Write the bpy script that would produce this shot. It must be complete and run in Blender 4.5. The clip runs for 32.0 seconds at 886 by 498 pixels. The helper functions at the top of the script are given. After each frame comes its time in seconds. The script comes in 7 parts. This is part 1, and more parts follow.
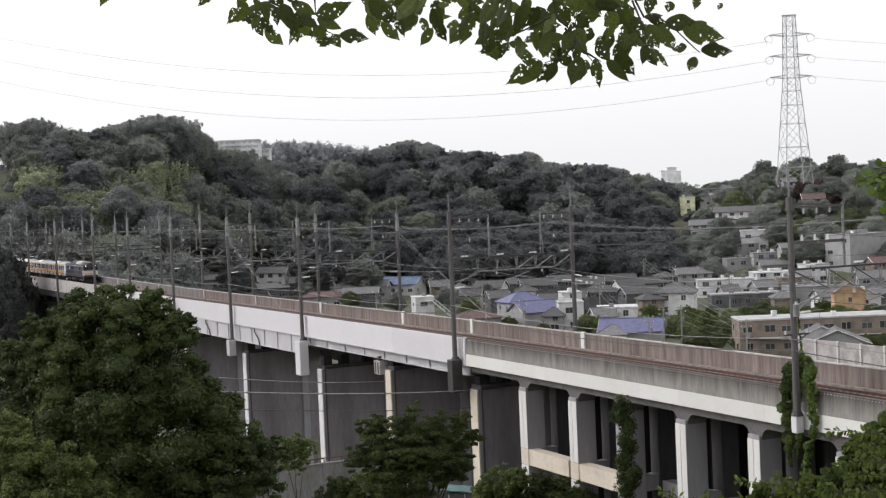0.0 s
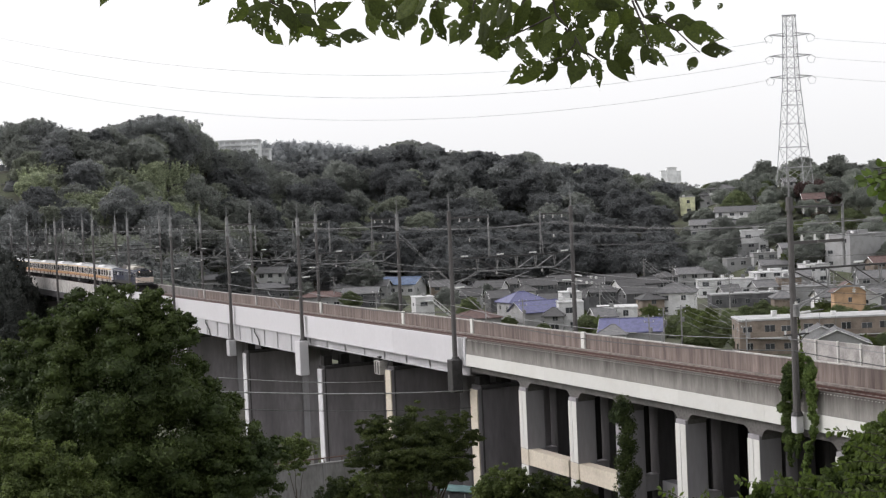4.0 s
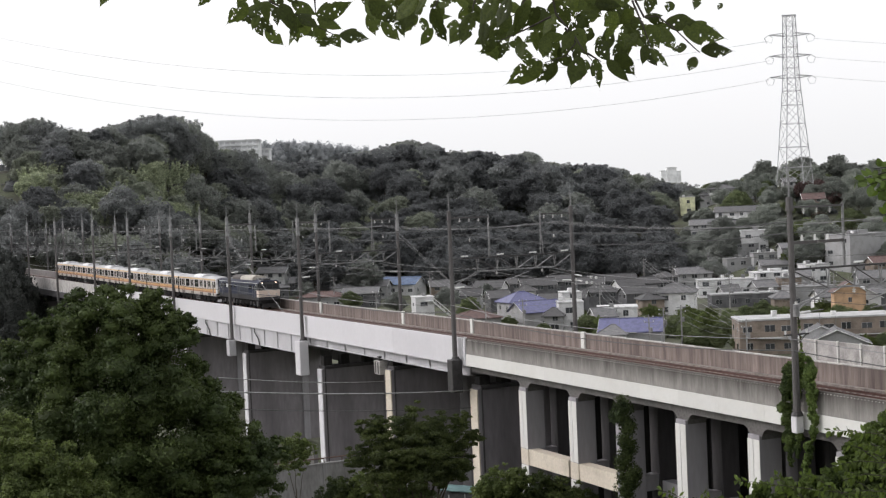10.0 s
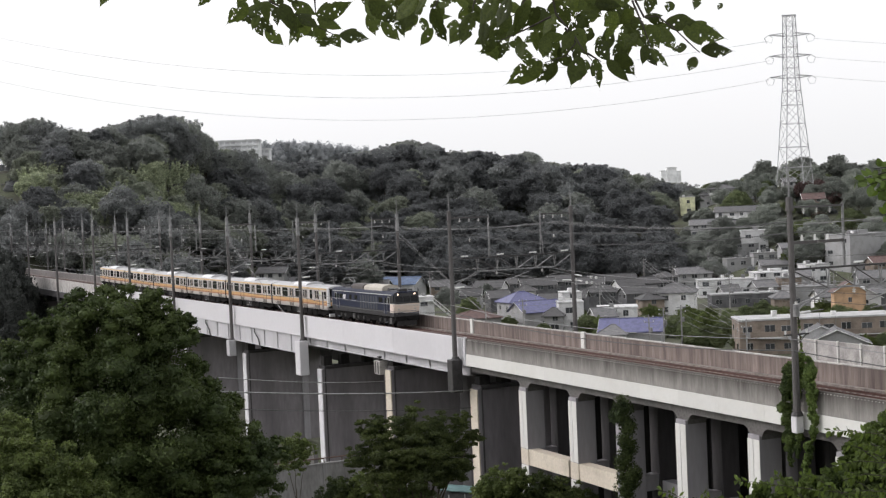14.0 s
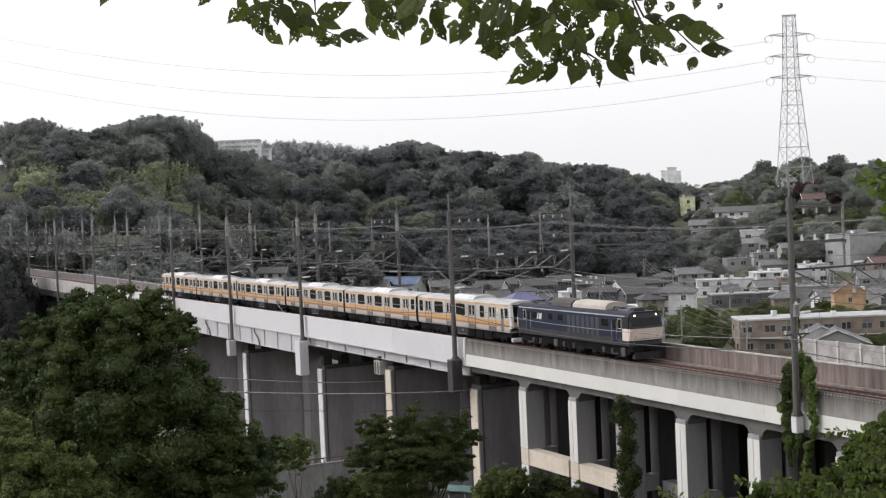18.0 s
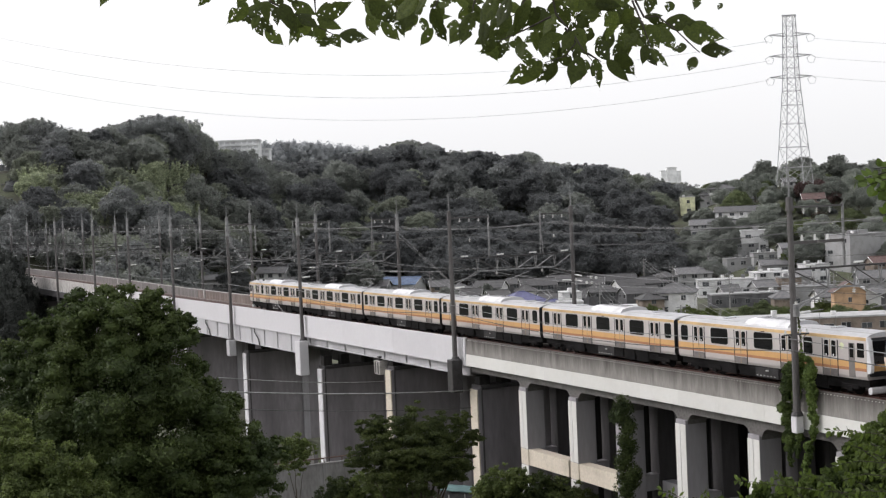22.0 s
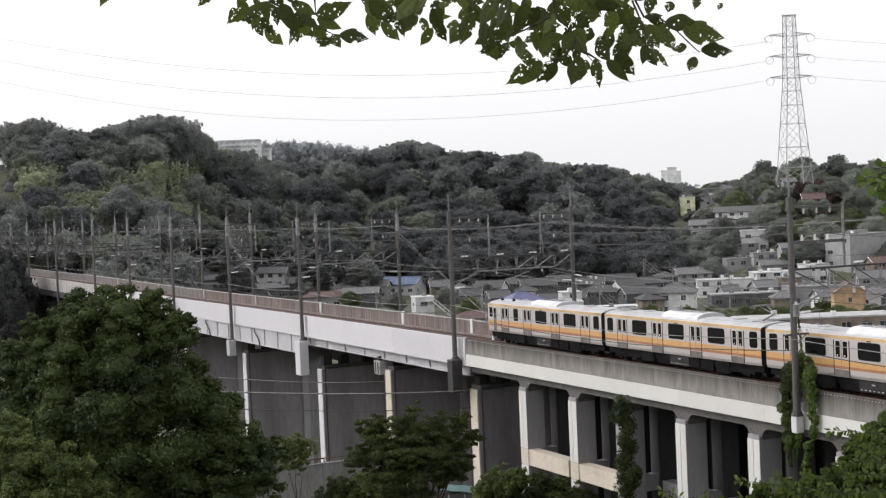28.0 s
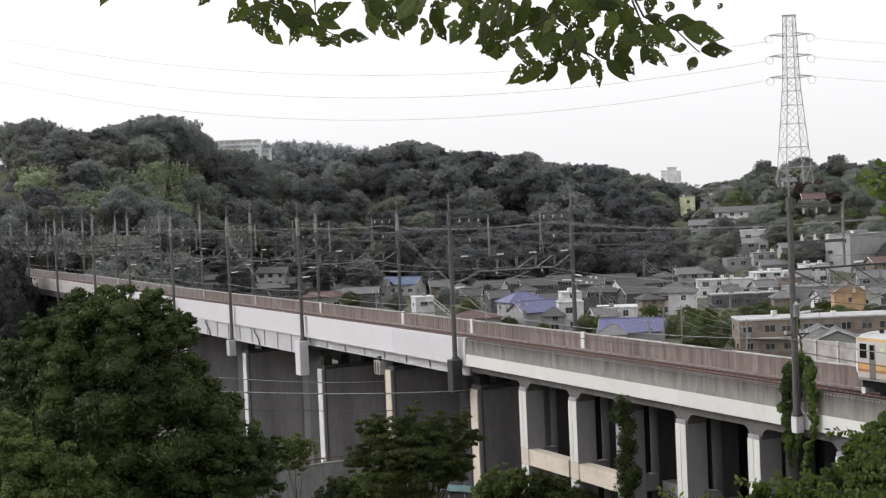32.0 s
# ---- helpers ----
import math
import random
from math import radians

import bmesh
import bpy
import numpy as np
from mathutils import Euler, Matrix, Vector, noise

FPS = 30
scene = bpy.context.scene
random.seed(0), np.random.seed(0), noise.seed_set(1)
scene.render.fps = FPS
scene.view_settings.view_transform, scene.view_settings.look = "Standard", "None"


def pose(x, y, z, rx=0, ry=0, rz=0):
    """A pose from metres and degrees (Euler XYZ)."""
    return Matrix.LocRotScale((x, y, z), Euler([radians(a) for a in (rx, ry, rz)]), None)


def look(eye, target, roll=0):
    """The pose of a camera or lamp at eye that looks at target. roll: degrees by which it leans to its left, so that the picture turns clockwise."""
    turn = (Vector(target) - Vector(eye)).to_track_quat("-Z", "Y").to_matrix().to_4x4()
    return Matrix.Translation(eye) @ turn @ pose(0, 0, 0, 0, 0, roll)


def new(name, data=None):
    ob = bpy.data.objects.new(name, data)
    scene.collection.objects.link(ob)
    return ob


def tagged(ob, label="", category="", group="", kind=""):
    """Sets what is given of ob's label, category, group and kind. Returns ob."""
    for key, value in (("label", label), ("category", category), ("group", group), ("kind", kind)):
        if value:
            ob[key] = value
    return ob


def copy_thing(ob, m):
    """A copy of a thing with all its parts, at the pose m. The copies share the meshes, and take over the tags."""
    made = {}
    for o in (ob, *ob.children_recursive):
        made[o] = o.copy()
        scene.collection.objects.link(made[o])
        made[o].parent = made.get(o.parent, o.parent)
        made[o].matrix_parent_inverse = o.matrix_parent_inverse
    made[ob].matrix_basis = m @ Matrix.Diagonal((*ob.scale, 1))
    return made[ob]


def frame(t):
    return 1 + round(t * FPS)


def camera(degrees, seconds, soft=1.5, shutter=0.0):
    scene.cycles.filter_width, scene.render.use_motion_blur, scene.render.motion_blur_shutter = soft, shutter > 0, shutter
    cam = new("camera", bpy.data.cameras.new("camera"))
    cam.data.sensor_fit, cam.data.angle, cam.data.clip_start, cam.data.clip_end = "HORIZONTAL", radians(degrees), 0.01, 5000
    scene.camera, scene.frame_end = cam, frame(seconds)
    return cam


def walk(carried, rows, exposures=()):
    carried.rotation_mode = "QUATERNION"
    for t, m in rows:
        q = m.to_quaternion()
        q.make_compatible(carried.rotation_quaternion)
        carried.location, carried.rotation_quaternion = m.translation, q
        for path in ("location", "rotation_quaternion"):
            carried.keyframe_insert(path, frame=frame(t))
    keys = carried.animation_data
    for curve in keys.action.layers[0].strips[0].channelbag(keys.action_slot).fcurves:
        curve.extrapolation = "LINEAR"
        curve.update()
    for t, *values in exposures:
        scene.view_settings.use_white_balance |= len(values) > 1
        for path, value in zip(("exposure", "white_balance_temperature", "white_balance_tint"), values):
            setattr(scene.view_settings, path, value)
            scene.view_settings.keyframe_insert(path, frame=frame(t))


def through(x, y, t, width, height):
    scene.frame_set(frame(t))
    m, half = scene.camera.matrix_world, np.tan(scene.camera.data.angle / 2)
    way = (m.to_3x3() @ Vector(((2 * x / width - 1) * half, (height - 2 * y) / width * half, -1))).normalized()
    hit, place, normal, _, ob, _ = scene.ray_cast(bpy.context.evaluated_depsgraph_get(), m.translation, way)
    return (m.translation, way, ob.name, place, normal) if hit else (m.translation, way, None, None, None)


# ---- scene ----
EYE = (0.0, 0.0, 11.82)
cam = camera(34.66, 32.0, soft=1.25)
VIEW = Matrix.Translation(EYE) @ pose(0, 0, 0, 90 - 1.5375, 0, 0) @ pose(0, 0, 0, 0, 0, -2.5085)
walk(cam, [(0, VIEW), (32, VIEW)], exposures=((0, 0.0, 6350, 16), (32, 0.0, 6350, 16)))

# ---- light: bright overcast, soft low sun from beside the line ----
SUN_DIR = Vector((-0.93, 0.12, 0.62)).normalized()
world = bpy.data.worlds.new("overcast_sky")
scene.world = world
world.use_nodes = True
wn, wl = world.node_tree.nodes, world.node_tree.links
sky = wn.new("ShaderNodeTexSky")
sky.sky_type, sky.sun_disc = "NISHITA", False
sky.sun_elevation = math.asin(SUN_DIR.z)
sky.sun_rotation = math.atan2(SUN_DIR.x, SUN_DIR.y)
sky.dust_density, sky.air_density, sky.ozone_density = 6.0, 1.4, 1.0
pale = wn.new("ShaderNodeHueSaturation")
pale.inputs["Saturation"].default_value = 0.10
wl.new(sky.outputs[0], pale.inputs["Color"])
cloud = wn.new("ShaderNodeMix")
cloud.data_type = "RGBA"
cloud.inputs[0].default_value = 0.5
cloud.inputs[7].default_value = (11.2, 11.45, 11.0, 1)
wl.new(pale.outputs[0], cloud.inputs[6])
wl.new(cloud.outputs[2], wn["Background"].inputs["Color"])
wn["Background"].inputs["Strength"].default_value = 0.152
sun = new("sun", bpy.data.lights.new("sun", "SUN"))
sun.data.energy, sun.data.angle, sun.data.color = 0.75, radians(28), (1.0, 0.965, 0.91)
sun.matrix_world = look(SUN_DIR * 200, (0, 0, 0))


# ---- materials ----
def material(name, colour, rough=0.7, vary=0.25, scale=1.0, bump=0.0, metal=0.0, stretch=(1, 1, 1),
             second=None, amount=0.5, per_object=0.0, per_island=0.0, spec=0.4, fine=9.0, through=0.0, space="Object"):
    """Colour with stains at two scales, an optional second colour in patches, and fine relief."""
    m = bpy.data.materials.new(name)
    m.use_nodes = True
    n, l = m.node_tree.nodes, m.node_tree.links
    b = n["Principled BSDF"]
    b.inputs["Roughness"].default_value, b.inputs["Metallic"].default_value = rough, metal
    b.inputs["Specular IOR Level"].default_value = spec
    co = n.new("ShaderNodeTexCoord")
    mp = n.new("ShaderNodeMapping")
    mp.inputs["Scale"].default_value = stretch
    l.new(co.outputs[space], mp.inputs[0])
    big, small = n.new("ShaderNodeTexNoise"), n.new("ShaderNodeTexNoise")
    for tex, s, d in ((big, scale, 4), (small, scale * fine, 6)):
        tex.inputs["Scale"].default_value, tex.inputs["Detail"].default_value = s, d
        l.new(mp.outputs[0], tex.inputs["Vector"])
    mix = n.new("ShaderNodeMix")
    mix.data_type = "RGBA"
    mix.inputs[6].default_value = (*colour, 1)
    mix.inputs[7].default_value = (*(second or [c * 0.6 for c in colour]), 1)
    ramp = n.new("ShaderNodeMapRange")
    ramp.inputs[1].default_value, ramp.inputs[2].default_value = 0.62 - amount * 0.4, 0.78 - amount * 0.2
    l.new(big.outputs[0], ramp.inputs[0])
    l.new(ramp.outputs[0], mix.inputs[0])
    hsv = n.new("ShaderNodeHueSaturation")
    l.new(mix.outputs[2], hsv.inputs["Color"])
    val = n.new("ShaderNodeMapRange")
    val.inputs[1].default_value, val.inputs[2].default_value = 0.25, 0.75
    val.inputs[3].default_value, val.inputs[4].default_value = 1 - vary, 1 + vary
    l.new(small.outputs[0], val.inputs[0])
    out = val.outputs[0]
    for share, node, socket in ((per_object, "ShaderNodeObjectInfo", "Random"), (per_island, "ShaderNodeNewGeometry", "Random Per Island")):
        if share:
            src, rng, mul = n.new(node), n.new("ShaderNodeMapRange"), n.new("ShaderNodeMath")
            rng.inputs[3].default_value, rng.inputs[4].default_value = 1 - share, 1 + share
            mul.operation = "MULTIPLY"
            l.new(src.outputs[socket], rng.inputs[0])
            l.new(rng.outputs[0], mul.inputs[0])
            l.new(out, mul.inputs[1])
            out = mul.outputs[0]
    l.new(out, hsv.inputs["Value"])
    l.new(hsv.outputs[0], b.inputs["Base Color"])
    if bump:
        bp = n.new("ShaderNodeBump")
        bp.inputs["Strength"].default_value, bp.inputs["Distance"].default_value = 0.6, bump
        l.new(small.outputs[0], bp.inputs["Height"])
        l.new(bp.outputs[0], b.inputs["Normal"])
    if through:
        tr, ms = n.new("ShaderNodeBsdfTranslucent"), n.new("ShaderNodeMixShader")
        ms.inputs[0].default_value = through
        l.new(hsv.outputs[0], tr.inputs["Color"])
        l.new(b.outputs[0], ms.inputs[1])
        l.new(tr.outputs[0], ms.inputs[2])
        l.new(ms.outputs[0], n["Material Output"].inputs["Surface"])
    return m


def streaked(m, stain, z0, z1, scale=1.4):
    """Soot washed down from the top edge in uneven vertical runs."""
    n, l = m.node_tree.nodes, m.node_tree.links
    base = n["Principled BSDF"].inputs["Base Color"]
    old = base.links[0].from_socket
    co, mp, sep = n.new("ShaderNodeTexCoord"), n.new("ShaderNodeMapping"), n.new("ShaderNodeSeparateXYZ")
    mp.inputs["Scale"].default_value = (scale, scale, 0.06)
    l.new(co.outputs["Object"], mp.inputs[0])
    l.new(co.outputs["Object"], sep.inputs[0])
    tex = n.new("ShaderNodeTexNoise")
    tex.inputs["Scale"].default_value, tex.inputs["Detail"].default_value = 1.0, 7
    tex.inputs["Roughness"].default_value = 0.7
    l.new(mp.outputs[0], tex.inputs["Vector"])
    high, run, add = n.new("ShaderNodeMapRange"), n.new("ShaderNodeMapRange"), n.new("ShaderNodeMath")
    high.inputs[1].default_value, high.inputs[2].default_value = z0, z1
    l.new(sep.outputs[2], high.inputs[0])
    run.inputs[1].default_value, run.inputs[2].default_value = 0.3, 0.7
    run.inputs[3].default_value, run.inputs[4].default_value = -0.55, 0.4
    run.clamp = True
    l.new(tex.outputs[0], run.inputs[0])
    add.use_clamp = True
    l.new(high.outputs[0], add.inputs[0])
    l.new(run.outputs[0], add.inputs[1])
    mix = n.new("ShaderNodeMix")
    mix.data_type = "RGBA"
    mix.inputs[7].default_value = (*stain, 1)
    l.new(old, mix.inputs[6])
    l.new(add.outputs[0], mix.inputs[0])
    l.new(mix.outputs[2], base)
    return m


def glow(name, colour, strength):
    m = material(name, colour, 0.3, 0.0)
    b = m.node_tree.nodes["Principled BSDF"]
    b.inputs["Emission Color"].default_value, b.inputs["Emission Strength"].default_value = (*colour, 1), strength
    return m


CONCRETE = material("weathered_concrete", (0.25, 0.24, 0.225), 0.85, 0.3, 0.9, 0.01, stretch=(1, 1, 0.1), second=(0.10, 0.093, 0.085), amount=0.75)
PARAPET = streaked(material("rain_streaked_parapet", (0.24, 0.229, 0.212), 0.88, 0.15, 0.9, 0.01, stretch=(1, 1, 0.2), second=(0.19, 0.18, 0.165), amount=0.5), (0.07, 0.063, 0.057), -1.25, -0.05, 1.0)
PIER = material("grey_pier_concrete", (0.30, 0.288, 0.302), 0.88, 0.10, 0.35, 0.01, stretch=(1, 1, 0.2), second=(0.225, 0.215, 0.225), amount=0.5)
PIER_WALL = material("grey_wall_concrete", (0.23, 0.213, 0.224), 0.9, 0.14, 0.35, 0.01, stretch=(1, 1, 0.2), second=(0.165, 0.152, 0.16), amount=0.6)
# shaded copy of the pier concrete for parts under the decks
PIER_SHADE = material("shaded_pier_concrete", (0.066, 0.062, 0.064), 0.9, 0.2, 0.35, 0.01, stretch=(1, 1, 0.2), second=(0.046, 0.043, 0.044), amount=0.5)
WALL = streaked(material("brownish_stained_concrete", (0.245, 0.20, 0.178), 0.9, 0.25, 1.1, 0.01, stretch=(2.2, 2.2, 0.12), second=(0.12, 0.092, 0.082), amount=0.7, per_object=0.08), (0.12, 0.098, 0.09), -0.1, 1.7, 2.2)
WALL_FAR = material("grey_brown_concrete", (0.19, 0.174, 0.168), 0.9, 0.25, 1.1, 0.01, stretch=(1.8, 1.8, 0.07), second=(0.12, 0.108, 0.103), amount=0.7, per_object=0.08)
# darker than the piers: the overhanging deck's shade is in the colour
HEAD = material("shaded_column_head", (0.125, 0.118, 0.113), 0.9, 0.25, 0.8, 0.01, second=(0.09, 0.085, 0.08))
COPING = material("pale_coping", (0.42, 0.40, 0.38), 0.8, 0.2, 1.0)
# concrete this dark holds the shade below the decks in its colour
DECK_SHADE = material("deck_shade_concrete", (0.036, 0.034, 0.033), 0.92, 0.25, 0.5, 0.01, stretch=(1, 1, 0.2), second=(0.022, 0.021, 0.02), spec=0.15)
WHITE = material("white_painted_steel", (0.57, 0.56, 0.575), 0.5, 0.03, 0.25, second=(0.545, 0.535, 0.55), amount=0.35, per_object=0.03)
BAND = material("white_painted_concrete", (0.60, 0.595, 0.565), 0.6, 0.03, 0.4, second=(0.57, 0.562, 0.53), amount=0.4, per_object=0.04)
GIRDER = material("dull_white_girder", (0.46, 0.455, 0.47), 0.6, 0.08, 0.6, stretch=(1, 1, 0.3), second=(0.41, 0.40, 0.41), amount=0.5)
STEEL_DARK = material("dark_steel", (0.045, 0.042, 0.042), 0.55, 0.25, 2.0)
CREAM = material("cream_concrete", (0.56, 0.50, 0.41), 0.8, 0.12, 0.6, second=(0.45, 0.40, 0.32), amount=0.4)
BALLAST = material("rusty_ballast", (0.075, 0.054, 0.048), 0.95, 0.5, 3.0, 0.03, second=(0.045, 0.032, 0.029), amount=0.5)
RAIL = material("rusty_rail", (0.085, 0.044, 0.036), 0.6, 0.3, 2.0, second=(0.07, 0.035, 0.03))
SLEEPER = material("concrete_sleeper", (0.24, 0.21, 0.19), 0.9, 0.2, 2.0)
POLE = material("concrete_pole", (0.098, 0.092, 0.09), 0.8, 0.2, 1.5, stretch=(1, 1, 0.2), second=(0.075, 0.07, 0.07))
POLE_LIGHT = material("galvanised_steel", (0.25, 0.25, 0.25), 0.5, 0.15, 2.0, metal=0.3)
WIRE = material("weathered_wire", (0.07, 0.07, 0.07), 0.6, 0.1)
WIRE_PALE = material("pale_cable", (0.24, 0.24, 0.24), 0.6, 0.1)
PORCELAIN = material("white_porcelain", (0.75, 0.75, 0.73), 0.25, 0.05)


# ---- mesh helpers ----
class Geo:
    """Collects vertices and faces of one mesh."""

    def __init__(self):
        self.v, self.f = [], []

    def add(self, verts, faces, m=None):
        k = len(self.v)
        self.v += [tuple(m @ Vector(p)) if m else tuple(p) for p in verts]
        self.f += [tuple(i + k for i in f) for f in faces]
        return self

    def box(self, x0, x1, y0, y1, z0, z1, m=None, bev=0.0):
        if not bev:
            v = [(x, y, z) for z in (z0, z1) for y in (y0, y1) for x in (x0, x1)]
            return self.add(v, [(0, 2, 3, 1), (4, 5, 7, 6), (0, 1, 5, 4), (2, 6, 7, 3), (0, 4, 6, 2), (1, 3, 7, 5)], m)
        bm = bmesh.new()
        bmesh.ops.create_cube(bm, size=1, matrix=Matrix.LocRotScale(((x0 + x1) / 2, (y0 + y1) / 2, (z0 + z1) / 2), None, (x1 - x0, y1 - y0, z1 - z0)))
        bmesh.ops.bevel(bm, geom=list(bm.edges), offset=bev, segments=1, affect="EDGES", profile=0.5)
        bm.verts.index_update()
        self.add([p.co.copy() for p in bm.verts], [tuple(p.index for p in f.verts) for f in bm.faces], m)
        bm.free()
        return self

    def bar(self, a, b, r, sides=5, r2=None):
        a, b = Vector(a), Vector(b)
        q = (b - a).to_track_quat("Z", "Y")
        v = []
        for c, rr in ((a, r), (b, r if r2 is None else r2)):
            v += [c + q @ Vector((rr * math.cos(t), rr * math.sin(t), 0)) for t in (2 * math.pi * i / sides for i in range(sides))]
        f = [(i, (i + 1) % sides, sides + (i + 1) % sides, sides + i) for i in range(sides)]
        return self.add(v, f + [tuple(range(sides))[::-1], tuple(range(sides, 2 * sides))])

    def tube(self, pts, r, sides=4, radii=None):
        k = len(self.v)
        pts = [Vector(p) for p in pts]
        for i, p in enumerate(pts):
            d = (pts[min(i + 1, len(pts) - 1)] - pts[max(i - 1, 0)]).to_track_quat("Z", "Y")
            rr = radii[i] if radii else r
            self.v += [tuple(p + d @ Vector((rr * math.cos(t), rr * math.sin(t), 0))) for t in (2 * math.pi * j / sides for j in range(sides))]
        for i in range(len(pts) - 1):
            for j in range(sides):
                a, b = k + i * sides + j, k + i * sides + (j + 1) % sides
                self.f.append((a, b, b + sides, a + sides))
        return self

    def extrude(self, outline, x0, x1, m=None, scale1=None):
        """A closed outline of (y, z) drawn from x0 to x1."""
        n = len(outline)
        v = [(x0, y, z) for y, z in outline] + [(x1, y, z) for y, z in outline]
        f = [(i, (i + 1) % n, n + (i + 1) % n, n + i) for i in range(n)]
        return self.add(v, f + [tuple(range(n))[::-1], tuple(range(n, 2 * n))], m)

    def mesh(self, name, mat=None, smooth=False):
        me = bpy.data.meshes.new(name)
        me.from_pydata(self.v, [], self.f)
        if mat:
            me.materials.append(mat)
        if smooth:
            me.shade_smooth()
        return me


def part(name, geo, mat, parent, label="", m=None, smooth=False):
    ob = new(name, geo if isinstance(geo, bpy.types.Mesh) else geo.mesh(name, mat, smooth))
    ob.parent = parent
    if m is not None:
        ob.matrix_basis = m
    return tagged(ob, label)


def thing(name, m, label, category, group="", kind=""):
    ob = new(name)
    ob.matrix_basis = m if isinstance(m, Matrix) else Matrix.Translation(m)
    return tagged(ob, label, category, group, kind)


def solid(name, geo, mat, label, category, group="", kind="", m=None, smooth=False):
    ob = new(name, geo.mesh(name, mat, smooth))
    if m is not None:
        ob.matrix_basis = m
    return tagged(ob, label, category, group, kind)


# ---- the line of the viaduct: arc length s along the near track, n across it, z up ----
STEP = 0.5
_s = np.arange(-460, 130 + STEP, STEP)
_h = 2.712667 + 0.00032157 * _s + 1.01365e-6 * _s ** 2
_k0 = int(round(460 / STEP))
_x = np.concatenate([[0], np.cumsum(STEP * np.sin((_h[1:] + _h[:-1]) / 2))])
_y = np.concatenate([[0], np.cumsum(STEP * np.cos((_h[1:] + _h[:-1]) / 2))])
_x, _y = _x - _x[_k0] + 11.3915, _y - _y[_k0] + 110.9403


def heading(s):
    return 2.712667 + 0.00032157 * s + 1.01365e-6 * s * s


def rise(s):
    t = min(max((-s - 110) / 110, 0), 1)
    return 0.6 * t * t * (3 - 2 * t)


def track(s, n=0.0, z=0.0):
    """The place at s along, n across (away from the eye) and z above the line."""
    h = heading(s)
    return Vector((float(np.interp(s, _s, _x)) - math.cos(h) * (n + 1.475), float(np.interp(s, _s, _y)) + math.sin(h) * (n + 1.475), z + rise(s)))


def track_pose(s, n=0.0, z=0.0):
    """x along the line, y across it away from the eye."""
    return Matrix.Translation(track(s, n, z)) @ Matrix.Rotation(math.pi / 2 - heading(s), 4, "Z")


def sweep(outline, s0, s1, step=4.0, geo=None):
    """A closed outline of (n, z) drawn along the line."""
    g = geo or Geo()
    cuts = max(1, math.ceil((s1 - s0) / step))
    k, m = len(g.v), len(outline)
    for i in range(cuts + 1):
        s = s0 + (s1 - s0) * i / cuts
        g.v += [tuple(track(s, n, z)) for n, z in outline]
    for i in range(cuts):
        for j in range(m):
            a, b = k + i * m + j, k + i * m + (j + 1) % m
            g.f.append((a, b, b + m, a + m))
    g.f += [tuple(k + j for j in range(m))[::-1], tuple(k + cuts * m + j for j in range(m))]
    return g


def rect(n0, n1, z0, z1):
    return [(n0, z0), (n1, z0), (n1, z1), (n0, z1)]


# ---- ground: valley floor, the slope below the eye, the wooded hill and the built-up slope ----
FLOOR = -17.0
BEARINGS = (-0.45, -0.31, -0.24, -0.19, -0.165, -0.12, -0.05, -0.02, 0.03, 0.09, 0.13, 0.17, 0.25, 0.34, 0.5)
FOOT = (300, 325, 350, 385, 415, 455, 475, 480, 485, 490, 490, 450, 395, 385, 385)
CREST = (28, 33, 36.5, 41, 29, 23, 29, 30.5, 28, 21, 15, 9, 17, 15, 18)


def smooth(t):
    t = min(max(t, 0.0), 1.0)
    return t * t * (3 - 2 * t)


def ground_z(x, y):
    b = x / max(y, 30.0)
    foot, crest = float(np.interp(b, BEARINGS, FOOT)), float(np.interp(b, BEARINGS, CREST))
    hill = (crest - FLOOR) * smooth((y - foot) / 190) - 18 * smooth((y - foot - 230) / 500)
    near = (9.9 - FLOOR) * (1 - smooth((math.hypot(x * 0.7, y) - 3) / 70))
    if y < 3:
        near = 9.9 - FLOOR
    bank = 3.5 * math.exp(-((x - 3) ** 2 + (y - 112) ** 2) / 22 ** 2)
    # the cutting under the steel spans
    u = min(max((150 - y) / 40, -1.4), 1.0)
    dip = 5.0 * math.exp(-((x - (-1 + 17 * u * 0.5)) ** 2 + (y - min(max(y, 138), 195)) ** 2) / 14 ** 2)
    return FLOOR - dip + hill + near + bank + 0.25 * noise.noise((x * 0.05, y * 0.05, 0))


GRASS = material("rough_grass", (0.085, 0.095, 0.055), 0.95, 0.4, 0.12, 0.05, second=(0.05, 0.048, 0.035), amount=0.6)


def build_ground():
    xs = [-3000, -1500, -800] + list(range(-500, -120, 20)) + list(range(-120, 121, 6)) + list(range(140, 520, 20)) + [800, 1500, 3000]
    ys = [-1500, -400, -120, -40] + list(range(-12, 150, 6)) + list(range(156, 800, 16)) + [900, 1200, 1800, 2600, 4000]
    g = Geo()
    g.v = [(x, y, ground_z(x, y)) for y in ys for x in xs]
    w = len(xs)
    g.f = [(j * w + i, j * w + i + 1, (j + 1) * w + i + 1, (j + 1) * w + i) for j in range(len(ys) - 1) for i in range(w - 1)]
    solid("ground", g, GRASS, "valley floor and hillsides of grass and earth", "ground", kind="structure", smooth=True)


build_ground()


# ---- viaduct ----
S_END, S_JOINT, S_FAR = 62.0, -22.0, -330.0


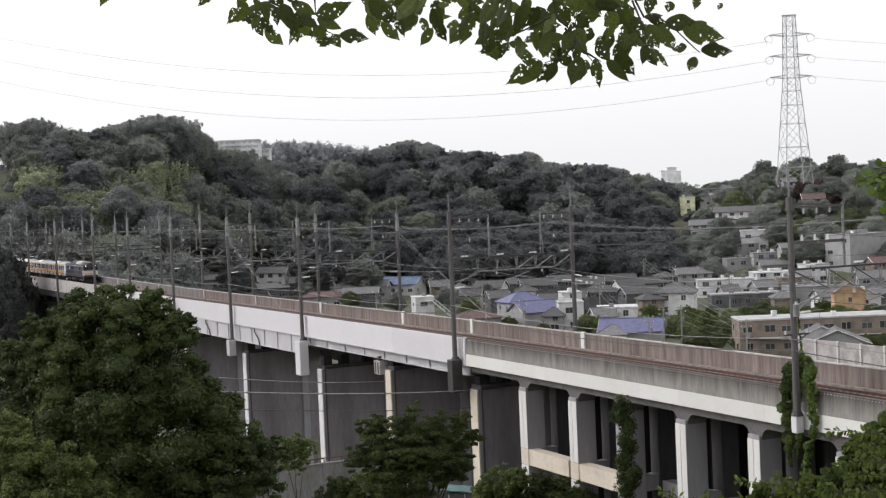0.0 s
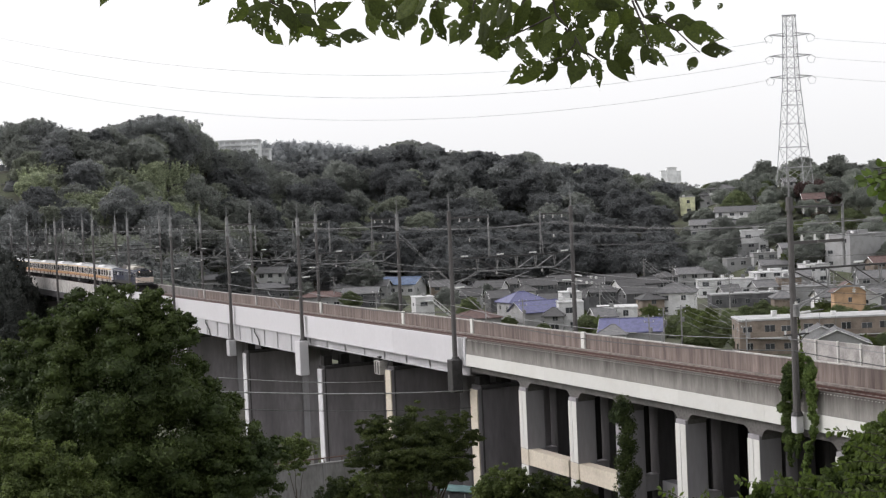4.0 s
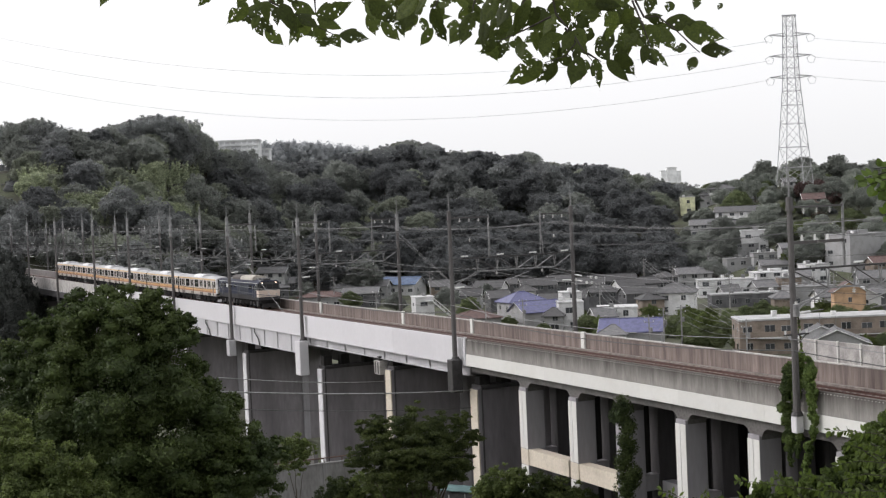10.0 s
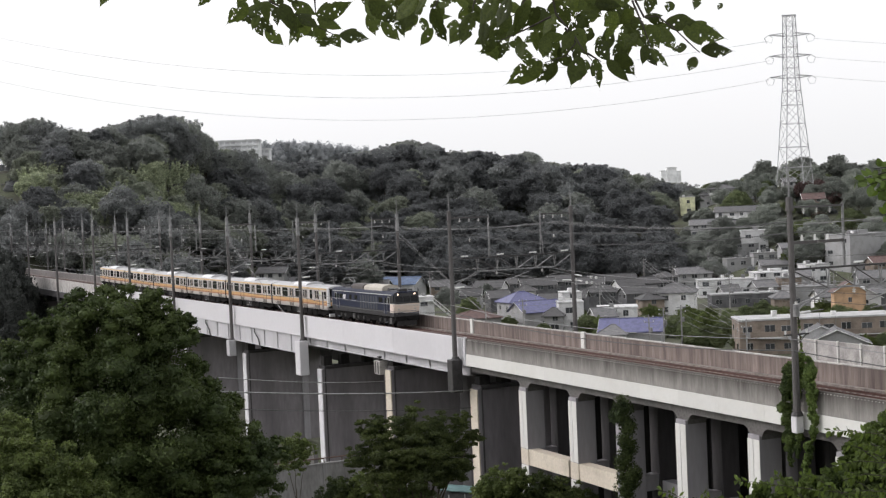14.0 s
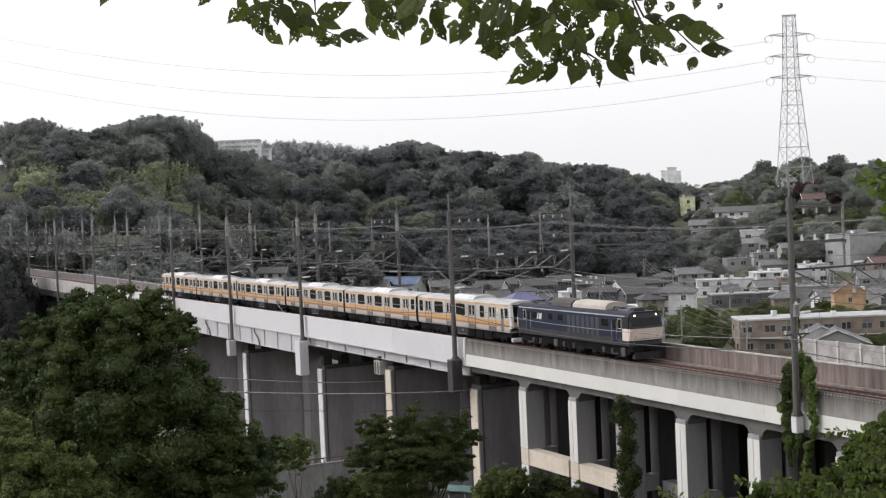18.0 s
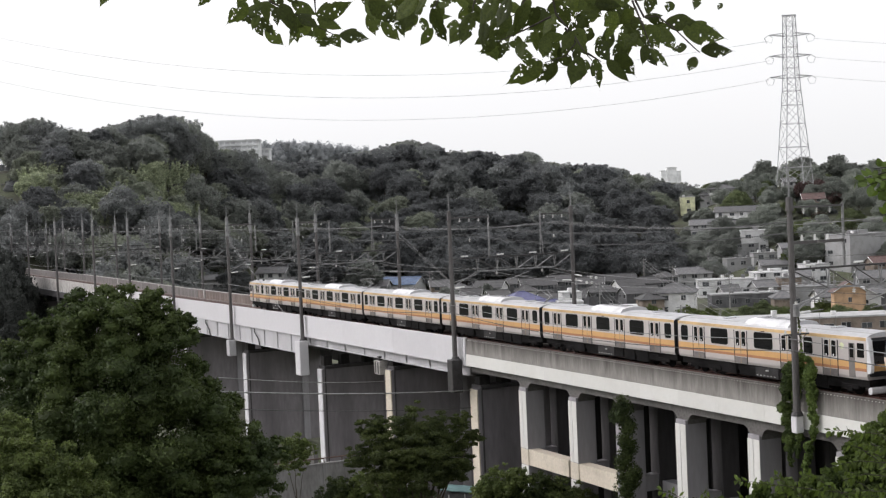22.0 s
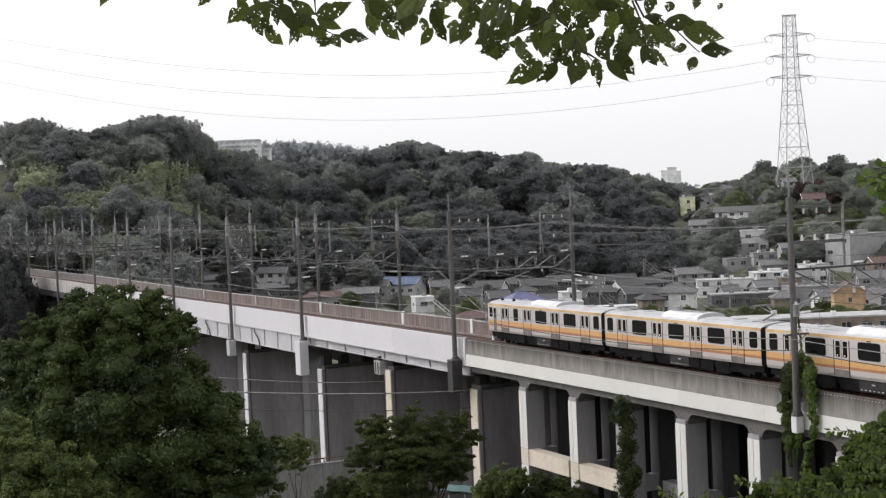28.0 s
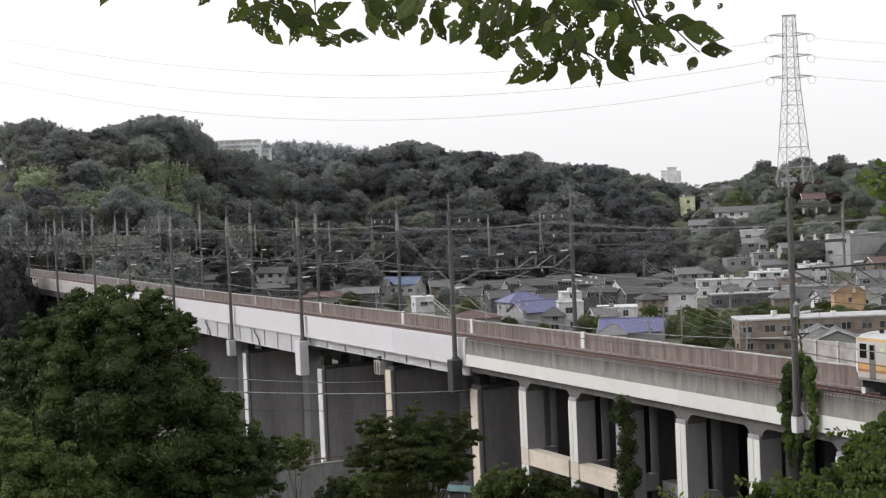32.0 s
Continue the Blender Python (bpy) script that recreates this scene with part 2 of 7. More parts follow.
def build_viaduct():
    deck = thing("viaduct", (0, 0, 0), "single-track railway viaduct with white fascia over the valley", "viaduct", kind="structure")
    # concrete length
    part("deck_slab", sweep([(-2.15, -2.4), (2.35, -2.4), (2.35, -0.75), (-2.15, -0.75)], S_JOINT, S_END), CONCRETE, deck)
    part("ballast_bed", sweep([(-1.98, -0.75), (-1.98, -0.45), (-1.3, -0.38), (1.4, -0.38), (2.2, -0.36), (2.2, -0.75)], S_FAR, S_END), BALLAST, deck, "rust-brown ballast bed")
    length = 4.9
    i = 0
    s = S_JOINT + 0.5
    while s < S_END:
        e = min(s + length, S_END)
        part("parapet_panel", sweep([(-2.22, -1.42), (-2.0, -1.42), (-2.0, -0.02), (-2.05, 0.02), (-2.18, 0.02), (-2.22, -0.02)], s, e - 0.02, 5), PARAPET, deck, "streaked grey concrete parapet")
        part("fascia_band", sweep([(-2.27, -2.48), (-2.05, -2.48), (-2.05, -1.42), (-2.27, -1.42)], s, e - 0.012, 5), BAND, deck, "white painted fascia band")
        s, i = e, i + 1
    part("joint_cover", sweep(rect(-2.3, -2.05, -2.5, 0.1), S_JOINT + 0.05, S_JOINT + 0.42, 1), WHITE, deck, "white expansion joint cover")
    for n in (-1.75, 0.9):
        part("edge_beam", sweep(rect(n, n + 0.6, -3.08, -2.41), S_JOINT + 0.5, S_END, 6), HEAD, deck, "concrete beam under the deck edge, shade in its colour")
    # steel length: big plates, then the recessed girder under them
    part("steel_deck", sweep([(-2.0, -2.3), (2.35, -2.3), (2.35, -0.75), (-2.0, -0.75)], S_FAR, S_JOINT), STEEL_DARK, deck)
    cuts = [-330, -290, -250, -215, -180, -150, -121, -95, -66.2, -52.3, -38.5, S_JOINT - 0.1]
    for a, b in zip(cuts, cuts[1:]):
        part("fascia_plate", sweep([(-2.3, -2.5), (-2.1, -2.5), (-2.1, 0.0), (-2.14, 0.06), (-2.27, 0.06), (-2.3, 0.02)], a, b - 0.03, 5), WHITE if a > -200 else COPING, deck, "smooth white steel fascia plate")
        part("plate_lip", sweep(rect(-2.34, -2.28, -2.52, -2.44), a, b - 0.03, 5), GIRDER, deck)
    for a, b, depth in ((S_FAR, -181.0, -3.8), (-180.9, -66.5, -4.7), (-66.4, S_JOINT - 0.2, -3.55)):
        n0 = -2.05 if a < -100 else -1.55
        part("edge_girder", sweep([(n0 - 0.2, depth), (n0 + 0.25, depth), (n0 + 0.25, depth + 0.06), (n0 + 0.05, depth + 0.08), (n0 + 0.05, -2.35), (n0 - 0.02, -2.35), (n0 - 0.02, depth + 0.08), (n0 - 0.2, depth + 0.06)], a, b, 5), GIRDER if a > -200 else PIER_SHADE, deck, "steel edge girder")
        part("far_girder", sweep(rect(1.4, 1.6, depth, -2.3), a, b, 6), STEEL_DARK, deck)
        s = a + 1.2
        while s < b:
            if s > -135:
                part("stiffener", Geo().box(-0.03, 0.03, -0.17, 0.02, depth + 0.1, -2.4), GIRDER, deck, m=track_pose(s, n0))
            s += 5.2 if a < -100 else 5.7
    # drainpipes on the steel length
    for s in (-84.5, -107.0):
        g = Geo().tube([track(s, -2.3, -2.6), track(s, -2.3, -3.0), track(s + 1.6, -2.3, -3.9), track(s + 1.8, -2.2, -4.9)], 0.09, 6)
        part("drainpipe", g, STEEL_DARK, deck)
    # studs along the parapet
    stud = Geo().box(-0.028, 0.028, -0.04, 0.02, -0.028, 0.028, bev=0.008).mesh("stud", COPING)
    s = S_JOINT + 1
    while s < 50:
        part("stud", stud, None, deck, m=track_pose(s, -2.23, -0.11))
        s += 0.3
    # rails and sleepers
    for n in (-0.535, 0.535):
        part("rail", sweep([(n - 0.07, -0.36), (n + 0.07, -0.36), (n + 0.02, -0.32), (n + 0.035, -0.19), (n - 0.035, -0.19), (n - 0.02, -0.32)], S_FAR, S_END, 4), RAIL, deck, "rust-brown steel rail")
    for n, w, z, m in ((1.75, 0.16, -0.24, SLEEPER), (-1.6, 0.1, -0.2, BALLAST)):
        part("cable_duct", sweep(rect(n - w, n + w, -0.5, z), S_FAR, S_END, 5), m, deck)
    sleeper = Geo().box(-0.11, 0.11, -1.0, 1.0, -0.46, -0.345, bev=0.02).mesh("sleeper", SLEEPER)
    s = -100.0
    while s < S_END:
        part("sleeper", sleeper, None, deck, m=track_pose(s))
        s += 0.66
    # far parapet: panels with pale coping and white posts
    s = S_FAR
    while s < S_END:
        step = 1.98 if s > -130 else 6.0
        part("wall_panel", sweep([(2.24, -0.75), (2.42, -0.75), (2.42, 0.93), (2.24, 0.93)], s, s + step - (0.018 if s > -40 else 0.006), 6), WALL if s > -130 else WALL_FAR, deck)
        s += step
    part("coping", sweep([(2.2, 0.93), (2.46, 0.93), (2.46, 1.0), (2.43, 1.02), (2.23, 1.02), (2.2, 1.0)], S_FAR, S_END, 5), COPING, deck, "pale worn coping")
    for s in (-180.0, -149.6, -122.2, -96.7, -71.1, -45.8, -29.0, -7.7, 40.0):
        part("wall_post", Geo().box(-0.28, 0.28, -0.14, 0.1, -0.6, 1.12, bev=0.03), COPING if s < -90 else BAND, deck, "white concrete post", m=track_pose(s, 2.2))
    return deck


viaduct = build_viaduct()


def build_second_deck():
    deck = thing("parallel_viaduct", (0, 0, 0), "second concrete railway viaduct alongside the first", "viaduct", kind="structure")
    part("deck_slab", sweep([(3.0, -2.5), (9.6, -2.5), (9.6, -1.0), (3.0, -1.0)], S_FAR, S_END, 6), CONCRETE, deck)
    part("near_kerb", sweep(rect(3.0, 3.2, -1.0, -0.3), S_FAR, S_END, 6), CONCRETE, deck)
    part("ballast_bed", sweep([(3.5, -1.0), (3.8, -0.6), (8.6, -0.6), (9.0, -1.0)], S_FAR, S_END, 6), BALLAST, deck)
    # added deep girders, painted dark to fill the gap with shade
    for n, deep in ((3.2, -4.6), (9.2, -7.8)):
        part("edge_girder", sweep(rect(n, n + 0.22, deep, -2.5), S_FAR, S_JOINT, 6), PIER_SHADE, deck, "girder of the second deck, shade put into its colour")
    for n in (5.6, 6.67):
        part("rail", sweep(rect(n - 0.035, n + 0.035, -0.6, -0.42), S_FAR, S_END, 5), RAIL, deck)
    s = 11.0
    while s < S_END:
        part("fence_panel", sweep(rect(9.44, 9.5, -0.9, 1.15), s + 0.05, s + 2.35, 3), COPING, deck, "grey panel of the outer fence")
        part("fence_post", Geo().box(-0.07, 0.07, -0.08, 0.08, -1.0, 1.3, bev=0.015), BAND, deck, "white fence post", m=track_pose(s, 9.4))
        s += 2.4
    part("fence_rail", sweep(rect(9.36, 9.5, 1.16, 1.24), 11, S_END, 5), COPING, deck)
    # added walls under the far edge and behind the columns, coloured as deck shade
    part("rear_wall", sweep(rect(9.7, 10.1, FLOOR - 2, -2.5), -23.7, S_END, 6), DECK_SHADE, deck, "added concrete wall closing the space under the deck, shade put into its colour")
    part("rear_wall", sweep(rect(9.7, 10.1, FLOOR - 2, -2.5), -38.0, -25.9, 6), DECK_SHADE, deck, "added concrete wall closing the space under the deck, shade put into its colour")
    part("end_wall", Geo().box(-0.3, 0.3, 0.8, 9.7, FLOOR - 2, -2.5), DECK_SHADE, deck, m=track_pose(52.0))
    return deck


build_second_deck()




def column_frame(s, top=-3.85, white=True, tie=True):
    """Portal frame: two columns in a row across, white outer strip, small curved haunches."""
    pier = thing("column_pier", track_pose(s), "grey concrete column pier with a white painted outer face", "pier", "viaduct column piers", "structure")
    low = FLOOR - 1.0
    # inner columns take the shaded copy of the pier colour
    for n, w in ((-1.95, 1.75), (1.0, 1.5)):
        part("column", Geo().box(-0.62, 0.62, n, n + w, low, top + 0.3, bev=0.04), PIER if n < 0 else PIER_SHADE, pier)
        line = [(-0.62, top)] + [(-0.62 - 0.85 * (1 - math.cos(radians(a))), top + 0.8 * math.sin(radians(a))) for a in (25, 50, 70, 90)]
        line = [(-1.47, -2.42)] + line[::-1] + [(-x, z) for x, z in line] + [(1.47, -2.42)]
        hd = Geo()
        k = len(line)
        hd.add([(x, y, z) for y in (n + 0.19, n + w - 0.02) for x, z in line], [tuple(range(k)), tuple(range(2 * k - 1, k - 1, -1))] + [(i, i + k, (i + 1) % k + k, (i + 1) % k) for i in range(k)])
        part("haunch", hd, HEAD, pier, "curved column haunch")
    strip = BAND if white else PIER
    name = "white_strip" if white else "outer_strip"
    for z0, z1 in ((low, -10.2), (-8.75, top)) if tie else ((low, top),):
        part(name, Geo().box(-0.63, -0.06, -1.99, -1.95, z0, z1, bev=0.01), strip, pier)
        part(name, Geo().box(-0.02, 0.63, -1.985, -1.95, z0, z1, bev=0.01), strip, pier)
    if tie:
        part("tie_band", Geo().box(-0.64, 0.64, -1.975, -1.9, -10.15, -8.8, bev=0.01), CREAM if white else PIER, pier, "cream band round the column at the tie beams")
    part("cross_beam", Geo().box(-0.5, 0.5, -0.2, 1.0, -3.6, -2.42), PIER, pier)
    part("cross_tie", Geo().box(-0.45, 0.45, -0.2, 1.0, -10.1, -8.9), PIER, pier)
    # far columns carry the under-deck shade in their colour
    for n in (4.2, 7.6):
        part("far_column", Geo().box(-0.6, 0.6, n, n + 1.4, low, -2.5, bev=0.04), DECK_SHADE, pier)
    return pier


def wall_pier(s, strip, top, wide=10.6):
    pier = thing("wall_pier", track_pose(s), "tall grey concrete wall pier with a painted outer edge", "pier", "viaduct wall piers", "structure")
    low = FLOOR - 2.0
    part("wall_shaft", Geo().box(-0.75, 0.75, -1.5, wide, low, top, bev=0.05), PIER_WALL, pier)
    deep = -3.6 if top > -5.5 else -4.75
    # blocks coloured as dark as the shaded gap above the pier
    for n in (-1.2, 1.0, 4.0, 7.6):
        part("bearing_block", Geo().box(-0.5, 0.5, n, n + 1.1, top - 0.02, deep + 0.05, bev=0.04), DECK_SHADE, pier, "bearing block on the pier top, deck shade in its colour")
    part("pier_cap", Geo().box(-0.95, 0.95, -1.3, wide, top, top + 0.35, bev=0.04), PIER_SHADE, pier)
    part("outer_edge", Geo().box(-0.72, 0.72, -1.62, -1.5, low, top - 0.05, bev=0.02), strip, pier, "painted outer edge of the pier")
    part("pilaster", Geo().box(0.76, 1.0, 6.3, 7.2, low, top + 0.6, bev=0.03), PIER, pier)
    part("downpipe", Geo().bar((0.9, -1.2, low), (0.9, -1.2, top), 0.08, 6), STEEL_DARK, pier)
    return pier


for s in (-11.3, -2.8, 4.4, 12.5, 20.9, 29.6, 38.4, 47.0):
    column_frame(s, white=s != 4.4, tie=s < 10)
for s, m, top in ((-91.6, WHITE, -6.4), (-62.6, WHITE, -6.2), (-41.9, CREAM, -4.6), (-21.6, CREAM, -4.7), (-121, PIER, -6.2), (-150, PIER, -6.2), (-180, PIER, -6.2), (-215, PIER, -6.2), (-250, PIER, -6.2)):
    wall_pier(s, m, top)
for a, b in ((-12.5, -3.9), (-2.7, 3.7)):
    solid("tie_beam", sweep([(-1.9, -10.15), (-0.9, -10.15), (-0.9, -8.8), (-1.9, -8.8)], a + 1.2 if a < -10 else a, b), CREAM, "cream concrete tie beam between viaduct columns", "beam", "tie beams", "structure")
for a, b in ((4.9, 11.4), (12.6, 19.9), (21.1, 28.6)):
    solid("tie_beam", sweep([(1.2, -10.6), (2.2, -10.6), (2.2, -9.4), (1.2, -9.4)], a, b), PIER, "grey concrete tie beam between viaduct columns", "beam", "tie beams", "structure")


# ---- catenary gantries ----
def insulator(z=0.0, n=3):
    g = Geo()
    for i in range(n):
        g.bar((0, 0, z - 0.12 * i), (0, 0, z - 0.12 * i - 0.05), 0.13, 8, 0.09)
    g.bar((0, 0, z + 0.12), (0, 0, z - 0.12 * n), 0.03, 5)
    return g


def gantry(s, foot=-2.4, span=10.2, two_arms=False):
    t = thing("catenary_gantry", track_pose(s), "lattice railway gantry carried by two grey concrete poles", "gantry", "catenary gantries")
    for n, low in ((-2.75, foot), (span, -3.0)):
        high = 12.7 if s < -100 else 12.2 if s < -80 else 11.7
        part("pole", Geo().bar((0, n, low), (0, n, high), 0.24, 10, 0.17), POLE, t)
        part("pole_cap", Geo().bar((0, n, 9.6 if s < -60 else 10.9), (0, n, high + 0.05), 0.25, 8, 0.2), POLE_LIGHT if s < -60 else POLE, t)
        part("lightning_rod", Geo().bar((0, n, high), (0, n, high + 1.7), 0.07, 6, 0.04), POLE_LIGHT, t)
    # truss: five narrow V posts on a pale bottom chord, struts leaning out to either pole
    u = (span + 2.75) / 12.95
    posts = [(-0.04 + 2.06 * k) * u for k in range(5)]
    low, high = 6.05, 7.25
    part("top_chord", Geo().box(-0.07, 0.07, -2.6, span - 0.1, high, high + 0.12), STEEL_DARK, t)
    part("bottom_chord", Geo().box(-0.06, 0.06, posts[0], posts[4], low - 0.06, low + 0.06), POLE_LIGHT, t)
    for n in posts:
        part("web_strut", Geo().bar((0, n, low), (0, n - 0.13, high), 0.042, 5).bar((0, n, low), (0, n + 0.13, high), 0.042, 5), POLE_LIGHT, t)
    for k in (2, 3, 4):
        part("web_strut", Geo().bar((0, posts[k], low), (0, posts[k + 1] if k < 4 else span, high), 0.05, 5), POLE_LIGHT, t)
        part("web_strut", Geo().bar((0, posts[4 - k], low), (0, posts[3 - k] if k < 4 else -2.7, high), 0.04, 5), POLE, t)
    part("knee_brace", Geo().bar((0, posts[0], low), (0, -2.7, 4.75), 0.055, 5), POLE_LIGHT, t)
    part("knee_brace", Geo().bar((0, posts[4], low), (0, span, 5.15), 0.05, 5), POLE, t)
    # feeder arms on posts, with hanging insulators
    for a, b in ((-2.7, 1.27 * u), (span, 6.85 * u)):
        d = 1 if b > a else -1
        part("cross_arm", Geo().box(-0.06, 0.06, min(a, b), max(a, b), 11.05, 11.17), POLE, t)
        if d > 0:
            part("arm_post", Geo().bar((0, b, 7.3), (0, b, 11.3), 0.085, 6), POLE_LIGHT, t)
        else:
            part("arm_post", Geo().bar((0, b - 0.16, 7.3), (0, b, 11.4), 0.06, 6).bar((0, b + 0.16, 7.3), (0, b + 0.03, 9.4), 0.05, 6), POLE_LIGHT, t)
        for k in range(3):
            part("insulator", insulator(10.92, 2), PORCELAIN, t, "white porcelain insulator", m=pose(0, a + (1.0 + 0.98 * k) * d, 0))
        part("insulator", insulator(9.05, 2), PORCELAIN, t, "white porcelain insulator", m=pose(0, a + 1.95 * d, 0))
        part("insulator", insulator(5.85, 2), PORCELAIN, t, "white porcelain insulator", m=pose(0, (1.95 if d > 0 else 6.8) * u, 0))
    if two_arms:
        part("cross_arm", Geo().box(-0.09, 0.09, -2.7, 1.27, 8.85, 9.03), POLE, t)
        for k in range(3):
            part("insulator", Geo().bar((0, -1.9 + 0.98 * k, 9.03), (0, -1.9 + 0.98 * k, 9.4), 0.09, 8, 0.06), PORCELAIN, t, "white pin insulator")
    # strain insulators lying along the truss top, contact-wire cantilevers below
    for n0, n1 in ((-1.67, -1.0), (2.05, 2.75), (5.5, 6.25), (8.95, 9.7))[1 if s < -60 else 0::3 if s < -60 else 1]:
        part("long_insulator", Geo().bar((0, n0 * u, 7.52), (0, n1 * u, 7.52), 0.065, 8), PORCELAIN, t, "white long-rod insulator")
        part("insulator_fork", Geo().bar((0, (n0 + n1) / 2 * u, high + 0.05), (0, (n0 + n1) / 2 * u, 7.5), 0.04, 5), STEEL_DARK, t)
    if s > -60:
        for z, far in ((5.15, 4.2), (4.65, 3.4)):
            part("strain_wire", Geo().bar((0, span, z), (far + 1.0, span, z - 0.25), 0.025, 4), POLE_LIGHT, t)
            part("strain_insulator", Geo().bar((0.35, span, z), (1.6, span, z - 0.08), 0.07, 8), PORCELAIN, t, "white strain insulator")
            for x in (far - 0.9, far):
                part("disc_insulator", Geo().bar((x - 0.05, span, z - 0.2), (x + 0.05, span, z - 0.2), 0.13, 10), PORCELAIN, t, "white disc insulator")
    for n, e in ((-2.7, -0.2), (span, span - 2.6), (3.2, 5.4)):
        d = 1 if e > n else -1
        part("cantilever", Geo().bar((0, n, 5.1), (0, e, 5.75), 0.04, 6), POLE_LIGHT, t)
        part("cantilever_strut", Geo().bar((0, n, 4.6), (0, e - 0.3 * d, 4.75), 0.035, 6), POLE_LIGHT, t)
        if n != 3.2:
            part("long_insulator", Geo().bar((0, n + 0.25 * d, 4.62), (0, n + 1.2 * d, 4.68), 0.085, 8), PORCELAIN, t, "white long-rod insulator")
        part("registration_arm", Geo().bar((0, e, 5.3), (0, e - 1.2 * d, 5.45), 0.03, 5), POLE_LIGHT, t)
    return t


GANTRIES = (-330, -300, -275, -250, -215.2, -178.0, -150.2, -122.2, -93.0, -64.7, -22.8, 26.5, 60.0)
gantries = []
for s in GANTRIES:
    gantries.append(gantry(s, -4.7 if s < -60 else -2.3, two_arms=s == 26.5))


def pole_box(s, n0, n1, half, z0, z1, mat, label):
    t = thing("pole_bracket", track_pose(s), label, "bracket", "pole brackets")
    part("bracket_body", Geo().box(-half, half, n0, n1, z0, z1, bev=0.06), mat, t)
    part("bracket_collar", Geo().bar((0, -2.75, z1), (0, -2.75, z1 + 0.25), 0.4, 10, 0.3), STEEL_DARK, t)
    return t


pole_box(-93.2, -3.35, -2.35, 0.65, -6.8, -4.6, GIRDER, "white steel bracket box at the foot of a catenary pole")
pole_box(-64.7, -3.5, -2.35, 0.85, -7.0, -2.9, WHITE, "tall white steel bracket box at the foot of a catenary pole")
pole_box(-22.7, -3.4, -2.35, 0.55, -5.0, -1.95, STEEL_DARK, "dark steel bracket box at the foot of a catenary pole")
pole_box(26.5, -3.05, -2.45, 0.27, -2.65, -1.6, WHITE, "white collar box at the foot of an ivy-clad catenary pole")


# fittings on the ivy-clad pole
can = thing("pole_transformer", track_pose(26.5, -2.75, 4.88), "small grey transformer can clamped to a catenary pole", "transformer")
part("can", Geo().bar((0.42, -0.1, -0.4), (0.42, -0.1, 0.35), 0.2, 14), POLE_LIGHT, can)
part("clamp", Geo().box(-0.25, 0.3, -0.16, 0.16, -0.1, 0.0), STEEL_DARK, can)
for u in (-0.08, 0.08):
    part("bushing", Geo().bar((0.42 + u, -0.1, 0.35), (0.42 + u, -0.1, 0.52), 0.035, 6), PORCELAIN, can)
arm = thing("cable_arm", track_pose(26.5, -2.75, 3.36), "dark steel cable arm with insulators on a catenary pole", "cable arm")
part("bar", Geo().box(-0.06, 0.06, -0.75, 1.1, -0.05, 0.05, bev=0.01), STEEL_DARK, arm)
for u in (-0.65, 0.45, 0.95):
    part("insulator", Geo().bar((0, u, 0.05), (0, u, 0.28), 0.06, 8), PORCELAIN, arm)
part("brace", Geo().bar((0, 0.9, -0.05), (0, 0.1, -0.7), 0.03, 5), STEEL_DARK, arm)


jb = thing("junction_box", track_pose(-43.6), "pale junction box with dark slots under the girder", "junction box")
part("box_body", Geo().box(-0.75, 0.75, -2.1, -1.2, -5.2, -3.75, bev=0.05), COPING, jb)
for x in (-0.35, 0.35):
    part("slot", Geo().box(x - 0.16, x + 0.16, -2.13, -2.09, -5.1, -3.85), STEEL_DARK, jb)
part("box_hanger", Geo().box(-0.2, 0.2, -1.9, -1.4, -3.8, -3.3), STEEL_DARK, jb)


def wire(points, r, mat, label, name="overhead_wire", group="overhead wires"):
    return solid(name, Geo().tube(points, r, 4), mat, label, "wire", group)


def span_line(n, z, sag, r, mat, label, s_list=GANTRIES, dn=0.0):
    pts = []
    for i, (a, b) in enumerate(zip(s_list, s_list[1:])):
        for k in range(8):
            u = k / 8
            nn = n + dn * (1 if (i + (u > 0.5)) % 2 else -1)
            pts.append(track(a + (b - a) * u, nn, z - sag * 4 * u * (1 - u) * ((b - a) / 40) ** 2))
    pts.append(track(s_list[-1], n, z))
    return wire(pts, r, mat, label)


for n in (0.0, 6.1):
    span_line(n, 5.15, 0.05, 0.016, WIRE, "contact wire above the rails")
    span_line(n, 6.3, 0.6, 0.016, WIRE_PALE, "messenger wire above the contact wire")
for k in range(3):
    span_line(-1.75 + 0.95 * k, 10.35, 0.55, 0.012, WIRE, "feeder cable hung from gantry insulators")
    span_line(9.2 - 0.95 * k, 10.35, 0.55, 0.012, WIRE_PALE, "feeder cable hung from gantry insulators")
for k in (0, 1):
    span_line(-2.2 + 0.95 * k, 9.6, 0.6, 0.015, WIRE, "feeder cable on pin insulators")
span_line(-2.95, 3.1, 0.5, 0.026, WIRE_PALE, "signal cable strung along the poles")
span_line(-2.95, 2.4, 0.6, 0.032, WIRE, "signal cable strung along the poles")
span_line(10.4, 8.0, 0.6, 0.015, WIRE, "feeder cable along the far poles")
for s, n, ds in ((-93.2, -2.75, 19.0), (-64.7, 10.2, 24.0)):
    for k in (0, 0.5):
        wire([track(s, n, 9.5 - k), track(s + ds + k, n if n > 0 else -1.7, -0.1)], 0.02, WIRE_PALE, "steel guy wire of a catenary pole", "guy_wire", "guy wires")


# ---- the train: electric locomotive hauling a six-car commuter train ----
STAINLESS = material("brushed_stainless", (0.50, 0.465, 0.452), 0.45, 0.04, 0.6, metal=0.35, second=(0.465, 0.43, 0.41), amount=0.3)
ROOF = material("grey_roof_paint", (0.44, 0.44, 0.45), 0.7, 0.1, 0.5, second=(0.36, 0.36, 0.37), amount=0.4)
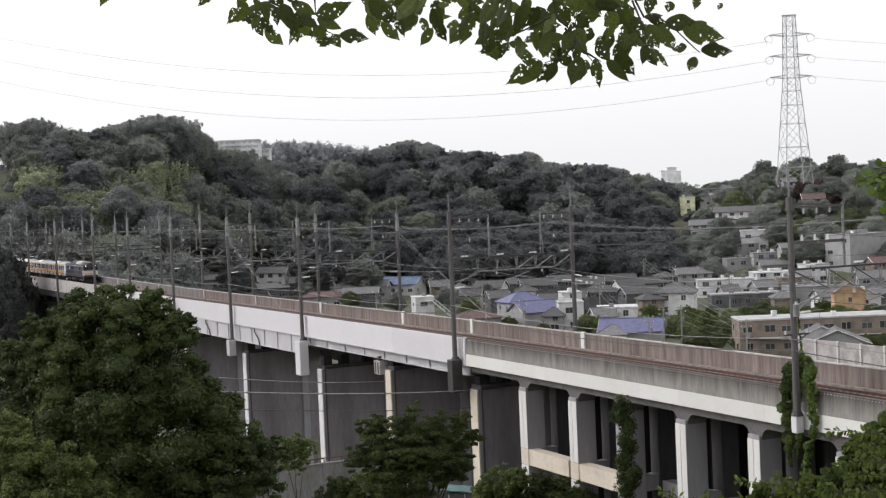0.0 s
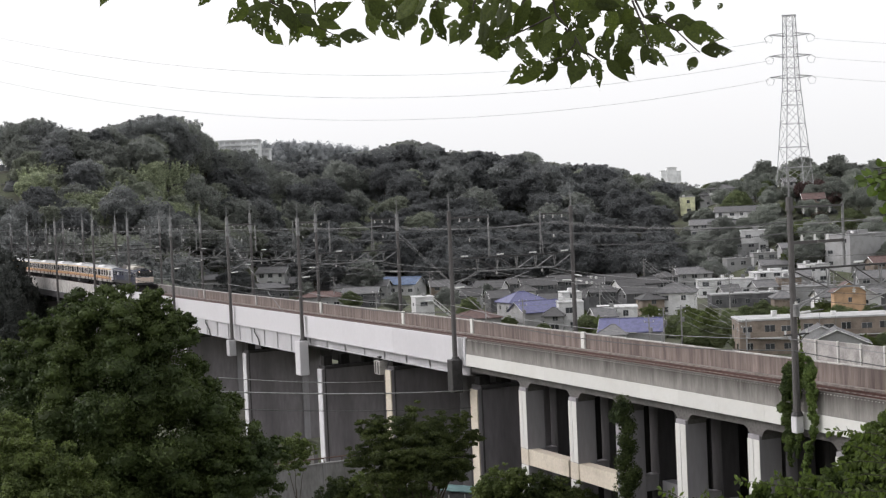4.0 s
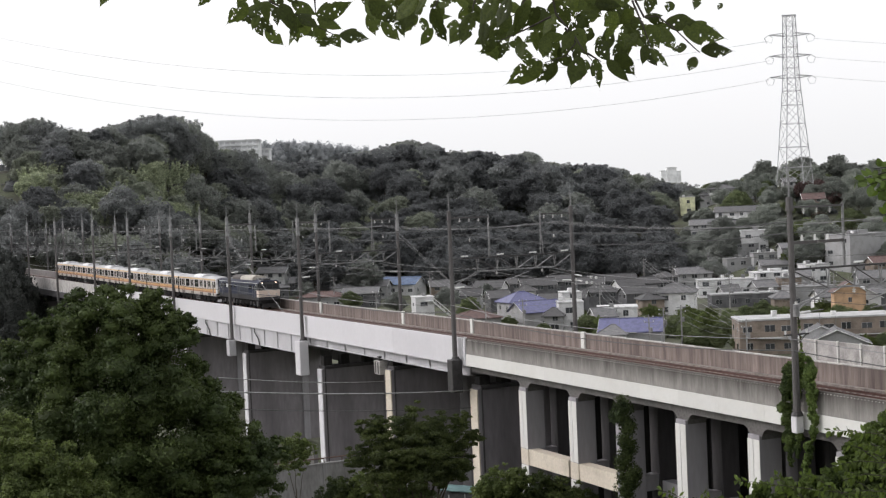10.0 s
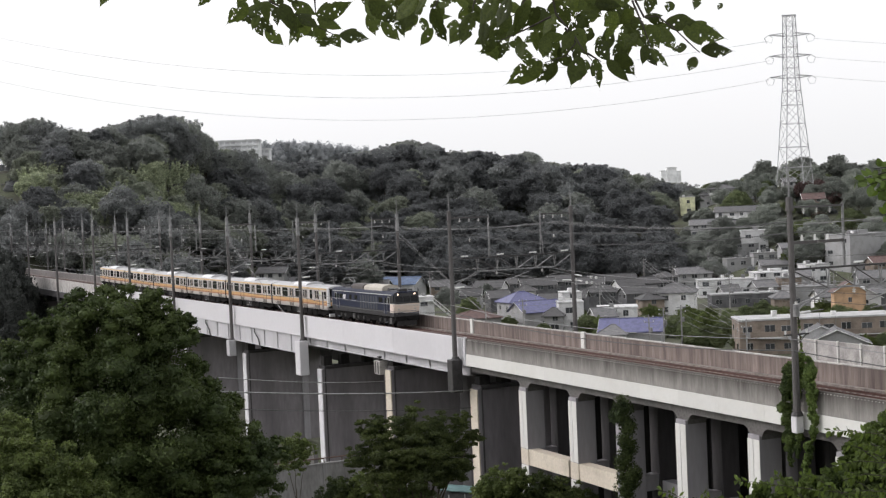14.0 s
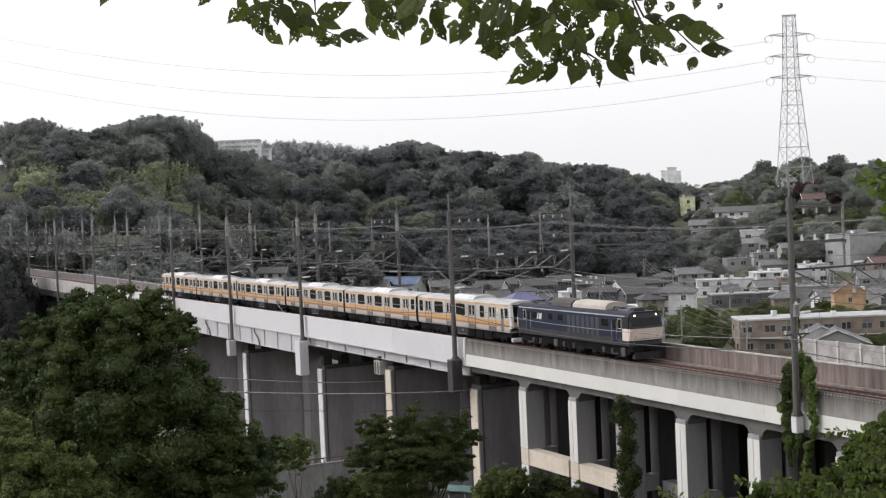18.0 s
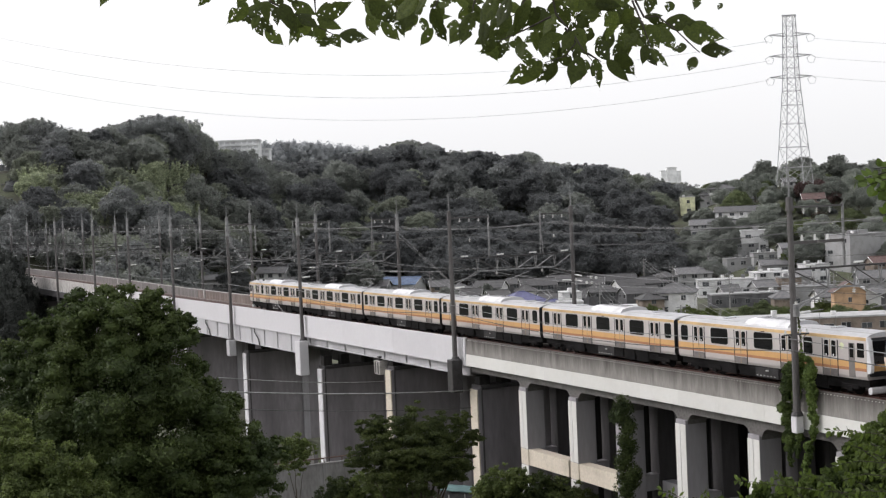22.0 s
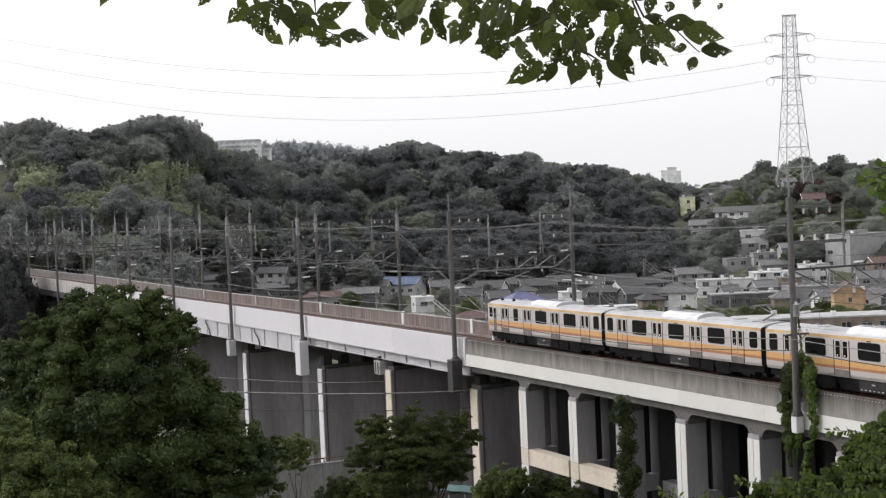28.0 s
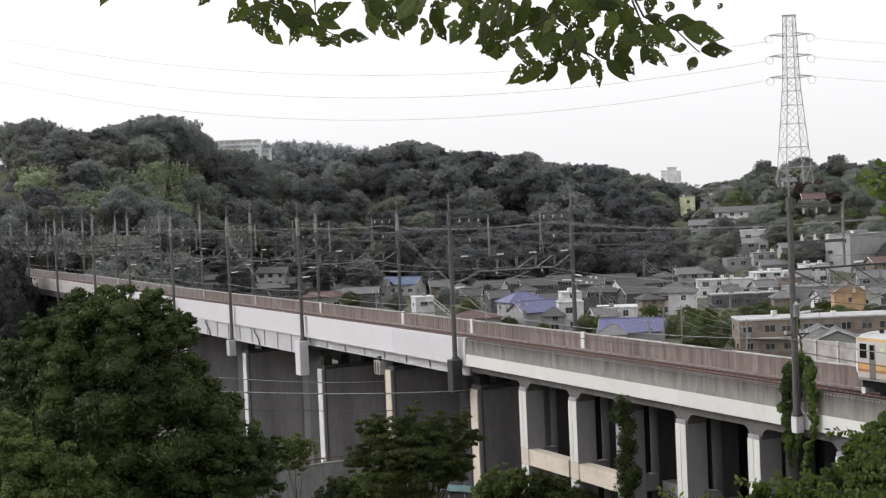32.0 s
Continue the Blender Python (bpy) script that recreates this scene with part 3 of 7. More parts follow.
ORANGE = material("red_brown_band", (0.37, 0.165, 0.08), 0.45, 0.12, 0.5, second=(0.31, 0.14, 0.07), amount=0.4)
YELLOW = material("golden_stripe", (0.57, 0.335, 0.135), 0.4, 0.06, 0.5, second=(0.50, 0.28, 0.11), amount=0.4)
GOLD = material("pale_golden_band", (0.60, 0.42, 0.21), 0.4, 0.06, 0.5)
GLASS = material("dark_glass", (0.008, 0.008, 0.009), 0.12, 0.1, 0.5, spec=0.25)
UNDER = material("dark_underfloor", (0.009, 0.0085, 0.0085), 0.95, 0.3, 1.0, second=(0.016, 0.015, 0.015), spec=0.08)
GEAR = material("grey_gear_box", (0.036, 0.034, 0.034), 0.7, 0.25, 1.5, spec=0.2)
GEAR_PALE = material("dusty_grey_gear", (0.10, 0.096, 0.094), 0.7, 0.25, 1.5, spec=0.2)
GREY_BAND = material("dark_grey_paint", (0.046, 0.044, 0.046), 0.5, 0.12, 0.6, spec=0.2)
RUBBER = material("black_rubber", (0.02, 0.02, 0.02), 0.8, 0.1)
DOORSTEP = material("grey_door_plate", (0.17, 0.155, 0.148), 0.6, 0.15, 1.0)
DOORLINE = material("door_edge", (0.30, 0.22, 0.14), 0.6, 0.1)
BLUE = material("dark_blue_paint", (0.0125, 0.0165, 0.038), 0.5, 0.15, 0.5, second=(0.010, 0.0135, 0.031), amount=0.4, spec=0.2)
BEIGE = material("cream_front_paint", (0.66, 0.55, 0.475), 0.5, 0.08, 0.7, second=(0.58, 0.48, 0.41))
BLACK = material("black_front_paint", (0.018, 0.018, 0.02), 0.35, 0.1)
LOUVRE = material("grey_louvre", (0.042, 0.048, 0.06), 0.55, 0.1)
HOOD = material("pale_roof_hood", (0.40, 0.40, 0.38), 0.6, 0.12, 0.8, second=(0.3, 0.3, 0.29))
HOOD_CREAM = material("cream_roof_hood", (0.43, 0.40, 0.345), 0.6, 0.12, 0.8, second=(0.35, 0.325, 0.28))
HOOD_DARK = material("dusty_brown_hood", (0.08, 0.069, 0.063), 0.7, 0.15, 0.8, second=(0.055, 0.048, 0.044))
STICKER = material("pale_yellow_sticker", (0.62, 0.66, 0.42), 0.5, 0.1, 3.0)
LOGO = material("white_lettering", (0.8, 0.8, 0.8), 0.5, 0.02)
AC = material("white_roof_unit", (0.74, 0.74, 0.75), 0.55, 0.06, 0.6)
LAMP = glow("headlight", (1.0, 0.70, 0.50), 3.5)
LAMP_RED = glow("red_marker", (1.0, 0.12, 0.06), 2.5)
RZ = -0.12  # body datum
RB = -0.19  # rail top


def bogie(parent, x, wheels=(-1.05, 1.05), tread=0.43, wide=1.25):
    fr = Geo()
    half = max(wheels) + 0.75
    for y in (-wide, wide - 0.18):
        fr.box(-half, half, y, y + 0.18, 0.42 + RB, 0.72 + RB, bev=0.03)
        for w in wheels:
            fr.box(w - 0.22, w + 0.22, y - 0.02, y + 0.2, 0.25 + RB, 0.62 + RB, bev=0.03)
    fr.box(-0.35, 0.35, -wide, wide, 0.5 + RB, 0.85 + RB)
    b = part("bogie", fr, UNDER, parent, "dark steel bogie", m=pose(x, 0, 0))
    for w in wheels:
        g = Geo()
        for y in (-0.6, 0.48):
            g.bar((w, y, tread + RB), (w, y + 0.12, tread + RB), tread, 18)
        g.bar((w, -0.6, tread + RB), (w, 0.6, tread + RB), 0.08, 8)
        part("wheelset", g, UNDER, b)
    return b


def pantograph(parent, x, raised):
    """Single-arm current collector: base frame, lower arm, upper arm and head."""
    base = 3.74 + RZ
    g = Geo()
    for y in (-0.55, 0.55):
        g.bar((x - 0.7, y, base), (x + 0.7, y, base), 0.05, 5)
    for d in (-0.6, 0.6):
        g.bar((x + d, -0.6, base), (x + d, 0.6, base), 0.05, 5)
    p = part("pantograph", g, POLE_LIGHT, parent, "grey pantograph on insulators")
    for d in (-0.6, 0.6):
        for y in (-0.5, 0.5):
            part("insulator", Geo().bar((x + d, y, base - 0.15), (x + d, y, base), 0.08, 6), PORCELAIN, p)
    knee, top = (0.9, 0.55) if raised else (0.95, 0.12), (-0.35, 1.05) if raised else (-0.5, 0.25)
    part("lower_arm", Geo().bar((x - 0.4, 0, base), (x + knee[0], 0, base + knee[1]), 0.06, 6), POLE_LIGHT, p)
    part("control_rod", Geo().bar((x - 0.5, 0.2, base), (x + knee[0] - 0.1, 0.2, base + knee[1]), 0.03, 5), POLE_LIGHT, p)
    for y in (-0.3, 0.3):
        part("upper_arm", Geo().bar((x + knee[0], y * 0.3, base + knee[1]), (x + top[0], y, base + top[1]), 0.035, 5), POLE_LIGHT, p)
    for d in (-0.18, 0.18):
        part("collector_strip", Geo().tube([(x + top[0] + d, -0.85, base + top[1] - 0.18), (x + top[0] + d, -0.6, base + top[1]), (x + top[0] + d, 0.6, base + top[1]), (x + top[0] + d, 0.85, base + top[1] - 0.18)], 0.035, 5), POLE_LIGHT, p)
    return p


def rounded(x0, x1, y0, y1, z0, z1, r=0.14):
    g = Geo()
    ring = []
    for cx, cz, a0 in ((x1 - r, z1 - r, 0), (x0 + r, z1 - r, 90), (x0 + r, z0 + r, 180), (x1 - r, z0 + r, 270)):
        ring += [(cx + r * math.cos(radians(a0 + a)), cz + r * math.sin(radians(a0 + a))) for a in (0, 30, 60, 90)]
    n = len(ring)
    g.v = [(x, y, z) for y in (y0, y1) for x, z in ring]
    g.f = [tuple(range(n)), tuple(range(n, 2 * n))[::-1]] + [(i, i + n, (i + 1) % n + n, (i + 1) % n) for i in range(n)]
    return g


SIDE = [(-1.40, 1.00), (-1.475, 1.18), (-1.475, 3.05), (-1.45, 3.42), (-1.36, 3.52)]
ROOF_LINE = [(-1.36, 3.52), (-1.15, 3.63), (-0.8, 3.71), (-0.4, 3.75), (0, 3.76)]


def mirror(line):
    return line + [(-y, z) for y, z in line[::-1]]


def coach(front=False, rear=False, pantos=()):
    t = thing("commuter_coach", (0, 0, 0), "stainless steel commuter train coach with orange bands", "train car", "coaches of the train")
    L = 9.76
    body = [(y, z + RZ) for y, z in mirror(SIDE)]
    part("body_shell", Geo().extrude(body, -L, L), STAINLESS, t)
    roof = [(y, z + RZ) for y, z in mirror(ROOF_LINE)[:]]
    roof = [p for i, p in enumerate(roof) if i == 0 or p != roof[i - 1]]
    part("roof", Geo().extrude(roof, -L + 0.02, L - 0.02), ROOF, t, "light grey ribbed roof")
    for y in (-1, 1):
        def strip(name, z0, z1, mat, x0=-L + 0.03, x1=L - 0.03, out=0.008, label=""):
            a, b = sorted((y * 1.46, y * (1.475 + out)))
            return part(name, Geo().box(x0, x1, a, b, z0 + RZ, z1 + RZ), mat, t, label)
        strip("waist_band", 1.50, 1.67, ORANGE, label="red-brown band along the side")
        strip("waist_stripe", 1.67, 2.03, YELLOW, label="golden orange stripe above the band")
        strip("cantrail_band", 3.30, 3.49, GOLD, label="narrow orange band under the roof")
        for i, x in enumerate((-6.55 if rear else -7.23, -2.45 if rear else -2.41, 2.45 if front else 2.41, 6.55 if front else 7.23)):
            d = part("door", Geo().box(x - 0.66, x + 0.66, *sorted((y * 1.46, y * 1.488)), 1.08 + RZ, 3.2 + RZ, bev=0.01), STAINLESS, t, "double-leaf sliding door")
            for e in (-0.33, 0.33):
                part("door_window", rounded(x + e - 0.19, x + e + 0.19, *sorted((y * 1.47, y * 1.498)), 2.2 + RZ, 3.16 + RZ, 0.09), GLASS, d)
            part("door_band", Geo().box(x - 0.66, x + 0.66, *sorted((y * 1.47, y * 1.494)), 1.50 + RZ, 1.67 + RZ), ORANGE, d)
            part("door_stripe", Geo().box(x - 0.66, x + 0.66, *sorted((y * 1.47, y * 1.494)), 1.67 + RZ, 2.03 + RZ), YELLOW, d)
            part("kick_plate", Geo().box(x - 0.66, x + 0.66, *sorted((y * 1.47, y * 1.494)), 1.02 + RZ, 1.46 + RZ), DOORSTEP, d)
            if y < 0:
                for e in (-0.4, 0.26):
                    part("door_sticker", Geo().box(x + e, x + e + 0.09, -1.503, -1.49, 2.24 + RZ, 2.34 + RZ), LOGO, d, "small white sticker on the door glass")
            for e in (-0.69, 0.0, 0.69):
                part("door_edge", Geo().box(x + e - 0.03, x + e + 0.03, *sorted((y * 1.47, y * 1.499)), 1.06 + RZ, 3.22 + RZ), RUBBER if e else DOORLINE, d)
        wins = [(-4.5, 0.85) if rear else (-4.82, 1.95), (0.0, 1.95), (4.5, 0.85) if front else (4.82, 1.95)]
        if not rear:
            wins.append((-8.95, 0.85))
        if not front:
            wins.append((8.95, 0.85))
        for x, w in wins:
            fr = part("window", rounded(x - w / 2, x + w / 2, *sorted((y * 1.46, y * 1.487)), 2.15 + RZ, 3.22 + RZ, 0.18), RUBBER, t, "dark passenger window")
            part("pane", rounded(x - w / 2 + 0.04, x + w / 2 - 0.04, *sorted((y * 1.47, y * 1.492)), 2.19 + RZ, 3.18 + RZ, 0.15), GLASS, fr)
        for end, on in ((-1, rear), (1, front)):
            if on:
                part("cab_window", Geo().box(*sorted((end * 8.95, end * 9.55)), *sorted((y * 1.46, y * 1.489)), 2.3 + RZ, 3.15 + RZ, bev=0.012), GLASS, t, "dark cab side window")
                part("cab_door", Geo().box(*sorted((end * 8.2, end * 8.75)), *sorted((y * 1.46, y * 1.489)), 1.1 + RZ, 3.12 + RZ, bev=0.012), DOORSTEP, t, "dull grey cab door")
                part("cab_door_window", Geo().box(*sorted((end * 8.3, end * 8.65)), *sorted((y * 1.47, y * 1.494)), 2.25 + RZ, 3.1 + RZ, bev=0.012), GLASS, t)
        part("side_lamp", Geo().box(-0.18, 0.18, *sorted((y * 1.44, y * 1.5)), 3.25 + RZ, 3.31 + RZ, bev=0.01), UNDER, t)
    # roof units
    arch = mirror([(-1.24, 3.52), (-1.2, 3.7), (-1.02, 3.88), (-0.6, 3.99), (-0.1, 4.02)])
    a = part("air_conditioner", Geo().extrude([(yy, z + RZ) for yy, z in arch], -2.25, 2.25), AC, t, "white roof-mounted air conditioner")
    for e in (-1, 1):
        part("end_plate", Geo().extrude([(yy * 0.99, z + RZ) for yy, z in arch], *sorted((e * 2.24, e * 2.29))), ROOF, a, "grey arched end plate")
    for x0 in (-1.9, -0.6, 0.7):
        gr = part("fan_grille", Geo().box(x0, x0 + 1.15, -0.5, 0.5, 3.99 + RZ, 4.04 + RZ, bev=0.015), ROOF, a)
        for q in range(4):
            part("grille_slot", Geo().box(x0 + 0.1 + 0.26 * q, x0 + 0.2 + 0.26 * q, -0.42, 0.42, 4.035 + RZ, 4.047 + RZ), GEAR, gr)
    part("roof_seam", Geo().box(-L + 0.1, L - 0.1, -0.9, -0.86, 3.68 + RZ, 3.71 + RZ), HOOD, t)
    for x in (-5.6, 5.6):
        part("roof_vent", Geo().box(x - 0.3, x + 0.3, -0.4, 0.4, 3.72 + RZ, 3.84 + RZ, bev=0.03), ROOF, t)
    if rear:
        for x in (-8.6, -6.4):
            part("roof_aerial", Geo().box(x - 0.12, x + 0.12, -0.7, -0.5, 3.68 + RZ, 3.95 + RZ, bev=0.03), RUBBER, t, "small black roof aerial")
    for x, up in pantos:
        pantograph(t, x, up)
    # underfloor
    for x in (-6.9, 6.9):
        bogie(t, x)
    rnd = random.Random(5)
    x = -4.9
    while x < 4.6:
        w = rnd.uniform(0.9, 2.1)
        part("underfloor_box", Geo().box(x, x + w, -1.3, 1.3, rnd.uniform(0.22, 0.36) + RB, 0.98 + RZ, bev=0.03), UNDER, t)
        x += w + rnd.uniform(0.12, 0.4)
    gear = part("equipment_case", Geo().box(-1.1, 1.3, -1.36, -1.28, 0.34 + RB, 0.95 + RZ, bev=0.03), GEAR, t, "grey equipment case with small pale plates")
    for q in range(6):
        part("case_plate", Geo().box(-0.95 + 0.36 * q, -0.8 + 0.36 * q, -1.368, -1.35, 0.44 + RB, 0.5 + RB), HOOD, gear)
    part("case_plate", Geo().box(0.0, 0.3, -1.368, -1.35, 0.78 + RB, 0.86 + RB), HOOD, gear)
    part("underframe", Geo().box(-L + 0.1, L - 0.1, -1.22, 1.22, 0.62 + RB, 1.0 + RZ), UNDER, t)
    for end, on in ((-1, rear), (1, front)):
        if on:
            cab = Geo()
            o = [(y * 0.9, z + RZ) for y, z in mirror([(-1.40, 1.2), (-1.475, 1.4), (-1.475, 3.05), (-1.42, 3.45)])]
            n = len(o)
            cab.v = [(end * L, y, z) for y, z in o] + [(end * (L + 0.2 - 0.16 * smooth((z - 2.0) / 1.4)), y * 0.96, z) for y, z in o]
            cab.f = [(i, (i + 1) % n, n + (i + 1) % n, n + i) for i in range(n)] + [tuple(range(n, 2 * n))]
            f = part("cab_front", cab, BLACK, t, "black cab front")
            part("windscreen", Geo().box(*sorted((end * (L + 0.05), end * (L + 0.12))), -1.15, 1.15, 2.05 + RZ, 3.3 + RZ, bev=0.03), GLASS, f, "large dark windscreen")
            part("front_band", Geo().box(*sorted((end * (L + 0.12), end * (L + 0.215))), -1.1, 1.1, 1.5 + RZ, 1.9 + RZ, bev=0.02), YELLOW, f)
            for yy in (-1, 1):
                pillar = Geo()
                side = ((-0.02, 3.5), (0.06, 3.48), (0.13, 3.3), (0.24, 2.1), (0.25, 1.7), (0.2, 1.42), (-0.02, 1.36))
                k = len(side)
                pillar.v = [(end * (L + d), yy * q * (1 - 0.05 * (d > 0.1)), z + RZ) for q in (1.46, 1.2) for d, z in side]
                pillar.f = [tuple(range(k)), tuple(range(2 * k - 1, k - 1, -1))] + [(i, (i + 1) % k, k + (i + 1) % k, k + i) for i in range(k)]
                part("corner_pillar", pillar, AC, f, "white moulded corner pillar")
                part("marker_lamp", Geo().box(*sorted((end * (L + 0.17), end * (L + 0.235))), *sorted((yy * 0.75, yy * 1.1)), 2.0 + RZ, 2.12 + RZ, bev=0.02), LAMP_RED if end < 0 else GLASS, f)
                part("side_sticker", Geo().bar((end * 7.6, yy * 1.47, 2.9 + RZ), (end * 7.6, yy * 1.482, 2.9 + RZ), 0.2, 14), STICKER, t, "round pale yellow sticker")
            part("skirt", rounded(*sorted((end * (L - 0.25), end * (L + 0.08))), -1.2, 1.2, 0.22 + RB, 0.62 + RB, 0.12), AC, t, "white rounded front skirt")
        else:
            part("gangway", Geo().box(*sorted((end * (L - 0.05), end * (L + 0.23))), -0.6, 0.6, 1.05 + RZ, 3.2 + RZ, bev=0.03), RUBBER, t, "black gangway bellows")
        # a black cover on each coach end stands for shade in the gap
        if not on:
            part("end_wall", Geo().extrude([(yy * 1.004, z + RZ) for yy, z in mirror(SIDE)], *sorted((end * (L - 0.02), end * (L + 0.012)))), RUBBER, t, "black cover on the end wall, shade of the gap in its colour")
        part("coupler", Geo().box(*sorted((end * (L - 0.2), end * (L + 0.24))), -0.15, 0.15, 0.75 + RZ, 1.0 + RZ, bev=0.03), UNDER, t)
    return t


def locomotive():
    t = thing("electric_locomotive", (0, 0, 0), "dark blue electric locomotive with a cream lower front", "locomotive")
    L = 8.9
    prof = mirror([(-1.45, 1.45), (-1.45, 3.35), (-1.34, 3.62), (-1.05, 3.72)])
    prof = [(y, z + RZ) for y, z in prof]
    part("body_shell", Geo().extrude(prof, -L, L), BLUE, t)
    part("cantrail", Geo().box(-L + 0.3, L - 0.5, -1.47, -1.41, 3.36 + RZ, 3.44 + RZ), HOOD, t)
    part("cantrail", Geo().box(-L + 0.3, L - 0.5, 1.41, 1.47, 3.36 + RZ, 3.44 + RZ), HOOD, t)
    part("sole_bar", Geo().box(-L, L, -1.455, 1.455, 1.16 + RZ, 1.5 + RZ, bev=0.02), GREY_BAND, t, "dark grey sole bar under the body")
    for end in (-1, 1):
        fr = Geo()
        for k, (z0, x0, z1, x1) in enumerate(((1.56, 0.05, 2.47, 0.22),)):
            fr.v += [(end * (L + d), y, z + RZ) for y in (-1.44, 1.44) for d, z in ((-0.3, z0), (x0, z0), (x1, z1), (-0.3, z1))]
            fr.f += [(0, 1, 2, 3), (7, 6, 5, 4), (1, 5, 6, 2), (0, 4, 5, 1), (3, 2, 6, 7)]
        part("lower_front", fr, BEIGE, t, "cream painted lower front")
        up = Geo()
        up.v = [(end * (L + d), q * y, z + RZ) for q in (-1, 1) for d, y, z in ((-0.3, 1.435, 2.48), (0.22, 1.435, 2.48), (0.035, 1.36, 3.6), (-0.3, 1.36, 3.6))]
        up.f = [(0, 1, 2, 3), (7, 6, 5, 4), (1, 5, 6, 2), (0, 4, 5, 1), (3, 2, 6, 7)]
        w = part("upper_front", up, BLACK, t, "black window surround of the cab front")
        for y0, y1 in ((-1.25, -0.45), (-0.38, 0.38), (0.45, 1.25)):
            g = Geo()
            g.v = [(end * (L + d + e), y, z + RZ) for e in (-0.02, 0.015) for y in (y0, y1) for d, z in ((0.195, 2.66), (0.097, 3.25))]
            g.f = [(0, 1, 3, 2), (4, 6, 7, 5), (0, 4, 5, 1), (2, 3, 7, 6), (1, 5, 7, 3), (0, 2, 6, 4)]
            part("windscreen", g, GLASS, w, "dark windscreen")
        for y in (-0.95, 0.95):
            part("headlight", Geo().bar((end * (L - 0.12), y, 3.46 + RZ), (end * (L + 0.12), y, 3.44 + RZ), 0.07, 12), LAMP if end > 0 else GLASS, t, "lit round headlight" if end > 0 else "round headlight")
            part("marker_lamp", Geo().bar((end * (L + 0.1), y, 1.9 + RZ), (end * (L + 0.2), y, 1.9 + RZ), 0.09, 10), HOOD, t)
        part("handrail", Geo().tube([(end * (L + 0.2), -1.2, 1.4 + RZ), (end * (L + 0.3), -1.2, 1.7 + RZ), (end * (L + 0.3), 1.2, 1.7 + RZ), (end * (L + 0.2), 1.2, 1.4 + RZ)], 0.025, 5), POLE_LIGHT, t)
        part("buffer_beam", Geo().box(*sorted((end * (L - 0.2), end * (L + 0.25))), -1.35, 1.35, 0.72 + RZ, 1.18 + RZ, bev=0.04), UNDER, t)
        part("snow_plough", Geo().extrude([(-1.15, 0.2 + RZ), (1.15, 0.2 + RZ), (1.0, 0.72 + RZ), (-1.0, 0.72 + RZ)], *sorted((end * (L - 0.1), end * (L + 0.18)))), GEAR, t, "dark snow plough")
        part("coupler", Geo().box(*sorted((end * (L + 0.2), end * (L + 0.55))), -0.18, 0.18, 0.78 + RZ, 1.08 + RZ, bev=0.04), UNDER, t)
        for y in (-1, 1):
            d = part("cab_door", Geo().box(*sorted((end * (L - 2.3), end * (L - 1.7))), *sorted((y * 1.44, y * 1.465)), 1.38 + RZ, 3.25 + RZ, bev=0.01), BLUE, t)
            part("door_window", Geo().box(*sorted((end * (L - 2.2), end * (L - 1.8))), *sorted((y * 1.45, y * 1.472)), 2.45 + RZ, 3.1 + RZ, bev=0.01), GLASS, d)
            part("grab_rail", Geo().bar((end * (L - 1.63), y * 1.5, 1.5 + RZ), (end * (L - 1.63), y * 1.5, 3.0 + RZ), 0.025, 5), POLE_LIGHT, d)
            part("grab_rail", Geo().bar((end * (L - 2.37), y * 1.5, 1.5 + RZ), (end * (L - 2.37), y * 1.5, 3.0 + RZ), 0.025, 5), POLE_LIGHT, d)
            cw = part("cab_window", Geo().box(*sorted((end * (L - 1.52), end * (L - 0.98))), *sorted((y * 1.44, y * 1.47)), 2.42 + RZ, 3.22 + RZ, bev=0.01), HOOD, t, "cab side window in a pale frame")
            part("pane", Geo().box(*sorted((end * (L - 1.46), end * (L - 1.04))), *sorted((y * 1.45, y * 1.476)), 2.48 + RZ, 3.16 + RZ, bev=0.01), GLASS, cw)
            if end > 0:
                part("front_wrap", Geo().box(*sorted((end * (L - 0.9), end * (L - 0.02))), *sorted((y * 1.44, y * 1.463)), 1.56 + RZ, 2.47 + RZ), BEIGE, t, "cream front paint carried round the corner")
                part("window_wrap", Geo().box(*sorted((end * (L - 0.9), end * (L - 0.02))), *sorted((y * 1.44, y * 1.463)), 2.48 + RZ, 3.34 + RZ), BLACK, t, "black window band carried round the corner")
            part("step", Geo().box(*sorted((end * (L - 2.35), end * (L - 1.65))), *sorted((y * 1.2, y * 1.47)), 0.45 + RZ, 0.55 + RZ), LOUVRE, t)
    for y in (-1, 1):
        for x0, x1, z0, z1 in ((-6.3, -5.6, 2.6, 3.1), (-3.5, -2.8, 2.6, 3.1), (-1.9, -1.1, 2.6, 3.1), (4.95, 6.0, 2.55, 3.1)):
            part("engine_room_window", Geo().box(x0, x1, *sorted((y * 1.44, y * 1.468)), z0 + RZ, z1 + RZ, bev=0.01), GLASS, t)
        for k in range(7):
            x = -0.35 + k * 0.74
            lv = part("louvre", Geo().box(x, x + 0.5, *sorted((y * 1.44, y * 1.47)), 1.75 + RZ, 3.15 + RZ, bev=0.012), LOUVRE, t, "grey ventilation louvre")
            for q in range(5):
                part("slat", Geo().box(x + 0.03, x + 0.47, *sorted((y * 1.465, y * 1.475)), 1.85 + 0.26 * q + RZ, 1.93 + 0.26 * q + RZ), LOUVRE, lv)
        # plain white emblem shapes
        em = Geo()
        yy = sorted((y * 1.45, y * 1.466))
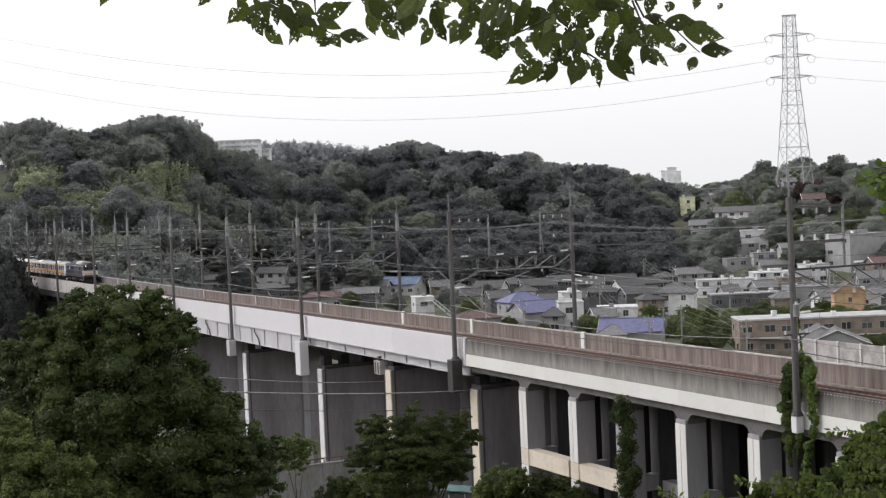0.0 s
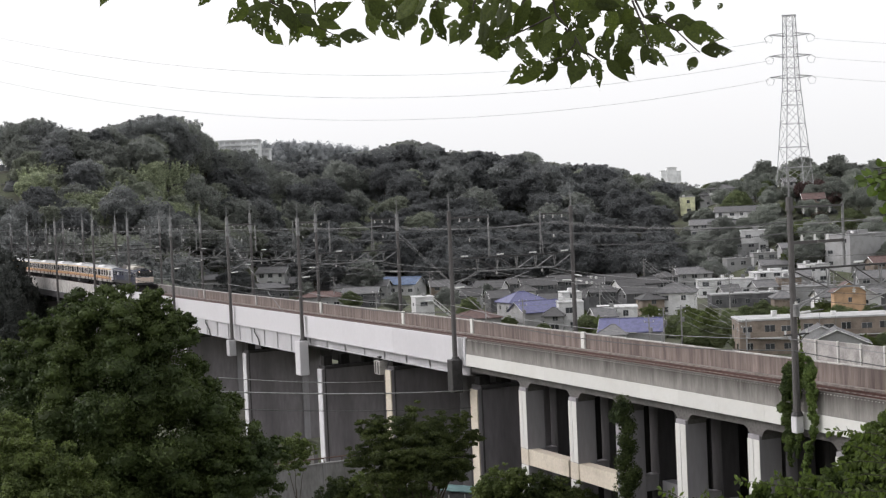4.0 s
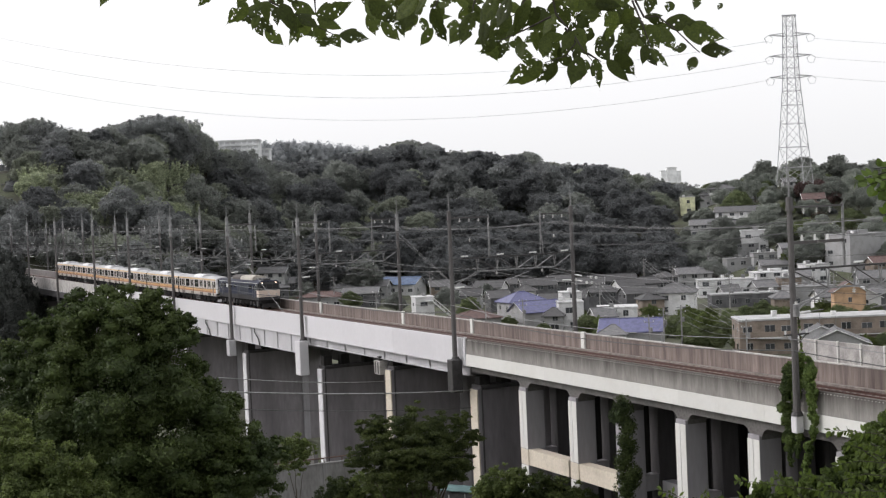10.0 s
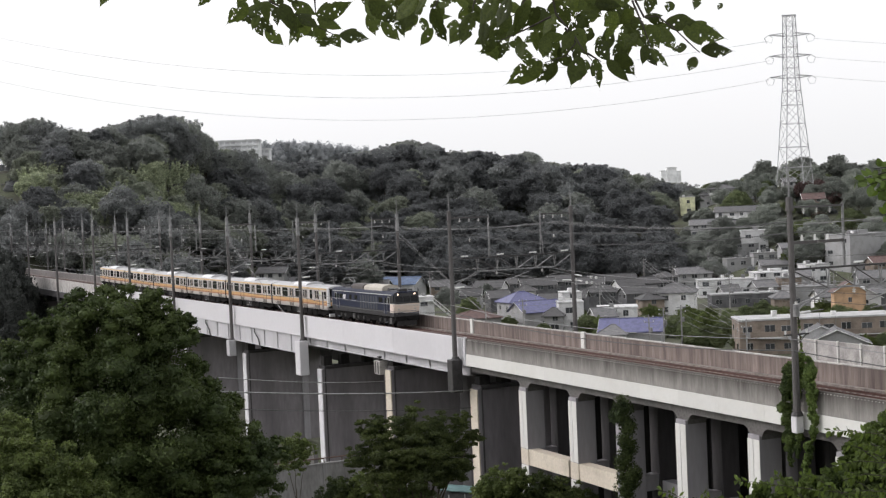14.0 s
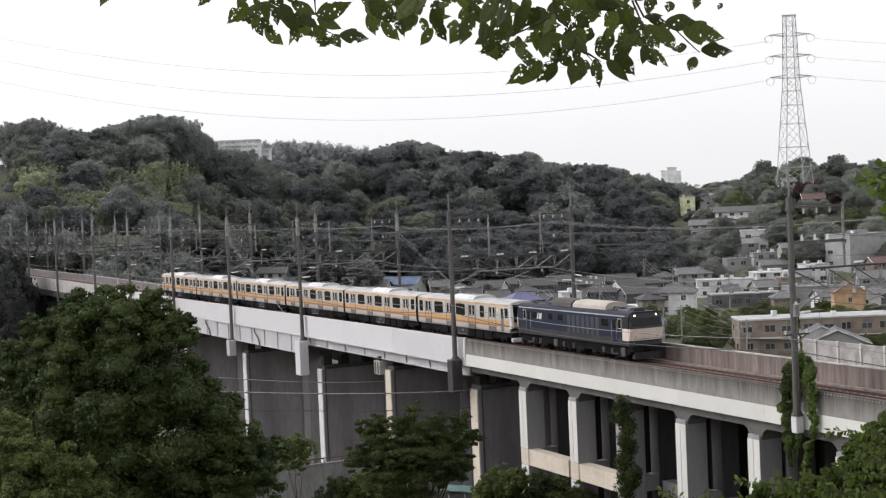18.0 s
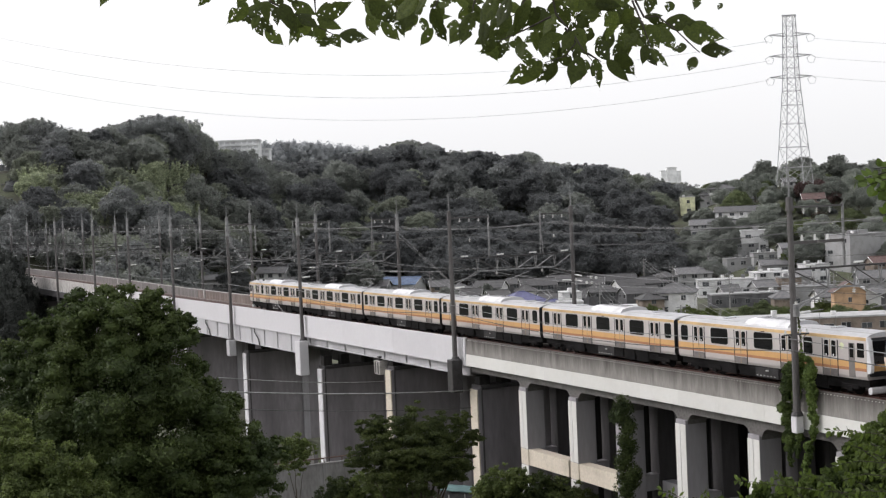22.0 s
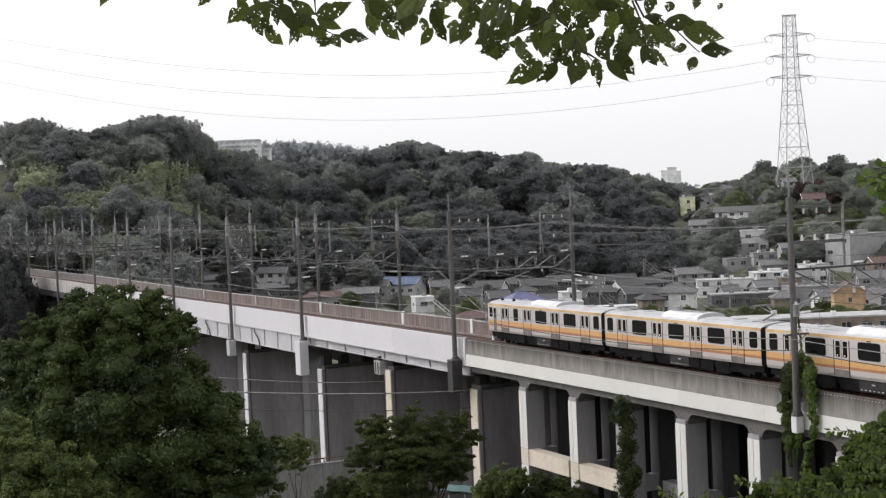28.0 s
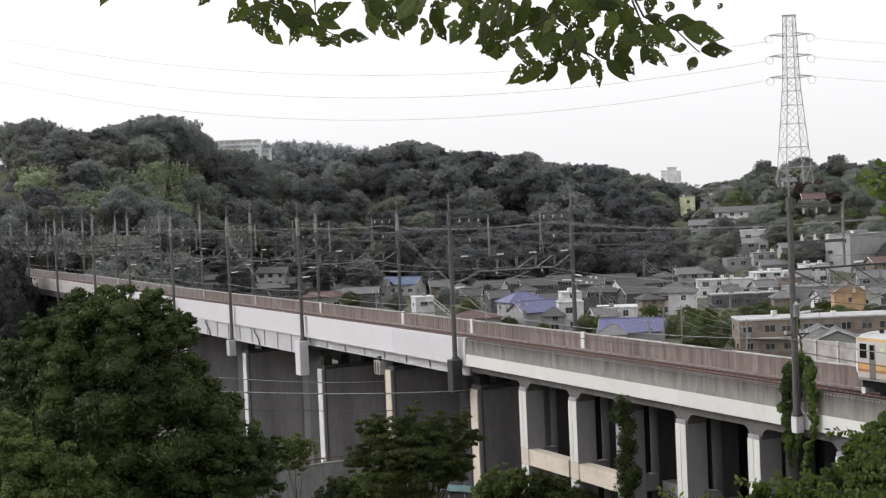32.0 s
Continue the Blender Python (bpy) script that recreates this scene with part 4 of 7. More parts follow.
        for x, w in ((-5.45, 0.16), (-5.13, 0.42)):
            em.add([(x + e + 0.16 * (z > 2.8), q, z + RZ) for q in yy for z in (2.55, 3.05) for e in (0, w)], [(0, 1, 3, 2), (4, 6, 7, 5), (0, 4, 5, 1), (2, 3, 7, 6), (0, 2, 6, 4), (1, 5, 7, 3)])
        part("lower_band", Geo().box(-L + 0.05, L - 0.92, *sorted((y * 1.44, y * 1.46)), 1.44 + RZ, 1.74 + RZ), GREY_BAND, t, "dark grey lower band of the body")
        for x in (-6.4, -5.2, -1.2, 0.4, 5.0, 6.3):
            part("axle_spring", Geo().bar((x, y * 1.3, 0.55 + RB), (x, y * 1.3, 0.95 + RB), 0.14, 8), GEAR_PALE, t, "grey axle-box spring")
        part("sand_box", Geo().box(*sorted((7.5, 8.1)), *sorted((y * 1.12, y * 1.38)), 0.3 + RZ, 1.02 + RZ, bev=0.06), GEAR_PALE, t, "grey sand box")
        part("sand_box", Geo().box(*sorted((-2.9, -2.3)), *sorted((y * 1.12, y * 1.38)), 0.4 + RZ, 1.02 + RZ, bev=0.06), GEAR_PALE, t, "grey sand box")
        part("emblem", em, LOGO, t, "white emblem on the side")
    # roof equipment
    for x0, x1, mat in ((-3.6, -0.4, HOOD_DARK), (-0.1, 5.0, HOOD_CREAM)):
        h = mirror([(-1.05, 3.68), (-1.0, 4.0), (-0.75, 4.22), (-0.3, 4.3)])
        part("roof_hood", Geo().extrude([(y, z + RZ) for y, z in h], x0, x1), mat, t, "rounded roof hood")
    for x in (-6.2, 6.8):
        pantograph(t, x, x < 0)
    for x, w in ((-7.6, 0.6), (-4.2, 0.8), (5.5, 0.5), (8.0, 0.5)):
        part("roof_box", Geo().box(x - w / 2, x + w / 2, -0.5, 0.5, 3.7 + RZ, 3.98 + RZ, bev=0.04), STEEL_DARK, t)
    for y in (-0.6, 0.6):
        part("roof_conduit", Geo().tube([(-8.0, y, 3.86 + RZ), (-3.2, y, 3.92 + RZ)], 0.04, 5), STEEL_DARK, t)
    part("underframe", Geo().box(-L + 0.2, L - 0.2, -1.25, 1.25, 0.6 + RB, 1.1 + RZ), UNDER, t)
    for x in (-6.0, 0.0, 6.0):
        bogie(t, x, (-1.2, 1.2), 0.56, 1.3)
        for y in (-1.34, 1.26):
            part("brake_cylinder", Geo().box(x - 0.35, x + 0.35, y, y + 0.08, 0.5 + RB, 0.9 + RB, bev=0.02), UNDER, t)
    return t


first = coach(front=True)
plain = coach()
powered = coach(pantos=((8.4, True), (-8.2, False)))
last = coach(rear=True)
COACHES = [first, plain, powered, copy_thing(plain, Matrix()), copy_thing(powered, Matrix()), last]
engine = locomotive()


def train_front(t):
    """Arc length of the leading coach's front at t seconds."""
    ease = float(np.interp(t, (0, 13, 17, 19, 21.5, 25, 28, 29.5, 32), (0.0, 0.0, 0.18, 0.2, 0.0, -0.25, -0.38, -0.25, 0.1)))
    return -213.44 + 10.928 * t + 0.001148 * t * t + 0.0003928 * t ** 3 + ease


def ride(s, half):
    a, b = track(s + half), track(s - half)
    d = a - b
    turn = Matrix.Rotation(math.atan2(d.y, d.x), 4, "Z") @ Matrix.Rotation(-math.atan2(d.z, math.hypot(d.x, d.y)), 4, "Y")
    return Matrix.Translation((a + b) / 2) @ turn


def motions():
    times = [k * 0.8 for k in range(41)]
    walk(engine, [(t, ride(train_front(t) + 10.3, 6.0)) for t in times])
    for k, car in enumerate(COACHES):
        walk(car, [(t, ride(train_front(t) - 20 * k - 10.0, 6.9)) for t in times])


# ---- plants ----
def foliage(name, colour, second, vary=0.3, per_object=0.25, through=0.35, scale=0.25, space="Object", leafy=0.35):
    return material(name, colour, 0.6, vary, scale, second=second, amount=0.55, per_object=per_object, per_island=leafy, spec=0.25, fine=6, through=through, space=space)


# haze over the hill is mixed into these pale, greyed greens
WOOD_GREEN = foliage("hazed_hill_foliage", (0.25, 0.265, 0.242), (0.218, 0.23, 0.212), vary=0.2, per_object=0.18, through=0.55, leafy=0.2)
WOOD_GREY = foliage("hazed_grey_hill_foliage", (0.245, 0.256, 0.252), (0.212, 0.222, 0.22), vary=0.2, per_object=0.18, through=0.55, leafy=0.2)
WOOD_LEAFY = foliage("hazed_yellowish_hill_foliage", (0.25, 0.27, 0.215), (0.215, 0.235, 0.19), vary=0.2, per_object=0.18, through=0.55, leafy=0.2)
WOOD_DARK = foliage("darker_hill_foliage", (0.158, 0.165, 0.168), (0.134, 0.14, 0.142), vary=0.2, per_object=0.15, through=0.5, leafy=0.2)
SLOPE_TREE = foliage("hazed_slope_foliage", (0.29, 0.31, 0.275), (0.25, 0.268, 0.24), vary=0.2, through=0.55, leafy=0.2)
TOWN_GREEN = foliage("town_shrub_foliage", (0.15, 0.178, 0.085), (0.105, 0.13, 0.065), vary=0.25, through=0.4)
BAMBOO_GREEN = foliage("light_bamboo_foliage", (0.32, 0.355, 0.235), (0.27, 0.30, 0.205), through=0.5)
TREE_GREEN = foliage("broadleaf_foliage", (0.056, 0.076, 0.022), (0.03, 0.046, 0.016), scale=0.5)
BUSH_GREEN = foliage("bush_foliage", (0.115, 0.145, 0.042), (0.07, 0.095, 0.03), scale=0.6)
GARDEN_GREEN = foliage("garden_tree_foliage", (0.085, 0.108, 0.03), (0.045, 0.062, 0.02), scale=0.7)
# leaf colour lowered to stand for the shade of the hill
HILL_SHADE_TREE = foliage("hill_shade_foliage", (0.07, 0.076, 0.07), (0.055, 0.06, 0.055), leafy=0.2)
IVY_GREEN = foliage("ivy_foliage", (0.125, 0.175, 0.045), (0.06, 0.09, 0.028), scale=1.0)
RED_LEAF = foliage("red_foliage", (0.15, 0.095, 0.09), (0.11, 0.08, 0.075))
BARK = material("bark", (0.07, 0.055, 0.042), 0.95, 0.3, 3.0, 0.02, stretch=(1, 1, 0.25))


def clump_cards(lumps, count, leaf, rnd, geo=None, up=0.25, core=0.8, flat=1.0, fuzz=0.32, rough=0.55):
    """Leaf sprays over rounded lumps, each lump with a leafy core."""
    g = geo or Geo()
    rs = np.random.RandomState(rnd)
    w = np.array([r[3] ** 2 for r in lumps])
    pick = rs.choice(len(lumps), count, p=w / w.sum())
    c = np.array([r[:3] for r in lumps])[pick]
    rad = np.array([r[3] for r in lumps])[pick]
    d = rs.normal(size=(count, 3))
    d[:, 2] += up
    d /= np.linalg.norm(d, axis=1)[:, None]
    p = c + d * np.array((1, 1, flat)) * (rad * (1.1 - fuzz + fuzz * rs.rand(count) ** 0.7))[:, None]
    nrm = d + rs.normal(size=(count, 3)) * rough
    nrm /= np.linalg.norm(nrm, axis=1)[:, None]
    a = np.cross(nrm, rs.normal(size=(count, 3)))
    a /= np.linalg.norm(a, axis=1)[:, None]
    b = np.cross(nrm, a)
    size = leaf * (0.5 + rs.rand(count))
    a, b = a * size[:, None], b * (size * (0.45 + 0.4 * rs.rand(count)))[:, None]
    quad = np.stack([p - a, p - b + nrm * (0.2 * size)[:, None], p + a, p + b], 1).reshape(-1, 3)
    k = len(g.v)
    g.v += [tuple(q) for q in quad.tolist()]
    g.f += [(k + 4 * i, k + 4 * i + 1, k + 4 * i + 2, k + 4 * i + 3) for i in range(count)]
    if core:
        bm = bmesh.new()
        bmesh.ops.create_icosphere(bm, subdivisions=2, radius=1)
        base = [v.co.copy() for v in bm.verts]
        faces = [tuple(v.index for v in f.verts) for f in bm.faces]
        bm.free()
        for x, y, z, r in lumps:
            g.add([Vector((x, y, z)) + Vector((q.x, q.y, q.z * flat)) * r * core * (0.88 + 0.3 * noise.noise(q * 2.3 + Vector((x, y, z)))) for q in base], faces)
    return g


def trunk_geo(base, lumps, r, rnd):
    g = Geo()
    base = Vector(base)
    top = max(l[2] for l in lumps)
    mid = Vector((sum(l[0] for l in lumps) / len(lumps), sum(l[1] for l in lumps) / len(lumps), base.z + (top - base.z) * 0.6))
    pts = [base + Vector((0, 0, -0.3)), base.lerp(mid, 0.4) + Vector((r * 0.4, 0, 0)), mid]
    g.tube(pts, r, 8, [r * 1.3, r * 0.85, r * 0.45])
    for l in lumps:
        s = base.lerp(mid, rnd.uniform(0.45, 0.95))
        e = Vector(l[:3])
        g.tube([s, s.lerp(e, 0.5) + Vector((0, 0, 0.1 * (e - s).length)), e], r, 5, [r * 0.4, r * 0.25, r * 0.08])
    return g


def forest_tree(seed, mat, tall=1.0, name="woodland_tree", airy=False):
    """Broad crown of a few large boughs, each broken into leafy sprays with a ragged edge."""
    rnd = random.Random(seed)
    lumps = [(0, 0, 5.0 * tall, 3.2)] if airy else [(0, 0, 7.4 * tall, 3.2), (0, 0, 5.0 * tall, 3.5)]
    boughs = []
    for i in range(16):
        a, u = i * 2.4 + rnd.uniform(-0.5, 0.5), min(1.0, (i + rnd.uniform(0.2, 1.0)) / 16)
        q = 3.5 * math.sqrt(1 - u * u) * rnd.uniform(0.75, 1.4)
        boughs.append((q * math.cos(a), q * math.sin(a), (4.2 + 5.6 * u + rnd.uniform(-0.7, 0.9)) * tall, rnd.uniform(1.3, 2.6)))
    lumps += boughs
    for x, y, z, r in boughs:
        for k in range(10):
            d = Vector((rnd.gauss(0, 1), rnd.gauss(0, 1), rnd.gauss(0.35, 0.8))).normalized() * r * rnd.uniform(0.75, 1.35)
            lumps.append((x + d.x, y + d.y, z + d.z * 0.85, r * rnd.uniform(0.16, 0.34)))
    t = thing(name, (0, 0, -500), "dense broadleaf tree on the wooded hill", "tree", "trees of the wood")
    part("trunk", trunk_geo((0, 0, -1.5), boughs, 0.32, rnd), BARK, t)
    part("crown", clump_cards(lumps, 13000 if airy else 24000, 0.17, seed, core=0.3 if airy else 0.6, flat=0.88, fuzz=1.0 if airy else 0.75, rough=2.0), mat, t)
    return t


def bamboo_clump(seed):
    """Feathery nodding plumes standing close together."""
    rnd = random.Random(seed)
    lumps, stems = [], Geo()
    for i in range(26):
        a, q = rnd.uniform(0, 2 * math.pi), 3.6 * math.sqrt(rnd.random())
        x, y, h = q * math.cos(a), q * math.sin(a), rnd.uniform(6.0, 10.5)
        lean = Vector((rnd.uniform(-1, 1), rnd.uniform(-1, 1), 0)) * 2.2
        pts = [Vector((x, y, -1)), Vector((x, y, h * 0.6)) + lean * 0.25, Vector((x, y, h)) + lean]
        stems.tube(pts, 0.07, 5, [0.07, 0.05, 0.02])
        for k in range(7):
            u = 0.35 + 0.65 * k / 6
            c = Vector((x, y, h * u)) + lean * u ** 3
            lumps.append((c.x, c.y, c.z, (1.05 - 0.75 * abs(u - 0.5)) * rnd.uniform(0.6, 1.1) if u < 0.95 else 0.3))
    t = thing("bamboo_clump", (0, 0, -500), "pale yellow-green bamboo grove on the wooded hill", "bamboo", "trees of the wood")
    part("stems", stems, BARK, t)
    part("crown", clump_cards(lumps, 9000, 0.2, seed, core=0.7, flat=0.9, fuzz=0.8, rough=1.2), BAMBOO_GREEN, t)
    return t


# skyline of the wood: bearing and slope of the sight line to the tree tops
SKY_B = (-0.331, -0.299, -0.283, -0.264, -0.248, -0.232, -0.196, -0.168, -0.16, -0.133, -0.122, -0.099, -0.064, -0.054, -0.021, -0.003, 0.005, 0.009, 0.034, 0.039, 0.048, 0.058, 0.069, 0.081, 0.108, 0.128, 0.148, 0.153, 0.171, 0.179)
SKY_E = (0.0775, 0.0761, 0.0794, 0.0718, 0.0659, 0.0704, 0.0775, 0.0704, 0.0514, 0.0502, 0.0426, 0.04, 0.04, 0.0448, 0.0517, 0.0469, 0.0394, 0.0428, 0.0409, 0.0339, 0.0367, 0.0414, 0.0362, 0.0309, 0.0285, 0.0249, 0.0188, 0.0138, 0.013, 0.0095)


# houses at the foot of the wood that stand free of trees
GLADES = ((-14.5, 492.0, 0.022), (-59.5, 496.5, 0.022), (-59.6, 473.0, 0.02), (-37.9, 442.0, 0.02), (-76.6, 454.0, 0.018), (-25.8, 441.0, 0.014), (14.0, 431.5, 0.012))


def open_ground(b, y):
    return any(-8 < hy - y < 75 and abs(b - hx / hy) < w for hx, hy, w in GLADES)


def build_woods():
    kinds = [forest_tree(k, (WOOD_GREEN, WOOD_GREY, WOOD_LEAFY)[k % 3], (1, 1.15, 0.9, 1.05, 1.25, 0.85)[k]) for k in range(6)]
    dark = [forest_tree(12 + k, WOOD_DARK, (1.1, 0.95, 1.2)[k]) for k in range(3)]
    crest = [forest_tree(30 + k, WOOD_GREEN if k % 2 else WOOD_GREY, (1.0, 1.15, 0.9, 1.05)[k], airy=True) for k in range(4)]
    light = [bamboo_clump(20), bamboo_clump(21), forest_tree(22, BAMBOO_GREEN, 0.8), forest_tree(23, WOOD_LEAFY, 0.85)]
    heights = {k: max(v.co.z for o in k.children for v in o.data.vertices) for k in kinds + dark + crest + light}
    rnd = random.Random(3)
    placed = []
    tries = 0

    def plant(b, y, k, wide, tall):
        x, z = b * y, ground_z(b * y, y)
        size = heights[k]
        tall = min(tall, (float(np.interp(b, SKY_B, SKY_E)) * y + EYE[2] - z) / size)
        if tall < 0.4:
            return
        copy_thing(k, pose(x, y, z, 0, 0, rnd.uniform(0, 360))).scale = (wide, wide, tall)

    for b, y in ((-0.318, 372), (-0.335, 380), (-0.305, 392), (-0.325, 402), (-0.345, 362), (-0.312, 415), (-0.295, 408), (-0.335, 425)):
        placed.append((b * y, y, 6.0))
        plant(b, y, rnd.choice(kinds), 1.1, 1.3)
    # full-grown crowns along the skyline
    for b, y, wide in ((-0.300, 500, 1.5), (-0.288, 510, 1.6), (-0.276, 500, 1.4), (-0.262, 520, 1.4), (-0.25, 515, 1.4), (-0.228, 540, 1.6), (-0.213, 545, 1.8), (-0.2, 545, 1.8), (-0.186, 545, 1.7), (-0.174, 550, 1.4), (-0.165, 560, 1.3), (-0.157, 562, 1.3), (-0.149, 565, 1.3), (-0.141, 570, 1.3), (-0.133, 572, 1.3), (-0.125, 580, 1.3),
                       (-0.052, 640, 1.5), (-0.038, 645, 1.6), (-0.025, 650, 1.9), (-0.01, 645, 1.6), (0.005, 650, 1.5), (0.025, 650, 1.5), (0.05, 650, 1.7), (0.062, 655, 1.6), (0.085, 650, 1.5), (0.105, 650, 1.5), (0.125, 650, 1.4), (0.142, 640, 1.4), (0.152, 660, 1.2), (0.16, 665, 1.2), (0.167, 660, 1.2), (0.175, 665, 1.2)):
        placed.append((b * y, y, 4.5))
        plant(b, y, rnd.choice(crest), wide, 2.1)
        plant(b, y + 14, rnd.choice(kinds), wide, 2.0)
    # bamboo groves on the open part of the slope
    for b0, b1, e0, e1, count in ((-0.335, -0.285, 0.024, 0.05, 7), (-0.33, -0.272, 0.006, 0.045, 20), (-0.24, -0.172, 0.006, 0.04, 26), (-0.268, -0.24, 0.004, 0.02, 5)):
        for i in range(count * 12):
            b = rnd.uniform(b0, b1)
            y = float(np.interp(b, BEARINGS, FOOT)) + rnd.uniform(10, 190)
            z = ground_z(b * y, y)
            if count and e0 < (z + 9 - EYE[2]) / y < e1 and not any((b * y - q[0]) ** 2 + (y - q[1]) ** 2 < 5.5 ** 2 for q in placed) and min((b * y - px) ** 2 + (y - py) ** 2 for px, py in LINE_PTS) > 13 ** 2:
                placed.append((b * y, y, 5.5))
                plant(b, y, rnd.choice(light), rnd.uniform(0.9, 1.2), rnd.uniform(0.9, 1.2))
                count -= 1
    while len(placed) < 350 and tries < 20000:
        tries += 1
        b = rnd.uniform(-0.37, 0.158)
        foot = float(np.interp(b, BEARINGS, FOOT))
        y = foot + rnd.uniform(0, 178)
        x = b * y
        # keep clear of the line where it leaves the wood
        near = min((x - px) ** 2 + (y - py) ** 2 for px, py in LINE_PTS)
        if near < 13 ** 2 or open_ground(b, y) or any((x - q[0]) ** 2 + (y - q[1]) ** 2 < q[2] ** 2 for q in placed):
            continue
        placed.append((x, y, rnd.uniform(6.0, 7.6)))
        pale = rnd.random() < 0.04 and b < -0.1
        # darker trees east and at the foot, paler ones west and upslope for haze
        darker = (b < -0.27 and y - foot < 70) or rnd.random() < 0.15 + 0.8 * smooth((b + 0.17) / 0.12) * (1 - 0.6 * smooth((y - foot - 60) / 90))
        s = rnd.uniform(1.0, 1.3) if pale else rnd.uniform(1.1, 1.6)
        plant(b, y, rnd.choice(light if pale else dark if darker else kinds), s, s * rnd.uniform(0.8, 1.0))
    for k in kinds + dark + crest + light:
        for o in (*k.children_recursive, k):
            bpy.data.objects.remove(o)
    # low growth between the trunks
    g = Geo()
    lumps = []
    for i in range(1300):
        b = rnd.uniform(-0.42, 0.4)
        y = float(np.interp(b, BEARINGS, FOOT)) + rnd.uniform(-25, 215)
        near = min((b * y - px) ** 2 + (y - py) ** 2 for px, py in LINE_PTS)
        if near > 9 ** 2 and not 0.16 < b < 0.19 and not open_ground(b, y):
            lumps.append((b * y, y, ground_z(b * y, y) - 0.4, rnd.uniform(2.6, 5.0) if b < 0.17 else rnd.uniform(1.4, 2.6)))
    clump_cards(lumps, 90000, 0.34, 77, g, core=0.85, rough=1.2)
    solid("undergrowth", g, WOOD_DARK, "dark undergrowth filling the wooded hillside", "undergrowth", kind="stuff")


LINE_PTS = [tuple(track(s, 3.5))[:2] for s in range(-460, 60, 8)]


build_woods()


def big_tree(name, label, base, lumps, count, leaf, mat, seed, r=0.3, core=0.6, flat=0.72):
    rnd = random.Random(seed)
    t = thing(name, (0, 0, 0), label, "tree" if name.endswith("tree") else "bush")
    part("trunk", trunk_geo(base, lumps, r, rnd), BARK, t)
    # break every lump into smaller, flatter sprays for an uneven, layered outline
    fine = []
    for x, y, z, q in lumps:
        fine.append((x, y, z - 0.1 * q, q * 0.72))
        for i in range(46):
            d = Vector((rnd.gauss(0, 1), rnd.gauss(0, 1), rnd.gauss(0.25, 0.8))).normalized()
            e = q * rnd.uniform(0.65, 1.08)
            fine.append((x + d.x * e, y + d.y * e, z + d.z * e, q * rnd.uniform(0.14, 0.32)))
    part("crown", clump_cards(fine, count, leaf, seed, core=core, flat=flat, fuzz=1.0, rough=1.0), mat, t)
    return t


big_tree("broadleaf_tree", "large dense dark green broadleaf tree below the viaduct", (-11.5, 50, -4.0), [
    (-10.32, 50.00, 8.80, 0.7), (-11.82, 50.00, 8.86, 0.8), (-13.12, 50.00, 8.64, 0.7), (-9.39, 50.00, 8.22, 0.55), (-12.73, 50.00, 8.46, 1.0), (-11.03, 50.00, 8.59, 1.0), (-13.94, 50.30, 7.89, 1.0), (-9.76, 50.00, 8.03, 0.9), (-11.67, 49.50, 7.46, 1.8), (-13.39, 49.50, 6.75, 1.7), (-9.94, 49.50, 6.60, 1.6),
    (-11.85, 49.00, 5.56, 2.4), (-8.97, 50.00, 5.90, 0.9), (-14.96, 50.00, 5.96, 1.4), (-8.65, 49.50, 4.56, 1.2), (-9.97, 49.00, 3.90, 2.4), (-7.48, 50.00, 3.62, 1.2), (-13.51, 49.00, 3.67, 2.6),
    (-6.35, 50.50, 3.39, 0.6), (-14.24, 50.00, 8.23, 0.7), (-14.60, 50.00, 7.14, 0.9), (-8.21, 50.00, 5.06, 0.8), (-8.52, 49.50, 3.16, 1.3), (-9.06, 49.00, 2.48, 1.5), (-10.89, 48.50, 2.86, 2.0), (-7.36, 49.50, 2.51, 1.3), (-15.95, 50.50, 7.15, 0.8), (-15.25, 49.00, 4.14, 1.8)], 260000, 0.05, TREE_GREEN, 11, core=0.7)
big_tree("garden_tree", "spreading dark green tree beside the viaduct piers", (-2.48, 92.00, FLOOR), [
    (-1.94, 92.00, -2.12, 1.6), (-4.01, 92.00, -3.14, 1.7), (-0.34, 93.00, -3.65, 1.7), (-5.89, 92.00, -4.16, 1.1), (-2.76, 91.00, -4.67, 2.2), (-5.09, 92.50, -2.24, 1.0), (0.66, 93.00, -2.01, 0.7), (-1.47, 91.00, -4.18, 1.9), (-4.05, 91.00, -4.98, 1.6), (-0.05, 91.50, -5.07, 1.3), (1.54, 93.00, -3.17, 0.6)], 150000, 0.055, GARDEN_GREEN, 12, 0.25, core=0.45, flat=0.4)
big_tree("broadleaf_bush", "yellow-green leafy tree top on the near slope", (-10.06, 33.00, 3.0), [
    (-10.02, 33.00, 6.37, 0.75), (-10.40, 33.50, 6.97, 0.5), (-9.11, 33.00, 6.06, 0.7), (-9.52, 32.50, 5.65, 0.9), (-8.62, 33.00, 5.38, 0.6)], 40000, 0.035, BUSH_GREEN, 13, 0.1)
